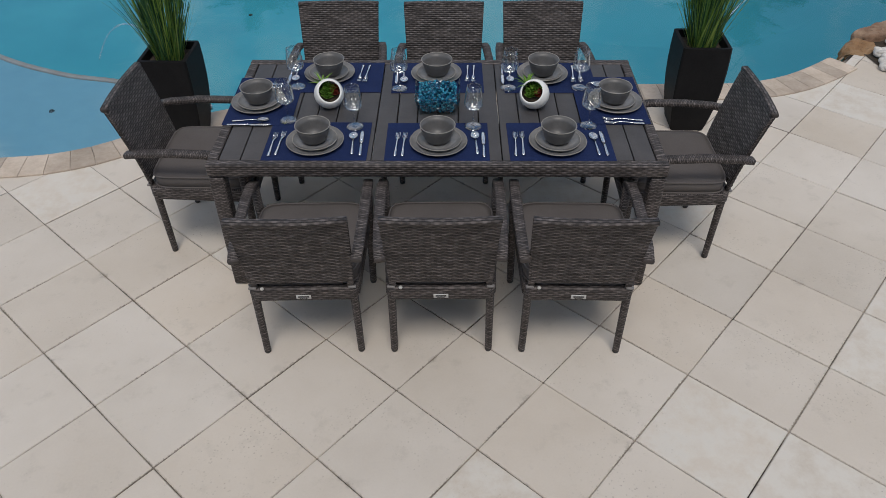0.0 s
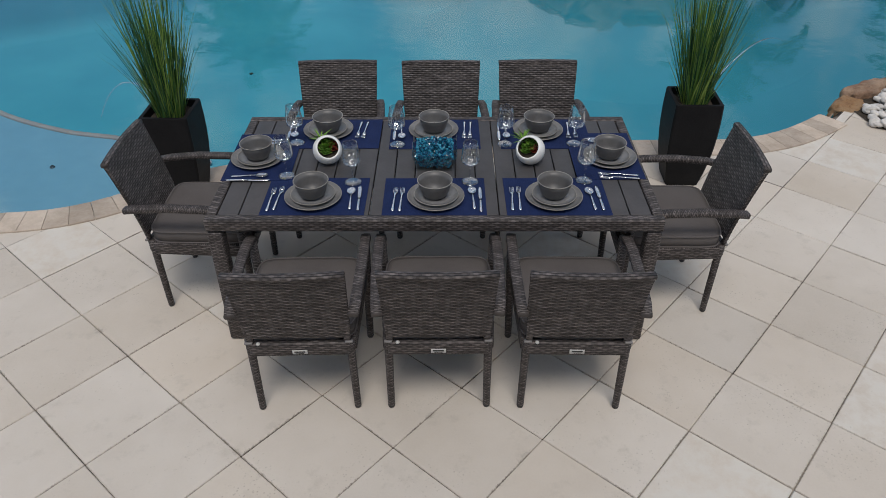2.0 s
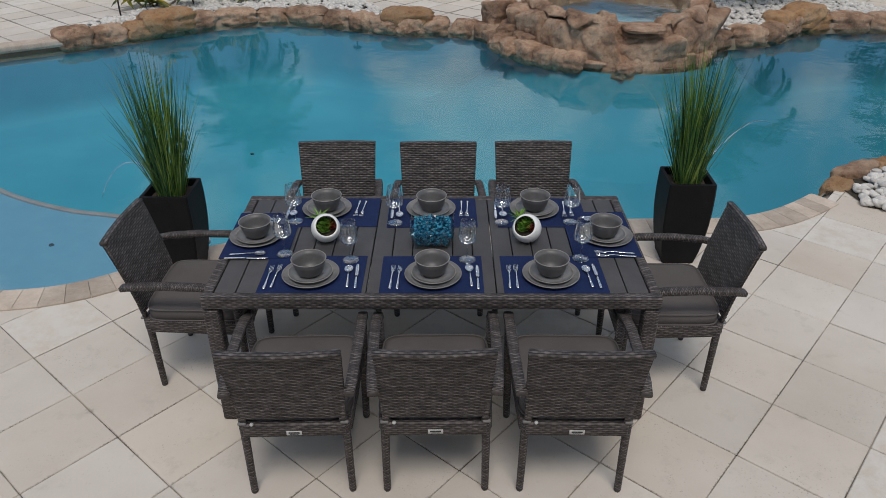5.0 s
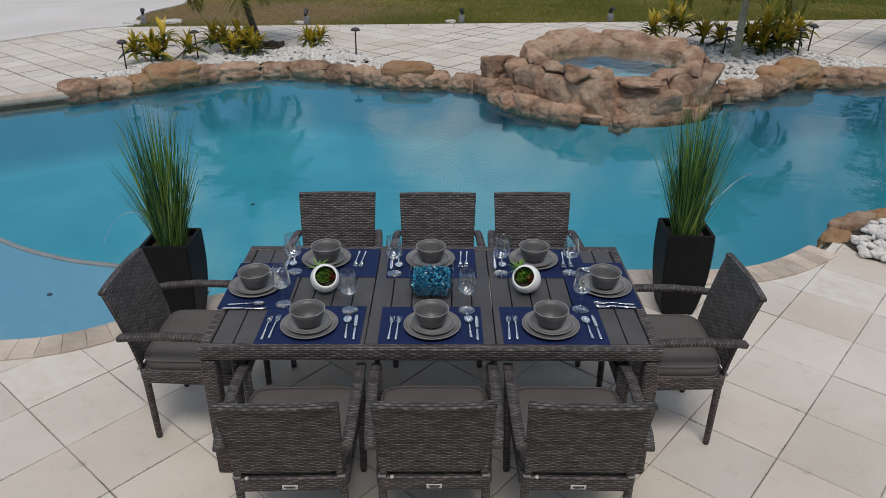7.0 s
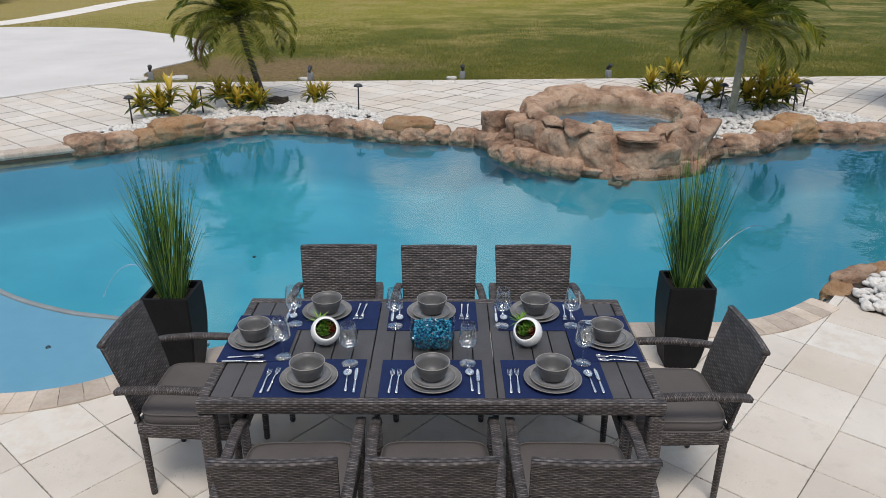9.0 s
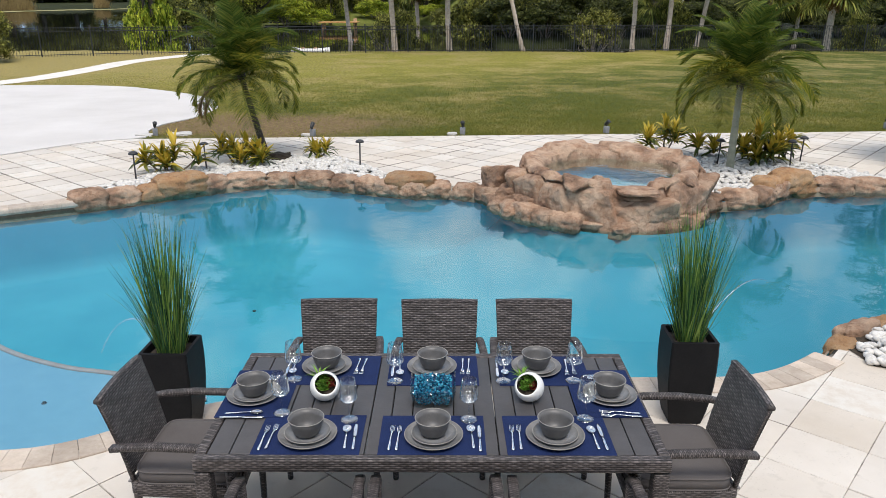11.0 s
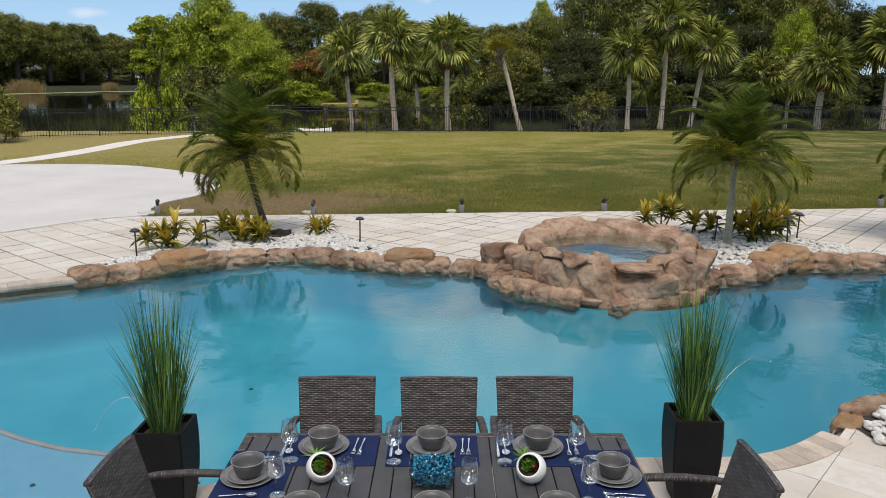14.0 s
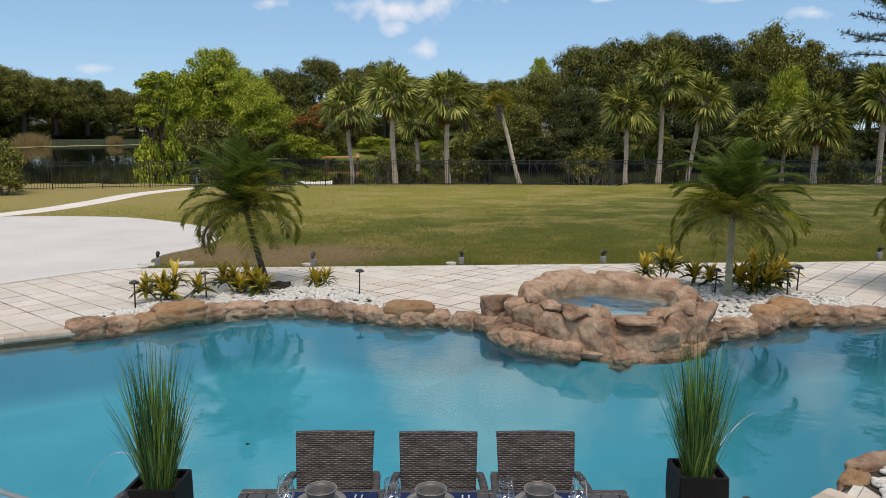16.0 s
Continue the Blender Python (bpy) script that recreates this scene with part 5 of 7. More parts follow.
def build_chip_bowl():
    bowl = thing("glass_bowl", "square clear glass bowl filled with blue glass chips", "bowl", m=pose(-0.022, 3.275, TOP, 0, 0, -0.75))
    bm = bmesh.new()

    def sq(h, z):
        return [(sx * h, sy * h, z) for sx, sy in ((-1, -1), (1, -1), (1, 1), (-1, 1))]

    ring_loft(bm, [sq(0.084, 0.0), sq(0.086, 0.003), sq(0.112, 0.100), sq(0.1115, 0.102), sq(0.109, 0.1015), sq(0.084, 0.008), sq(0.0835, 0.007)], close_ends=True)
    part("vessel", bm, BOWL_GLASS, bowl, smooth=False)
    rng = random.Random(8)
    vs, fs = [], []
    for k in range(2300):
        z = 0.012 + 0.082 * rng.random() ** 0.7
        h = 0.079 + 0.022 * min(1, (z - 0.014) / 0.08)
        shell = rng.random() < 0.6
        x, y = rng.uniform(-h, h), rng.uniform(-h, h)
        if shell and z < 0.09:
            if rng.random() < 0.5:
                x = h * rng.choice((-1, 1)) * 0.94
            else:
                y = h * rng.choice((-1, 1)) * 0.94
        z += 0.012 * (1 - (x * x + y * y) / 0.012) if z > 0.085 else 0
        s = rng.uniform(0.0045, 0.0095)
        m = Euler((rng.uniform(0, 6), rng.uniform(0, 6), rng.uniform(0, 6))).to_matrix()
        b = len(vs)
        for p in ((1, 0, 0), (-1, 0, 0), (0, 1.1, 0), (0, -0.9, 0), (0, 0, 0.8), (0, 0, -0.7)):
            vs.append(Vector((x * 0.95, y * 0.95, z)) + m @ Vector(p) * s)
        fs += [(b + a, b + c, b + d) for a, c, d in ((0, 2, 4), (2, 1, 4), (1, 3, 4), (3, 0, 4), (2, 0, 5), (1, 2, 5), (3, 1, 5), (0, 3, 5))]
    ob = new("glass_chip_fill", data_mesh("glass_chips", vs, fs, BLUE_CHIP))
    ob.parent = bowl
    tagged(ob, "heap of blue glass chips", kind="stuff")


build_chip_bowl()


# ---- tall black planters with reeds ----
def build_planter(x, y, turn, seed, tall):
    pl = thing("planter", "tall tapered black planter with green ornamental reed grass", "planter", "planters", m=pose(x, y, 0, 0, 0, turn))
    bm = bmesh.new()

    def sq(h, z):
        k = h * 0.93
        return [(-h, -k, z), (-k, -h, z), (k, -h, z), (h, -k, z), (h, k, z), (k, h, z), (-k, h, z), (-h, k, z)]

    ring_loft(bm, [sq(0.101, 0.0), sq(0.105, 0.004), sq(0.124, 0.10), sq(0.138, 0.20), sq(0.147, 0.30), sq(0.151, 0.40), sq(0.151, 0.50), sq(0.148, 0.597), sq(0.147, 0.6), sq(0.128, 0.6), sq(0.126, 0.597), sq(0.118, 0.50)], close_ends=True)
    bmesh.ops.recalc_face_normals(bm, faces=bm.faces)
    part("pot", bm, BLACK_POT, pl, smooth=False)
    bm = bmesh.new()
    box(bm, (0, 0, 0.545), (0.236, 0.236, 0.02), 0.004, 1)
    bmesh.ops.subdivide_edges(bm, edges=bm.edges, cuts=4, use_grid_fill=True)
    for v in bm.verts:
        v.co.z += 0.012 * noise.noise(v.co * 30)
    part("soil", bm, SOIL, pl)
    rng = random.Random(seed)
    for clump in range(3):
        bm = bmesh.new()
        for k in range(125):
            az = rng.uniform(0, 2 * math.pi)
            rr = 0.085 * math.sqrt(rng.random())
            b = Vector((rr * math.cos(az), rr * math.sin(az), 0.55))
            az += rng.uniform(-0.7, 0.7)
            lean = abs(rng.gauss(0, 0.15))
            length = tall * rng.uniform(0.62, 1.03) * (1 - 0.25 * min(1, lean / 0.5))
            if rng.random() < 0.22:
                length *= 0.6
                lean += 0.24
            width = rng.uniform(0.0035, 0.0095)
            d = Vector((math.cos(az), math.sin(az), 0))
            side = Vector((-d.y, d.x, 0)).lerp(d, rng.uniform(-0.6, 0.6)).normalized()
            bend = abs(rng.gauss(0, 0.20)) + (0.5 if rng.random() < 0.08 else 0)
            seg, p, e, prev = 7, b.copy(), math.pi / 2 - lean, None
            for q in range(seg + 1):
                t = q / seg
                w = width * 0.5 * (1 - t ** 2.2) + 0.0003
                row = [bm.verts.new(p - side * w), bm.verts.new(p + side * w)]
                if prev:
                    bm.faces.new((prev[0], prev[1], row[1], row[0]))
                prev = row
                p = p + (d * math.cos(e) + Vector((0, 0, math.sin(e)))) * (length / seg)
                e -= bend / seg * (0.3 + 1.4 * t)
        part("reed_clump", bm, BLADE, pl)


build_planter(-1.665, 4.20, -2, 21, 0.93)
build_planter(1.625, 4.33, -2, 22, 0.93)


# ---- thin arcs of water from nozzles in the coping ----
def build_jet(start, end, rise):
    jet = thing("water_jet", "thin arc of water falling into the pool", "fountain jet", "water jets", m=Matrix.Translation(start))
    bm = bmesh.new()
    lathe(bm, [(0, 0.012), (0.014, 0.012), (0.018, 0.004), (0.018, -0.02), (0, -0.02)], 14)
    part("nozzle", bm, STEEL, jet, "small round metal nozzle")
    way = Vector(end) - Vector(start)
    bm = bmesh.new()
    pts = [way * t + Vector((0, 0, 4 * rise * t * (1 - t))) for t in np.linspace(0.004, 1, 26)]
    tube(bm, pts, [0.0075 - 0.0015 * k / 25 for k in range(26)], 7)
    part("stream", bm, JET_WATER, jet, "clear white stream of water")


build_jet((-1.62, 4.56, 0.012), (-2.78, 5.55, WATER_Z), 0.44)
build_jet((1.75, 4.92, 0.012), (3.45, 7.15, WATER_Z), 0.27)


# ---- raised spa of sculpted rock ----
SPA_C = Vector((2.55, 10.42, 0))
HOLE = Vector((-0.06, -0.12, 0))  # the bowl sits off the centre of its rocks
SPILL = math.radians(270)


def build_spa():
    spa = thing("spa", "raised round spa walled with brown sculpted boulders", "spa", kind="structure")
    bm = bmesh.new()
    # (share of the way from base to hole, height): outer foot, wall, rim, inner wall
    prof = [(0.0, -0.21), (0.0, -0.17), (0.015, -0.12), (0.03, 0.0), (0.06, 0.10), (0.09, 0.20), (0.125, 0.30), (0.165, 0.39), (0.22, 0.455), (0.30, 0.49), (0.40, 0.50),
            (0.52, 0.495), (0.64, 0.485), (0.76, 0.47), (0.87, 0.445), (0.95, 0.41), (0.99, 0.36), (1.0, 0.30), (1.0, 0.20)]
    fine = []
    for (a, z), (b, y) in zip(prof, prof[1:]):
        for k in range(3):
            fine.append((a + (b - a) * k / 3, z + (y - z) * k / 3))
    fine.append(prof[-1])
    n = 300
    rows = []
    for s, z in fine:
        row = []
        for k in range(n):
            a = 2 * math.pi * k / n
            ca, sa = math.cos(a), math.sin(a)
            front = max(0.0, -math.sin(a + 0.15))
            base_r = 1.35 + 0.05 * max(0.0, -ca) + 0.08 * front + 0.03 * math.sin(3 * a + 1) - 0.10 * max(0.0, ca) + 0.14 * max(0.0, sa)
            hole = 0.93 + 0.035 * math.sin(3 * a + 0.5) + 0.03 * math.sin(5 * a)
            # the wall leans back on the pool side, where the rim is thin
            share = s + 0.26 * front * math.sin(math.pi * min(1.0, s / 0.9)) * (1.0 if s < 0.9 else 0.0)
            zz = z
            da = abs((a - SPILL + math.pi) % (2 * math.pi) - math.pi)
            if z > -0.05:
                up = 1.0 + 0.20 * max(0.0, sa) + 0.03 * math.sin(3 * a + 2) + 0.025 * math.sin(7 * a)
                # the spill notch on the pool side
                if da < 0.26:
                    up -= 0.38 * (1 - (da / 0.26) ** 4)
                zz = -0.05 + (z + 0.05) * up
            p = Vector((base_r * ca, base_r * sa, zz)).lerp(Vector((hole * ca + HOLE.x, hole * sa + HOLE.y, zz)), share)
            q = Vector((p.x, p.y, zz * 1.2)) * 1.75 + Vector((3.7, 1.2, 0.4))
            q += Vector((noise.noise(p * 2.0), noise.noise(p * 2.0 + Vector((5, 0, 0))), noise.noise(p * 2.0 + Vector((0, 5, 0))))) * 0.4
            d, pts = noise.voronoi(q)
            crease = max(0.0, 1 - (d[1] - d[0]) * 9.0)
            step = noise.cell(pts[0] * 13.7) - 0.5
            lean = Vector((noise.cell(pts[0] * 7.1) - 0.5, noise.cell(pts[0] * 5.3) - 0.5, noise.cell(pts[0] * 9.9) - 0.5))
            bulge = 0.085 * step + 0.13 * lean.dot(q - pts[0]) - 0.06 * crease ** 1.3 + 0.015
            bulge += 0.04 * noise.noise(p * 3.0) + 0.034 * noise.noise(p * 7.0) + 0.020 * noise.noise(p * 17.0)
            fade = (1.0 if s < 0.18 else (0.42 if s < 0.9 else 0.15)) * (0.35 if da < 0.34 else 1.0)
            nrm = Vector((ca, sa, 0)) if s < 0.2 else (Vector((ca * 0.3, sa * 0.3, 1)).normalized() if s < 0.9 else Vector((-ca, -sa, 0.3)))
            p += nrm * bulge * fade
            row.append(bm.verts.new(SPA_C + p))
        rows.append(row)
    for a, b in zip(rows, rows[1:]):
        for k in range(n):
            q = (k + 1) % n
            bm.faces.new((a[k], a[q], b[q], b[k]))
    bmesh.ops.recalc_face_normals(bm, faces=bm.faces)
    part("rock_wall", bm, ROCK, spa)
    bm = bmesh.new()
    lathe(bm, [(0, -0.28), (0.55, -0.28), (0.56, 0.02), (1.0, 0.03), (1.05, 0.16), (1.06, 0.25)], 48, SPA_C + HOLE)
    part("inner_basin", bm, SPA_PLASTER, spa, "pale blue plastered spa bowl")
    bm = bmesh.new()
    lathe(bm, [(1.50, -0.15), (1.58, -0.3), (1.80, -0.58), (2.15, -0.86), (2.6, -1.03), (2.9, -1.07)], 64, SPA_C)
    part("submerged_wall", bm, PLASTER, spa, "blue plastered wall under water")
    bm = rock_bm(77, 0.27, 0.20, 0.032, 0.95, 0.06, 4)
    ob = part("spill_stone", bm, ROCK, spa, "flat stone spill lip")
    ob.matrix_basis = Matrix.Translation((2.555, 9.15, 0.365)) @ Matrix.Rotation(radians(3), 4, "X")
    rng = random.Random(12)
    # low broken stones along the waterline
    for k in range(11):
        a = math.radians(172 + k * 16 + rng.uniform(-4, 4))
        r = 1.34 + rng.uniform(-0.04, 0.03) - 0.16 * max(0.0, math.cos(a))
        piece("foot_stone", rng.choice(BLOCKS), spa, Matrix.Translation(SPA_C + Vector((r * math.cos(a), r * math.sin(a), -0.13))) @ Matrix.Rotation(a + math.pi / 2 + rng.uniform(-0.4, 0.4), 4, "Z") @ Matrix.Diagonal((rng.uniform(0.35, 0.6), 0.30, rng.uniform(0.16, 0.30), 1)))
    # a low ledge where the wall meets the pool's edge
    for k, (a, r) in enumerate(((187, 1.66), (198, 1.58), (209, 1.50), (221, 1.46), (233, 1.42))):
        t = math.radians(a)
        piece("ledge_stone", ROCKS[k], spa, Matrix.Translation(SPA_C + Vector((r * math.cos(t), r * math.sin(t), -0.08))) @ Matrix.Rotation(t + math.pi / 2 + rng.uniform(-0.2, 0.2), 4, "Z") @ Matrix.Diagonal((rng.uniform(0.42, 0.55), 0.36, rng.uniform(0.24, 0.32), 1)))
    # large boulders of the wall: bearing, distance, height of the middle, width, depth, height, lean, roll
    for k, (a, r, z, wide, deep, high, lean, roll) in enumerate((
            (176, 1.24, 0.15, 0.55, 0.42, 0.50, 3, 4), (199, 1.21, 0.16, 0.62, 0.48, 0.54, 6, -6), (223, 1.15, 0.10, 0.66, 0.52, 0.60, 10, 5), (245, 1.13, 0.08, 0.80, 0.54, 0.60, 12, -4),
            (266, 1.18, 0.0, 0.42, 0.50, 0.46, 8, 8), (284, 1.15, 0.0, 0.68, 0.50, 0.50, 8, -4), (309, 1.08, 0.10, 0.78, 0.50, 0.60, 8, 5), (336, 1.06, 0.12, 0.56, 0.44, 0.52, 5, -6), (358, 1.06, 0.12, 0.52, 0.42, 0.48, 4, 5))):
        t = math.radians(a)
        m = Matrix.Translation(SPA_C + Vector((r * math.cos(t), r * math.sin(t), z))) @ Matrix.Rotation(t + math.pi / 2, 4, "Z") @ Matrix.Rotation(radians(lean), 4, "X") @ Matrix.Rotation(radians(roll), 4, "Y")
        piece("wall_stone", BLOCKS[k % 7], spa, m @ Matrix.Diagonal((wide, deep, high, 1)))
    # stones that step down beside the wall
    for x, y, z, lx, ly, lz, t in ((0.94, 10.85, 0.12, 0.52, 0.42, 0.44, 20), (1.15, 10.45, 0.03, 0.60, 0.4, 0.34, 70), (0.92, 10.40, -0.07, 0.50, 0.34, 0.22, -50), (1.28, 9.98, -0.02, 0.46, 0.4, 0.30, 110), (3.66, 10.50, 0.03, 0.4, 0.4, 0.36, 10)):
        piece("foot_stone", rng.choice(BLOCKS), spa, pose(x, y, z, 0, 0, t) @ Matrix.Diagonal((lx, ly, lz, 1)))
    ring = [(SPA_C.x + HOLE.x + 1.03 * math.cos(a), SPA_C.y + HOLE.y + 1.03 * math.sin(a)) for a in np.linspace(0, 2 * math.pi, 48, endpoint=False)]
    ob = sheet("spa_water", ring, 0.375, SPA_WATER, "still pale blue spa water", "water")
    return spa


build_spa()


# ---- pebble beds ----
def pebble_template():
    bm = bmesh.new()
    bmesh.ops.create_icosphere(bm, subdivisions=2, radius=1.0)
    v = np.array([p.co[:] for p in bm.verts])
    f = np.array([[q.index for q in t.verts] for t in bm.faces])
    bm.free()
    return v, f


PEB_V, PEB_F = pebble_template()


def pebble_cloud(area, count, size, seed, avoid=None):
    g = np.random.default_rng(seed)
    lo, hi = area.min(0), area.max(0)
    pts = g.uniform(lo, hi, (count * 6, 2))
    pts = pts[inside(area, pts)]
    if avoid is not None:
        pts = pts[~inside(avoid, pts)]
    pts = pts[:count]
    out = []
    for x, y in pts:
        s = size * g.uniform(0.7, 1.35)
        sc = np.array([s, s * g.uniform(0.6, 0.85), s * g.uniform(0.42, 0.62)])
        e = Euler((g.uniform(-0.35, 0.35), g.uniform(-0.35, 0.35), g.uniform(0, 6.28)))
        out.append((x, y, 0.006 + sc[2] * 0.8 + g.uniform(0, 0.025), sc, np.array(e.to_matrix()), g.uniform(0, 100)))
    return out


def pebble_bed(name, area, count, size, seed, label, singles=0):
    bed = thing("pebble_bed", label, "pebbles", "pebble beds", kind="structure")
    bm = bmesh.new()
    f = bm.faces.new([bm.verts.new((x, y, 0.006)) for x, y in area])
    if f.normal.z < 0:
        f.normal_flip()
    part("bed_soil", bm, SOIL, bed, "dark soil under the pebbles", smooth=False)
    cloud = pebble_cloud(area, count, size, seed, offset_curve(POOL, 0.22))
    if singles:
        v = PEB_V * (1 + 0.12 * np.sin(PEB_V[:, [1, 2, 0]] * 3.1))
        me = data_mesh("pebble", v.tolist(), PEB_F.tolist(), PEBBLE, True)
        for x, y, z, sc, rot, s in cloud[:singles]:
            piece("pebble", me, bed, Matrix.Translation((x, y, z)) @ Matrix(rot.tolist()).to_4x4() @ Matrix.Diagonal((*sc, 1)))
        cloud = cloud[singles:]
    vs, fs = [], []
    for k, (x, y, z, sc, rot, s) in enumerate(cloud):
        v = PEB_V * (1 + 0.10 * np.sin(PEB_V[:, [1, 2, 0]] * 2.7 + s))
        vs.append((v * sc) @ rot.T + np.array([x, y, z]))
        fs.append(PEB_F + k * len(PEB_V))
    if vs:
        ob = new("loose_pebble", data_mesh("loose_pebble", np.vstack(vs).tolist(), np.vstack(fs).tolist(), PEBBLE, True))
        ob.parent = bed
        tagged(ob, kind="stuff")
    return bed


def bed_area(a, b, outer):
    inner = offset_curve(stretch(a, b), 0.0)
    return np.vstack([inner, np.array(outer)])


pebble_bed("a", bed_area((-0.75, 10.8), (-5.1, 10.1), [(-5.3, 10.35), (-4.85, 11.2), (-4.45, 12.05), (-3.5, 12.55), (-2.7, 13.25), (-1.9, 13.2), (-1.25, 12.5), (-0.75, 11.6)]), 2300, 0.042, 1, "bed of white river pebbles round the planting by the pool")
pebble_bed("b", bed_area((7.1, 10.9), (3.9, 10.0), [(3.95, 10.9), (4.15, 12.0), (4.5, 13.4), (5.4, 13.3), (6.2, 12.7), (6.8, 12.0), (7.2, 11.2)]), 1700, 0.044, 2, "bed of white river pebbles beside the spa")
pebble_bed("c", bed_area((3.3, 5.55), (5.6, 6.5), [(5.9, 5.9), (4.6, 5.15), (3.75, 4.82), (3.32, 5.02), (3.28, 5.3)]), 520, 0.046, 3, "bed of white river pebbles on the near patio", singles=160)


# ---- garden lights ----
def build_path_lamp():
    lamp = thing("path_lamp", "black mushroom-cap garden path lamp among pebbles", "garden lamp", "path lamps")
    bm = bmesh.new()
    tube(bm, [(0, 0, -0.02), (0, 0, 0.46)], [0.0125, 0.0115], 10)
    part("stem", bm, BLACK_METAL, lamp)
    bm = bmesh.new()
    lathe(bm, [(0, 0.50), (0.03, 0.497), (0.06, 0.482), (0.078, 0.455), (0.074, 0.452), (0.055, 0.470), (0.02, 0.478), (0, 0.478)], 20)
    part("cap", bm, BLACK_METAL, lamp)
    bm = bmesh.new()
    lathe(bm, [(0, 0.44), (0.02, 0.44), (0.022, 0.478), (0, 0.478)], 12)
    part("bulb_holder", bm, GREY_METAL, lamp)
    return lamp


used2 = set()
lamp_p = build_path_lamp()
for x, y, lean in ((-4.68, 11.27, 3), (-3.81, 12.03, -4), (-1.30, 12.29, 2), (4.77, 12.35, 3), (6.30, 12.59, 2), (5.95, 12.2, -2)):
    put_first(lamp_p, used2, pose(x, y, 0.0, lean, lean * 0.6, 0))


def build_spot():
    spot = thing("spotlight", "small grey garden spotlight on a low post at the lawn edge", "garden lamp", "spotlights")
    bm = bmesh.new()
    box(bm, (0, 0, 0.075), (0.10, 0.09, 0.19), 0.008, 2)
    part("post", bm, GREY_METAL, spot)
    bm = bmesh.new()
    tube(bm, [(0, 0, 0.16), (0, 0.01, 0.20)], 0.015, 8)
    part("knuckle", bm, BLACK_METAL, spot)
    bm = bmesh.new()
    tube(bm, [(0.0, 0.06, 0.19), (0.0, 0.03, 0.215), (0.01, -0.03, 0.27), (0.012, -0.05, 0.285)], [0.02, 0.034, 0.042, 0.046], 14)
    head = part("head", bm, BLACK_METAL, spot)
    return spot


spot_p = build_spot()
for x, y, t in ((-5.99, 15.72, 20), (-2.63, 15.62, 160), (0.55, 15.80, -20), (3.67, 15.95, 30), (10.09, 16.5, 10)):
    put_first(spot_p, used2, pose(x, y, -0.02, 0, 0, t))
stone_p = tagged(mesh_object("edge_stone", rock_bm(51, 0.13, 0.08, 0.05, 0.8), PEBBLE), "pale stone lying by a spotlight", "stone", "edge stones")
for x, y, t, s in ((-6.2, 15.66, 10, 1.4), (-5.5, 15.8, 40, 2.0), (-2.78, 15.66, 0, 0.8), (0.32, 15.78, 25, 0.9)):
    put_first(stone_p, used2, pose(x, y, 0.0, 0, 0, t)).scale = (s, s, 1)


# ---- crotons ----
def croton_leaf_mesh(k):
    bm = bmesh.new()
    length, width, n = 0.40, 0.056, 6
    prev = None
    e, p = 0.0, Vector((0, 0, 0))
    droop = (0.5, 0.9, 1.3)[k]
    for i in range(n + 1):
        t = i / n
        w = width * (0.25 + 2.2 * t * (1 - t) + 0.4 * t) * (1 - t ** 4) * 0.62 + 0.0015
        row = [bm.verts.new(p + Vector((0, -w, 0.35 * w))), bm.verts.new(p), bm.verts.new(p + Vector((0, w, 0.35 * w)))]
        if prev:
            bm.faces.new((prev[0], prev[1], row[1], row[0]))
            bm.faces.new((prev[1], prev[2], row[2], row[1]))
        prev = row
        p = p + Vector((math.cos(e), 0, math.sin(e))) * (length / n)
        e -= droop / n
    me_ob = mesh_object("leaf", bm, CROTON_TONES[k])
    me = me_ob.data
    bpy.data.objects.remove(me_ob)
    return me


def object_leaf(name, *stops):
    """Foliage whose tone changes from one leaf object to the next."""
    k = Nodes(name, 0.42, 0.0, 0.4)
    grain = k.noise(k.coords("Object"), 16.0, 3)
    col = k.ramp(k.math("ADD", k.math("MULTIPLY", k.random(), 0.8), k.math("MULTIPLY", grain, 0.25)), *stops)
    k.colour(col)
    tr = k.n.new("ShaderNodeBsdfTranslucent")
    k.l.new(col, tr.inputs["Color"])
    mx = k.n.new("ShaderNodeMixShader")
    mx.inputs[0].default_value = 0.3
    k.l.new(k.b.outputs[0], mx.inputs[1])
    k.l.new(tr.outputs[0], mx.inputs[2])
    k.l.new(mx.outputs[0], k.n["Material Output"].inputs["Surface"])
    return k.mat


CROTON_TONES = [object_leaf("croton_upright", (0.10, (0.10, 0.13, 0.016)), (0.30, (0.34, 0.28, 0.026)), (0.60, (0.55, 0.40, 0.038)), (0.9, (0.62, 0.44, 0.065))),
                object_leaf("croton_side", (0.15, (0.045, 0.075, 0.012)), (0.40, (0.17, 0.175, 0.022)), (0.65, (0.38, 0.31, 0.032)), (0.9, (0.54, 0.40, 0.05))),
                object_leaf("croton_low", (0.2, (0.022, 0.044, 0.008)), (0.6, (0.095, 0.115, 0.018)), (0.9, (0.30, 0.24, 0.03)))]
CROTON_MESH = [croton_leaf_mesh(k) for k in range(3)]


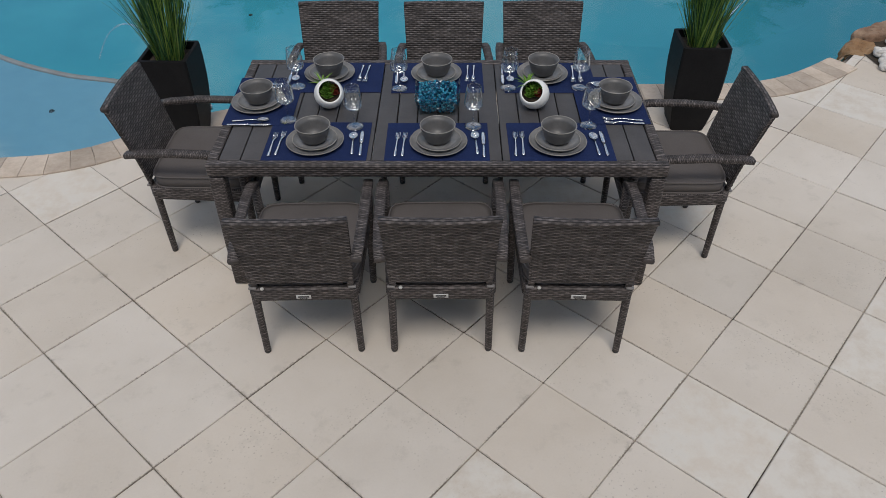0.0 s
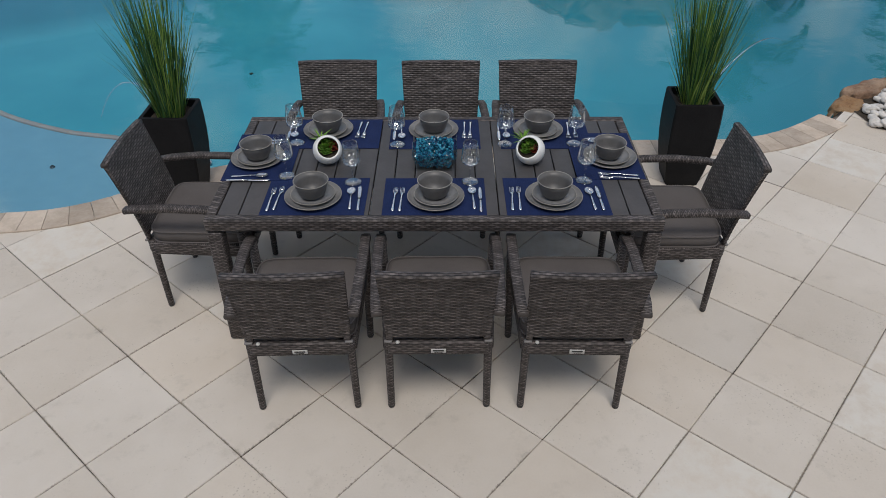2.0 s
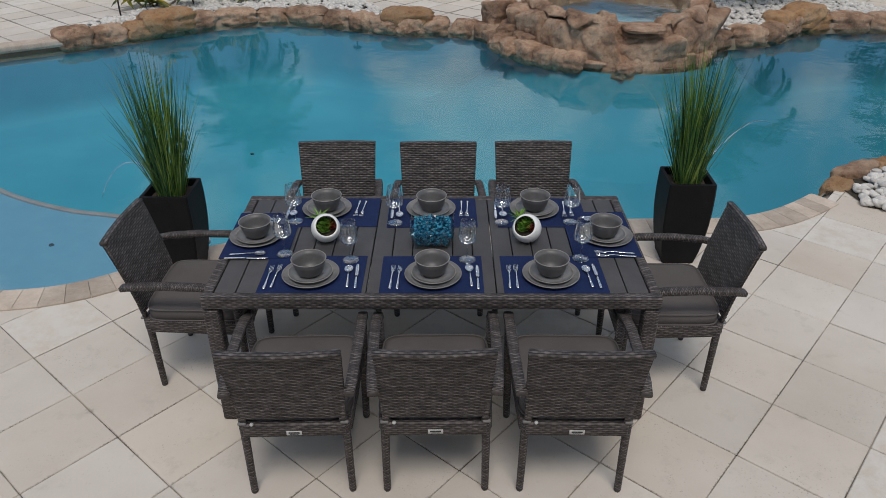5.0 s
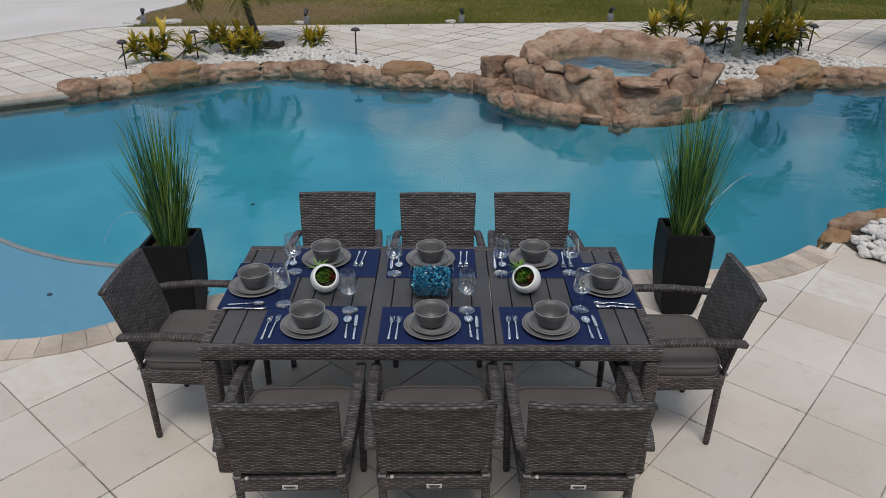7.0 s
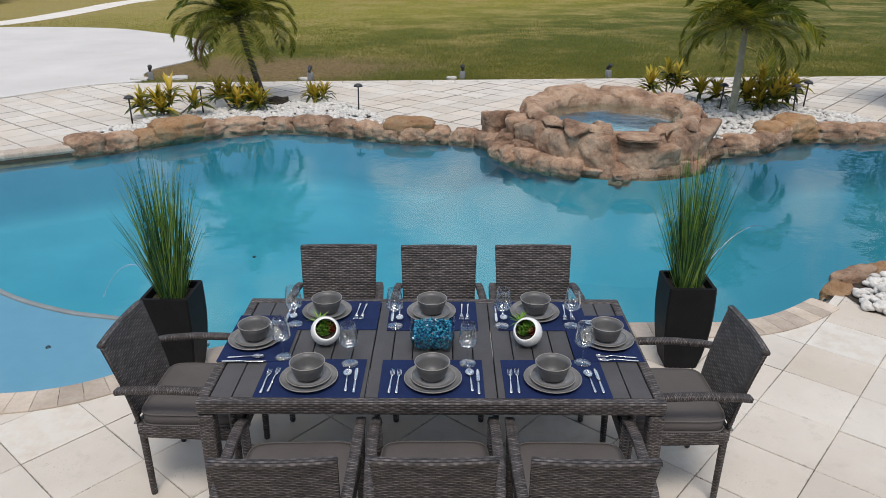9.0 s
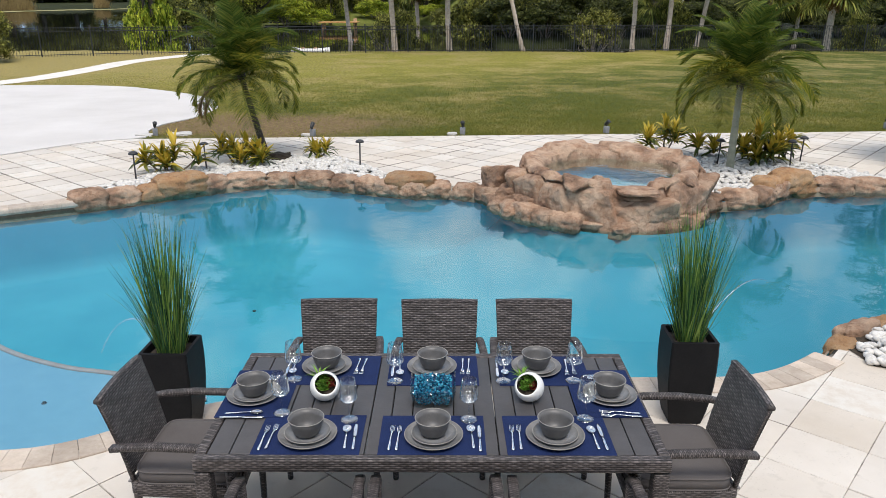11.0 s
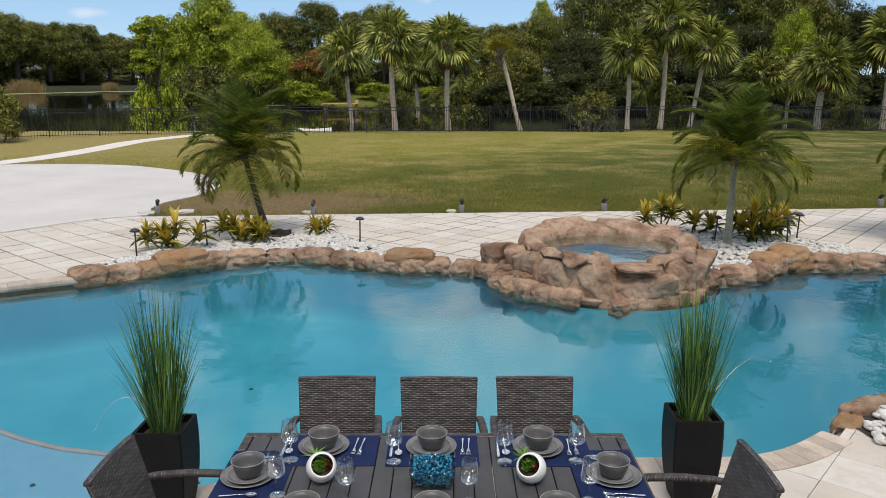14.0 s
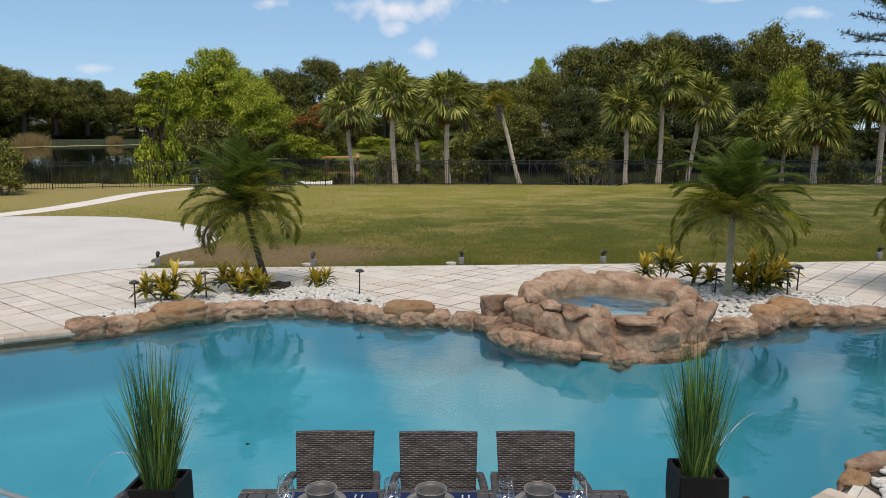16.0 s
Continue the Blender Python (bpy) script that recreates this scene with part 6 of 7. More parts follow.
def build_croton(x, y, size, count, seed, heads):
    bush = thing("croton_bush", "yellow-green croton bush with broad arching leaves in pebbles", "shrub", "croton bushes", m=pose(x, y, 0))
    rng = random.Random(seed)
    bm = bmesh.new()
    for hx, hy, hz in heads:
        tube(bm, [(hx * 0.3, hy * 0.3, -0.03), (hx * 0.8, hy * 0.8, hz * 0.6), (hx, hy, hz)], [0.018, 0.014, 0.01], 7)
    part("stem", bm, BARK, bush)
    for k in range(count):
        hx, hy, hz = heads[k % len(heads)]
        el = rng.uniform(0.12, 1.5)
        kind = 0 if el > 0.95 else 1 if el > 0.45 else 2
        s = size * rng.uniform(0.65, 1.1)
        m = Matrix.Translation((hx, hy, hz * rng.uniform(0.45, 1.0))) @ Matrix.Rotation(rng.uniform(0, 6.283), 4, "Z") @ Matrix.Rotation(-el, 4, "Y") @ Matrix.Rotation(rng.uniform(-0.6, 0.6), 4, "X") @ Matrix.Diagonal((s, s, s, 1))
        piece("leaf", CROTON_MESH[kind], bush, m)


build_croton(-4.42, 11.95, 0.86, 210, 1, [(0.14, 0.0, 0.44), (-0.10, 0.05, 0.30), (-0.36, 0.05, 0.24), (0.02, -0.08, 0.16), (0.52, -0.02, 0.30)])
build_croton(-3.32, 12.45, 0.84, 290, 2, [(-0.36, 0.1, 0.40), (-0.18, 0.12, 0.30), (0.06, 0.1, 0.34), (0.26, 0, 0.30), (0.0, -0.1, 0.20), (0.36, -0.1, 0.16)])
build_croton(-2.14, 13.15, 0.72, 110, 3, [(-0.08, 0.0, 0.22), (0.14, 0.05, 0.18), (0.02, -0.05, 0.12)])
build_croton(4.26, 13.75, 0.92, 150, 4, [(-0.3, 0.0, 0.26), (0.04, 0.1, 0.44), (0.2, 0.0, 0.36)])
build_croton(4.72, 13.2, 0.88, 110, 5, [(0.0, 0.0, 0.28), (0.25, -0.1, 0.2)])
build_croton(5.55, 12.55, 1.0, 300, 6, [(0.0, 0.1, 0.50), (0.30, 0.0, 0.42), (-0.28, 0.0, 0.34), (0.12, -0.2, 0.30), (-0.1, -0.15, 0.2)])
build_croton(6.0, 12.75, 0.9, 110, 7, [(0.0, 0.0, 0.32), (0.22, 0.1, 0.40)])


# ---- young date palms ----
def frond_mesh(seed, length, droop, material):
    """A feather frond that arches over, its fine leaflets hanging from both sides."""
    bm = bmesh.new()
    rng = random.Random(seed)
    n = 32
    p, e = Vector((0, 0, 0)), 0.0
    spine = []
    for i in range(n + 1):
        spine.append((p.copy(), e))
        p = p + Vector((math.cos(e), 0, math.sin(e))) * (length / n)
        e -= droop / n * (0.2 + 1.6 * i / n)
    tube(bm, [q for q, _ in spine[::3]], [0.009 * (1 - 0.08 * k) for k in range(len(spine[::3]))], 5)
    for i in range(3, n + 1):
        q, e = spine[i]
        t = i / n
        ll = length * (0.25 * math.sin(math.pi * (0.16 + 0.74 * t)) + 0.03)
        for s in (-1, 1):
            for extra in range(3):
                az = s * rng.uniform(0.90, 1.25) * (1 - 0.28 * t)
                lift = rng.uniform(0.05, 0.75) - 0.15 * t
                d = Vector((math.cos(az) * math.cos(e), math.sin(az), math.sin(e) * math.cos(az) + lift * 0.6)).normalized()
                side = d.cross(Vector((0, 0, 1))).normalized()
                b = q + Vector((math.cos(e), 0, math.sin(e))) * (extra * length / n * 0.33)
                l2 = ll * rng.uniform(0.75, 1.15)
                mid = b + d * (l2 * 0.5)
                tip = mid + d * (l2 * 0.46) + Vector((0, 0, -l2 * rng.uniform(0.06, 0.22)))
                w = 0.0068
                v = [bm.verts.new(b - side * w * 0.6), bm.verts.new(b + side * w * 0.6), bm.verts.new(mid + side * w), bm.verts.new(mid - side * w), bm.verts.new(tip)]
                bm.faces.new((v[0], v[1], v[2], v[3]))
                bm.faces.new((v[3], v[2], v[4]))
    me_ob = mesh_object("frond", bm, material, smooth=False)
    me = me_ob.data
    bpy.data.objects.remove(me_ob)
    return me


# young upright fronds are deep green, old hanging ones yellowing
FROND_TONES = (PALM_SHADE, PALM_SHADE, PALM_LEAF, PALM_LEAF)
FRONDS = [frond_mesh(60 + k, 1.0, (1.0, 1.4, 1.8, 2.0)[k], FROND_TONES[k]) for k in range(4)]
FRONDS_DARK = [frond_mesh(60 + k, 1.0, (1.0, 1.4, 1.8, 2.0)[k], PALM_SHADE if k < 2 else PALM_LEAF) for k in range(4)]
FROND_DRY = frond_mesh(70, 0.85, 1.6, DRY_LEAF)


def build_date_palm(foot, crown, radius, spread, count, seed, label, bark, dry, fronds):
    palm = thing("date_palm", label, "palm tree", "date palms", m=Matrix.Translation(foot))
    rng = random.Random(seed)
    top = Vector(crown) - Vector(foot)
    bm = bmesh.new()
    pts, rad = [], []
    n = 26
    for i in range(n + 1):
        t = i / n
        bend = Vector((top.x * (t ** 0.85), top.y * t, top.z * t - 0.05))
        pts.append(bend)
        rad.append(radius * (1.25 - 0.35 * t + (0.07 if i % 2 else -0.04) + (0.30 * max(0, 1 - t * 9))))
    tube(bm, pts, rad, 12)
    for v in bm.verts:
        v.co += Vector((noise.noise(v.co * 40), noise.noise(v.co * 40 + Vector((9, 0, 0))), 0)) * 0.006
    part("trunk", bm, bark, palm)
    bm = bmesh.new()
    for k in range(34):
        a = k * 2.4
        z = top.z - 0.18 + 0.24 * k / 34
        r = radius * 0.95
        tube(bm, [top + Vector((r * 0.5 * math.cos(a), r * 0.5 * math.sin(a), z - top.z)), top + Vector((r * 1.5 * math.cos(a), r * 1.5 * math.sin(a), z - top.z + 0.10))], [0.022, 0.008], 6)
    part("frond_base_sheath", bm, BARK_DARK, palm, "shaggy cut frond bases")
    for k in range(count):
        t = k / (count - 1)
        el = 1.45 - 1.55 * t ** 1.15 + rng.uniform(-0.14, 0.14)
        a = k * 2.39996 + rng.uniform(-0.2, 0.2)
        s = spread * rng.uniform(0.88, 1.08)
        me = fronds[min(3, int(t * 3 + rng.random()))]
        piece("frond", me, palm, Matrix.Translation(top + Vector((0, 0, 0.06 - 0.14 * t))) @ Matrix.Rotation(a, 4, "Z") @ Matrix.Rotation(-el, 4, "Y") @ Matrix.Rotation(rng.uniform(-0.4, 0.4), 4, "X") @ Matrix.Diagonal((s, s, s, 1)))
    for a, el in dry:
        piece("dry_frond", FROND_DRY, palm, Matrix.Translation(top + Vector((0, 0, -0.08))) @ Matrix.Rotation(a, 4, "Z") @ Matrix.Rotation(-el, 4, "Y") @ Matrix.Diagonal((spread, spread, spread, 1)))


build_date_palm((-3.01, 13.16, 0), (-3.40, 13.16, 1.50), 0.049, 1.24, 46, 1, "young leaning date palm with dark trunk and feathery green fronds", BARK_DARK, [(3.3, -0.15), (3.5, -0.3)], FRONDS)
build_date_palm((4.90, 12.12, 0), (4.92, 12.14, 1.48), 0.052, 1.28, 46, 2, "young upright date palm with grey trunk and feathery green fronds", PALE_BARK, [], FRONDS_DARK)
build_date_palm((8.72, 12.6, 0), (8.75, 12.6, 1.62), 0.052, 1.25, 42, 3, "young upright date palm with yellowing feathery fronds", PALE_BARK, [], FRONDS)
bm = bmesh.new()
bmesh.ops.create_icosphere(bm, subdivisions=4, radius=1.0)
for v in bm.verts:
    v.co = Vector((v.co.x * 0.30, v.co.y * 0.22, max(-0.02, v.co.z * 0.11))) * (1 + 0.35 * noise.noise(v.co * 3) + 0.15 * noise.noise(v.co * 9))
mulch = tagged(mesh_object("mulch_mound", bm, SOIL), "dark mulch mound at the foot of a palm", "mulch", kind="")
mulch.matrix_basis = pose(-2.86, 13.05, 0.02)


# ---- fence by the lake ----
def build_fence():
    line = even_curve(smooth_curve([(-30, 36.0), (-23.5, 40.2), (-18.4, 43.0), (-9, 45.1), (0, 46.2), (9, 46.8), (18, 47.0), (32, 46.3), (44, 45.5)], 10, closed=False), 2.45, closed=False)
    pick = bmesh.new()
    box(pick, (0, 0, 0.78), (0.020, 0.020, 1.50), 0.003, 1)
    me_ob = mesh_object("picket", pick, BLACK_METAL, smooth=False)
    pick_me = me_ob.data
    bpy.data.objects.remove(me_ob)
    for a, b in zip(line, line[1:]):
        ln = float(np.linalg.norm(b - a))
        fence = thing("fence_panel", "black metal picket fence panel at the lake bank", "fence", "fence panels", m=pose(a[0], a[1], -0.03, 0, 0, math.degrees(math.atan2(b[1] - a[1], b[0] - a[0]))))
        bm = bmesh.new()
        box(bm, (0, 0, 0.80), (0.065, 0.065, 1.66), 0.006, 1)
        box(bm, (0, 0, 1.645), (0.08, 0.08, 0.03), 0.008, 1)
        part("post", bm, BLACK_METAL, fence, smooth=False)
        for z in (0.13, 1.36, 1.54):
            bm = bmesh.new()
            box(bm, (ln / 2, 0, z), (ln, 0.028, 0.034), 0.004, 1)
            part("rail", bm, BLACK_METAL, fence, smooth=False)
        n = 17
        for k in range(1, n):
            piece("picket", pick_me, fence, Matrix.Translation((ln * k / n, 0, 0)))


build_fence()


def bearing_x(col, depth):
    """World x at a depth along a bearing from the patio: col runs from -1 (31 degrees to the west) to 1."""
    return depth * (0.601 * col + 0.0093)


def land(x, y):
    return ground_height(x, y)


# ---- fan palms ----
def fan_crown(seed, count, material, drop=1.0):
    """A round head of folded fan leaves on long stalks."""
    g = random.Random(seed)
    vs, fs = [], []
    for k in range(count):
        t = k / (count - 1)
        el = 1.4 - 2.0 * t * drop + g.uniform(-0.15, 0.15)
        az = k * 2.39996 + g.uniform(-0.2, 0.2)
        d = Vector((math.cos(az) * math.cos(el), math.sin(az) * math.cos(el), math.sin(el)))
        side = Vector((-math.sin(az), math.cos(az), 0))
        up = side.cross(d) * -1
        hub = d * g.uniform(0.36, 0.52)
        hub.z -= 0.05
        # stalk
        b = len(vs)
        vs += [side * 0.012, side * -0.012, hub - side * 0.008, hub + side * 0.008]
        fs.append((b, b + 1, b + 2, b + 3))
        roll = g.uniform(-1.1, 1.1)
        side, up = side * math.cos(roll) + up * math.sin(roll), up * math.cos(roll) - side * math.sin(roll)
        n, ln = 26, g.uniform(0.52, 0.72)
        for q in range(n):
            f = -1.75 + 3.5 * q / (n - 1) + g.uniform(-0.05, 0.05)
            dd = (d * math.cos(f) + side * math.sin(f)).normalized()
            l2 = ln * (1 - 0.18 * abs(f) / 1.75) * g.uniform(0.9, 1.08)
            w = 0.027
            sd = dd.cross(up).normalized()
            mid = hub + dd * l2 * 0.6 + up * 0.02 * (1 if q % 2 else -1)
            tip = hub + dd * l2 + Vector((0, 0, -0.09 - 0.11 * g.random()))
            b = len(vs)
            vs += [hub, mid - sd * w, mid + sd * w, tip]
            fs += [(b, b + 1, b + 2), (b + 1, b + 3, b + 2)]
    return data_mesh("crown", vs, fs, material)


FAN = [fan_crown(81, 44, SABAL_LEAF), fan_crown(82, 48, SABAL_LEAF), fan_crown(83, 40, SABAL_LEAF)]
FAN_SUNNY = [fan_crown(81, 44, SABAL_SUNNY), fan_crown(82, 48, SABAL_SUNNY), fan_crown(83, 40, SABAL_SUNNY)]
FAN_GOLD = fan_crown(84, 30, SABAL_GOLD, 0.6)
FAN_DEAD = fan_crown(85, 14, DRY_LEAF, 0.1)


def build_fan_palm(foot_x, foot_y, top_x, height, radius, thick, k, seed, gold=False):
    z0 = land(foot_x, foot_y)
    palm = thing("fan_palm", "tall cabbage palm with grey trunk and golden-green fan crown" if gold else "tall cabbage palm with grey trunk and round fan-leaf crown", "palm tree", "fan palms", m=pose(foot_x, foot_y, z0))
    rng = random.Random(seed)
    h = height - z0
    top = Vector((top_x - foot_x, 0, h))
    bm = bmesh.new()
    pts = [Vector((top.x * t + 0.05 * math.sin(t * 5 + seed), 0.06 * math.sin(t * 4 + seed), h * t - 0.1)) for t in np.linspace(0, 1, 22)]
    tube(bm, pts, [thick * 0.85 * (1.3 - 0.35 * min(1, i / 5) + (0.06 if i % 2 else -0.03)) for i in range(22)], 12)
    part("trunk", bm, PALM_BARK, palm)
    bm = bmesh.new()
    for q in range(26):
        a = q * 2.4
        zz = h - 1.0 + 1.0 * q / 26
        tube(bm, [top + Vector((thick * 0.6 * math.cos(a), thick * 0.6 * math.sin(a), zz - h)), top + Vector((thick * 2.0 * math.cos(a), thick * 2.0 * math.sin(a), zz - h + 0.3))], [0.06, 0.02], 5)
    part("boot_sheath", bm, BARK, palm)
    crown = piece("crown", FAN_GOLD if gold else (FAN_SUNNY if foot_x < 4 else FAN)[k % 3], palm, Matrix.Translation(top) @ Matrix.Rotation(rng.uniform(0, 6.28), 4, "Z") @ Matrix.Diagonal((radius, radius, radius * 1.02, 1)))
    if not gold:
        piece("dead_leaf_skirt", FAN_DEAD, palm, Matrix.Translation(top + Vector((0, 0, -0.25))) @ Matrix.Rotation(math.pi, 4, "X") @ Matrix.Rotation(rng.uniform(0, 6.28), 4, "Z") @ Matrix.Diagonal((radius * 0.6, radius * 0.6, radius * 0.8, 1)))


# foot bearing, depth, crown bearing, crown height, crown radius, trunk radius
FAN_PALMS = [(-0.201, 62, -0.213, 5.5, 2.5, 0.20, 0), (-0.108, 46.9, -0.113, 5.6, 2.1, 0.19, 0), (0.012, 47.2, 0.007, 5.3, 2.15, 0.19, 0), (0.175, 47.3, 0.125, 4.9, 1.25, 0.15, 1),
             (0.412, 48.0, 0.408, 4.9, 1.9, 0.17, 0), (0.485, 48.2, 0.490, 6.6, 2.3, 0.18, 0), (0.545, 49.0, 0.580, 5.4, 2.1, 0.17, 0), (0.835, 47.6, 0.842, 4.0, 2.2, 0.24, 0),
             (0.985, 46.9, 0.985, 5.6, 2.3, 0.20, 0), (0.70, 54, 0.70, 3.6, 2.2, 0.16, 0), (0.765, 55, 0.765, 3.4, 2.0, 0.16, 0), (-0.055, 66, -0.06, 4.6, 2.2, 0.2, 0), (0.46, 53, 0.455, 3.0, 1.8, 0.16, 0)]
for k, (a, dep, b, h, r, th_, gold) in enumerate(FAN_PALMS):
    build_fan_palm(bearing_x(a, dep), dep, bearing_x(b, dep), h, r, th_, k, k + 1, bool(gold))


# ---- broadleaf trees: trunk, limbs and a crown of many leaves ----
def leaf_crown(seed, material, leaves=9000, blobs=46, leaf=0.055, flat=0.8, ragged=0.08, lump=1.0):
    g = np.random.default_rng(seed)
    d = g.normal(size=(blobs, 3))
    d /= np.linalg.norm(d, axis=1)[:, None]
    d[:, 2] = np.where(d[:, 2] < -0.75, -d[:, 2], d[:, 2])
    rad = g.uniform(0.20, 0.80, blobs) ** 0.6
    cen = d * rad[:, None] * np.array([1, 1, flat])
    size = g.uniform(0.14, 0.27, blobs) * lump
    which = g.integers(0, blobs, leaves)
    n = g.normal(size=(leaves, 3))
    n /= np.linalg.norm(n, axis=1)[:, None]
    # coarser leaves fill the heart of each clump, finer ones its skin
    heart = g.random(leaves) < 0.34
    dist = np.where(heart, g.uniform(0.35, 0.86, leaves), g.uniform(0.86, 1.08, leaves))
    dist *= 1 + ragged * (g.random(leaves) < 0.1) * g.random(leaves)
    p = cen[which] + n * (size[which] * dist)[:, None] * np.array([1, 1, 0.8])
    n[:, 2] = np.where((n[:, 2] < -0.25) & (g.random(leaves) < 0.7), -n[:, 2], n[:, 2])
    p = cen[which] + n * (size[which] * dist)[:, None] * np.array([1, 1, 0.8])
    face = n + g.normal(size=(leaves, 3)) * 0.40 + np.array([0, -0.1, 0.2])
    face /= np.linalg.norm(face, axis=1)[:, None]
    t1 = np.cross(face, g.normal(size=(leaves, 3)))
    t1 /= np.linalg.norm(t1, axis=1)[:, None]
    t2 = np.cross(face, t1)
    s = (leaf * g.uniform(0.6, 1.25, leaves) * np.where(heart, 1.9, 1.0))[:, None]
    quad = np.stack([p - t1 * s, p - t2 * s * 0.55, p + t1 * s - face * s * 0.25, p + t2 * s * 0.55], 1).reshape(-1, 3)
    f = np.arange(leaves * 4).reshape(-1, 4)
    return data_mesh("crown", quad.tolist(), f.tolist(), material)


CROWNS = {
    "oak": [leaf_crown(101, OAK_LEAF, 34000, 160, 0.0175), leaf_crown(102, OAK_LEAF, 34000, 150, 0.0175, 0.9), leaf_crown(103, OAK_LEAF, 32000, 140, 0.0175, 0.7)],
    "lime": [leaf_crown(111, LIME_LEAF, 34000, 160, 0.0178), leaf_crown(112, LIME_LEAF, 32000, 150, 0.0180, 0.9)],
    "olive": [leaf_crown(121, OLIVE_LEAF, 34000, 150, 0.0175), leaf_crown(122, OLIVE_LEAF, 32000, 145, 0.0175, 0.85)],
    "broad": [leaf_crown(161, LIME_LEAF, 7000, 90, 0.046, 1.0, 0.3)],
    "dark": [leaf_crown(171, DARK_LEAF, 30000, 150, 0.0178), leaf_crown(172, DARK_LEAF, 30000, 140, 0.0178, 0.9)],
    "flame": [leaf_crown(131, FLAME_LEAF, 1100, 40, 0.035, 0.5)],
}
# shrubs are smaller: fewer leaves, larger for their size
THICKETS = {
    "oak": leaf_crown(104, OAK_LEAF, 9000, 90, 0.027), "lime": leaf_crown(113, LIME_LEAF, 9000, 90, 0.028), "olive": leaf_crown(123, OLIVE_LEAF, 9000, 90, 0.028),
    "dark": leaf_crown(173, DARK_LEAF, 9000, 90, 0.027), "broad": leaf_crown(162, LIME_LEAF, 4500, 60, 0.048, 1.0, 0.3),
}
NAMES = {"oak": ("broadleaf_tree", "dark green spreading broadleaf tree on the lake bank"), "lime": ("broadleaf_tree", "bright green leafy tree on the lake bank"),
         "olive": ("broadleaf_tree", "olive green dense broadleaf tree on the lake bank")}


NAMES["dark"] = ("broadleaf_tree", "dense broadleaf tree behind the fence, shade put into its leaf colour")
NAMES["broad"] = ("umbrella_tree", "umbrella tree with large glossy yellow-green leaves behind the fence")


def build_tree(kind, k, x, y, top, rx, rz, seed, bare=0.45):
    z0 = land(x, y)
    name, label = NAMES[kind]
    tree = thing(name, label, "tree", "bank trees", m=pose(x, y, z0))
    rng = random.Random(seed)
    cz = top - z0 - rz * 0.95
    bm = bmesh.new()
    thick = 0.05 * rx + 0.08
    tube(bm, [(0, 0, -0.3), (0.03 * rx, 0, cz * 0.45), (0.0, 0.05 * rx, max(0.5, cz))], [thick * 1.3, thick, thick * 0.7], 9)
    trunk = part("trunk", bm, BARK_DARK, tree)
    for q in range(6):
        a = q * 1.05 + rng.uniform(-0.3, 0.3)
        bm = bmesh.new()
        b = Vector((0, 0, max(0.3, cz * rng.uniform(0.45, 0.8))))
        e = Vector((rx * 0.6 * math.cos(a), rx * 0.6 * math.sin(a), cz + rz * rng.uniform(-0.2, 0.5)))
        tube(bm, [b, b.lerp(e, 0.5) + Vector((0, 0, -0.05 * rx)), e], [thick * 0.5, thick * 0.35, thick * 0.12], 6)
        part("limb", bm, BARK_DARK, tree)
    piece("crown", CROWNS[kind][k % len(CROWNS[kind])], tree, Matrix.Translation((0, 0, cz)) @ Matrix.Rotation(rng.uniform(0, 6.28), 4, "Z") @ Matrix.Diagonal((rx, rx, rz, 1)))
    return tree


def build_bush(kind, k, x, y, top, rx, seed, label="dense green shrub on the lake bank"):
    z0 = land(x, y)
    rz = max(0.5, (top - z0) * 0.62)
    bush = thing("bank_shrub", label, "shrub", "bank shrubs", m=pose(x, y, z0))
    rng = random.Random(seed)
    bm = bmesh.new()
    for q in range(5):
        a = q * 1.26
        tube(bm, [(0.1 * math.cos(a), 0.1 * math.sin(a), -0.2), (rx * 0.4 * math.cos(a), rx * 0.4 * math.sin(a), rz * 0.8)], [0.05, 0.02], 5)
    part("stem", bm, BARK, bush)
    piece("foliage", THICKETS[kind], bush, Matrix.Translation((0, 0, (top - z0) * 0.42)) @ Matrix.Rotation(rng.uniform(0, 6.28), 4, "Z") @ Matrix.Diagonal((rx, rx, rz, 1)))
    return bush


def tall(row, depth):
    """Height at a depth for a slope above eye level."""
    return 2.6 + row * depth


# kind, bearing, depth, slope to the top, half width as a share of depth, crown height share
TREES_WEST = [("oak", -1.10, 170, 0.112, 0.060, 1.0), ("olive", -1.0, 172, 0.110, 0.055, 1.0), ("olive", -0.93, 178, 0.100, 0.050, 1.0), ("olive", -0.86, 184, 0.090, 0.045, 1.0),
              ("oak", -0.79, 190, 0.084, 0.042, 1.0), ("olive", -0.73, 196, 0.074, 0.038, 1.0), ("olive", -0.68, 204, 0.068, 0.036, 1.0), ("olive", -0.62, 210, 0.068, 0.036, 1.0),
              ("oak", -0.96, 186, 0.07, 0.05, 1.0), ("oak", -0.82, 200, 0.06, 0.05, 1.0), ("lime", -0.58, 84, 0.096, 0.045, 1.2), ("lime", -0.50, 86, 0.124, 0.058, 1.1),
              ("lime", -0.43, 84, 0.100, 0.040, 1.2), ("lime", -0.40, 82, 0.072, 0.045, 0.9)]
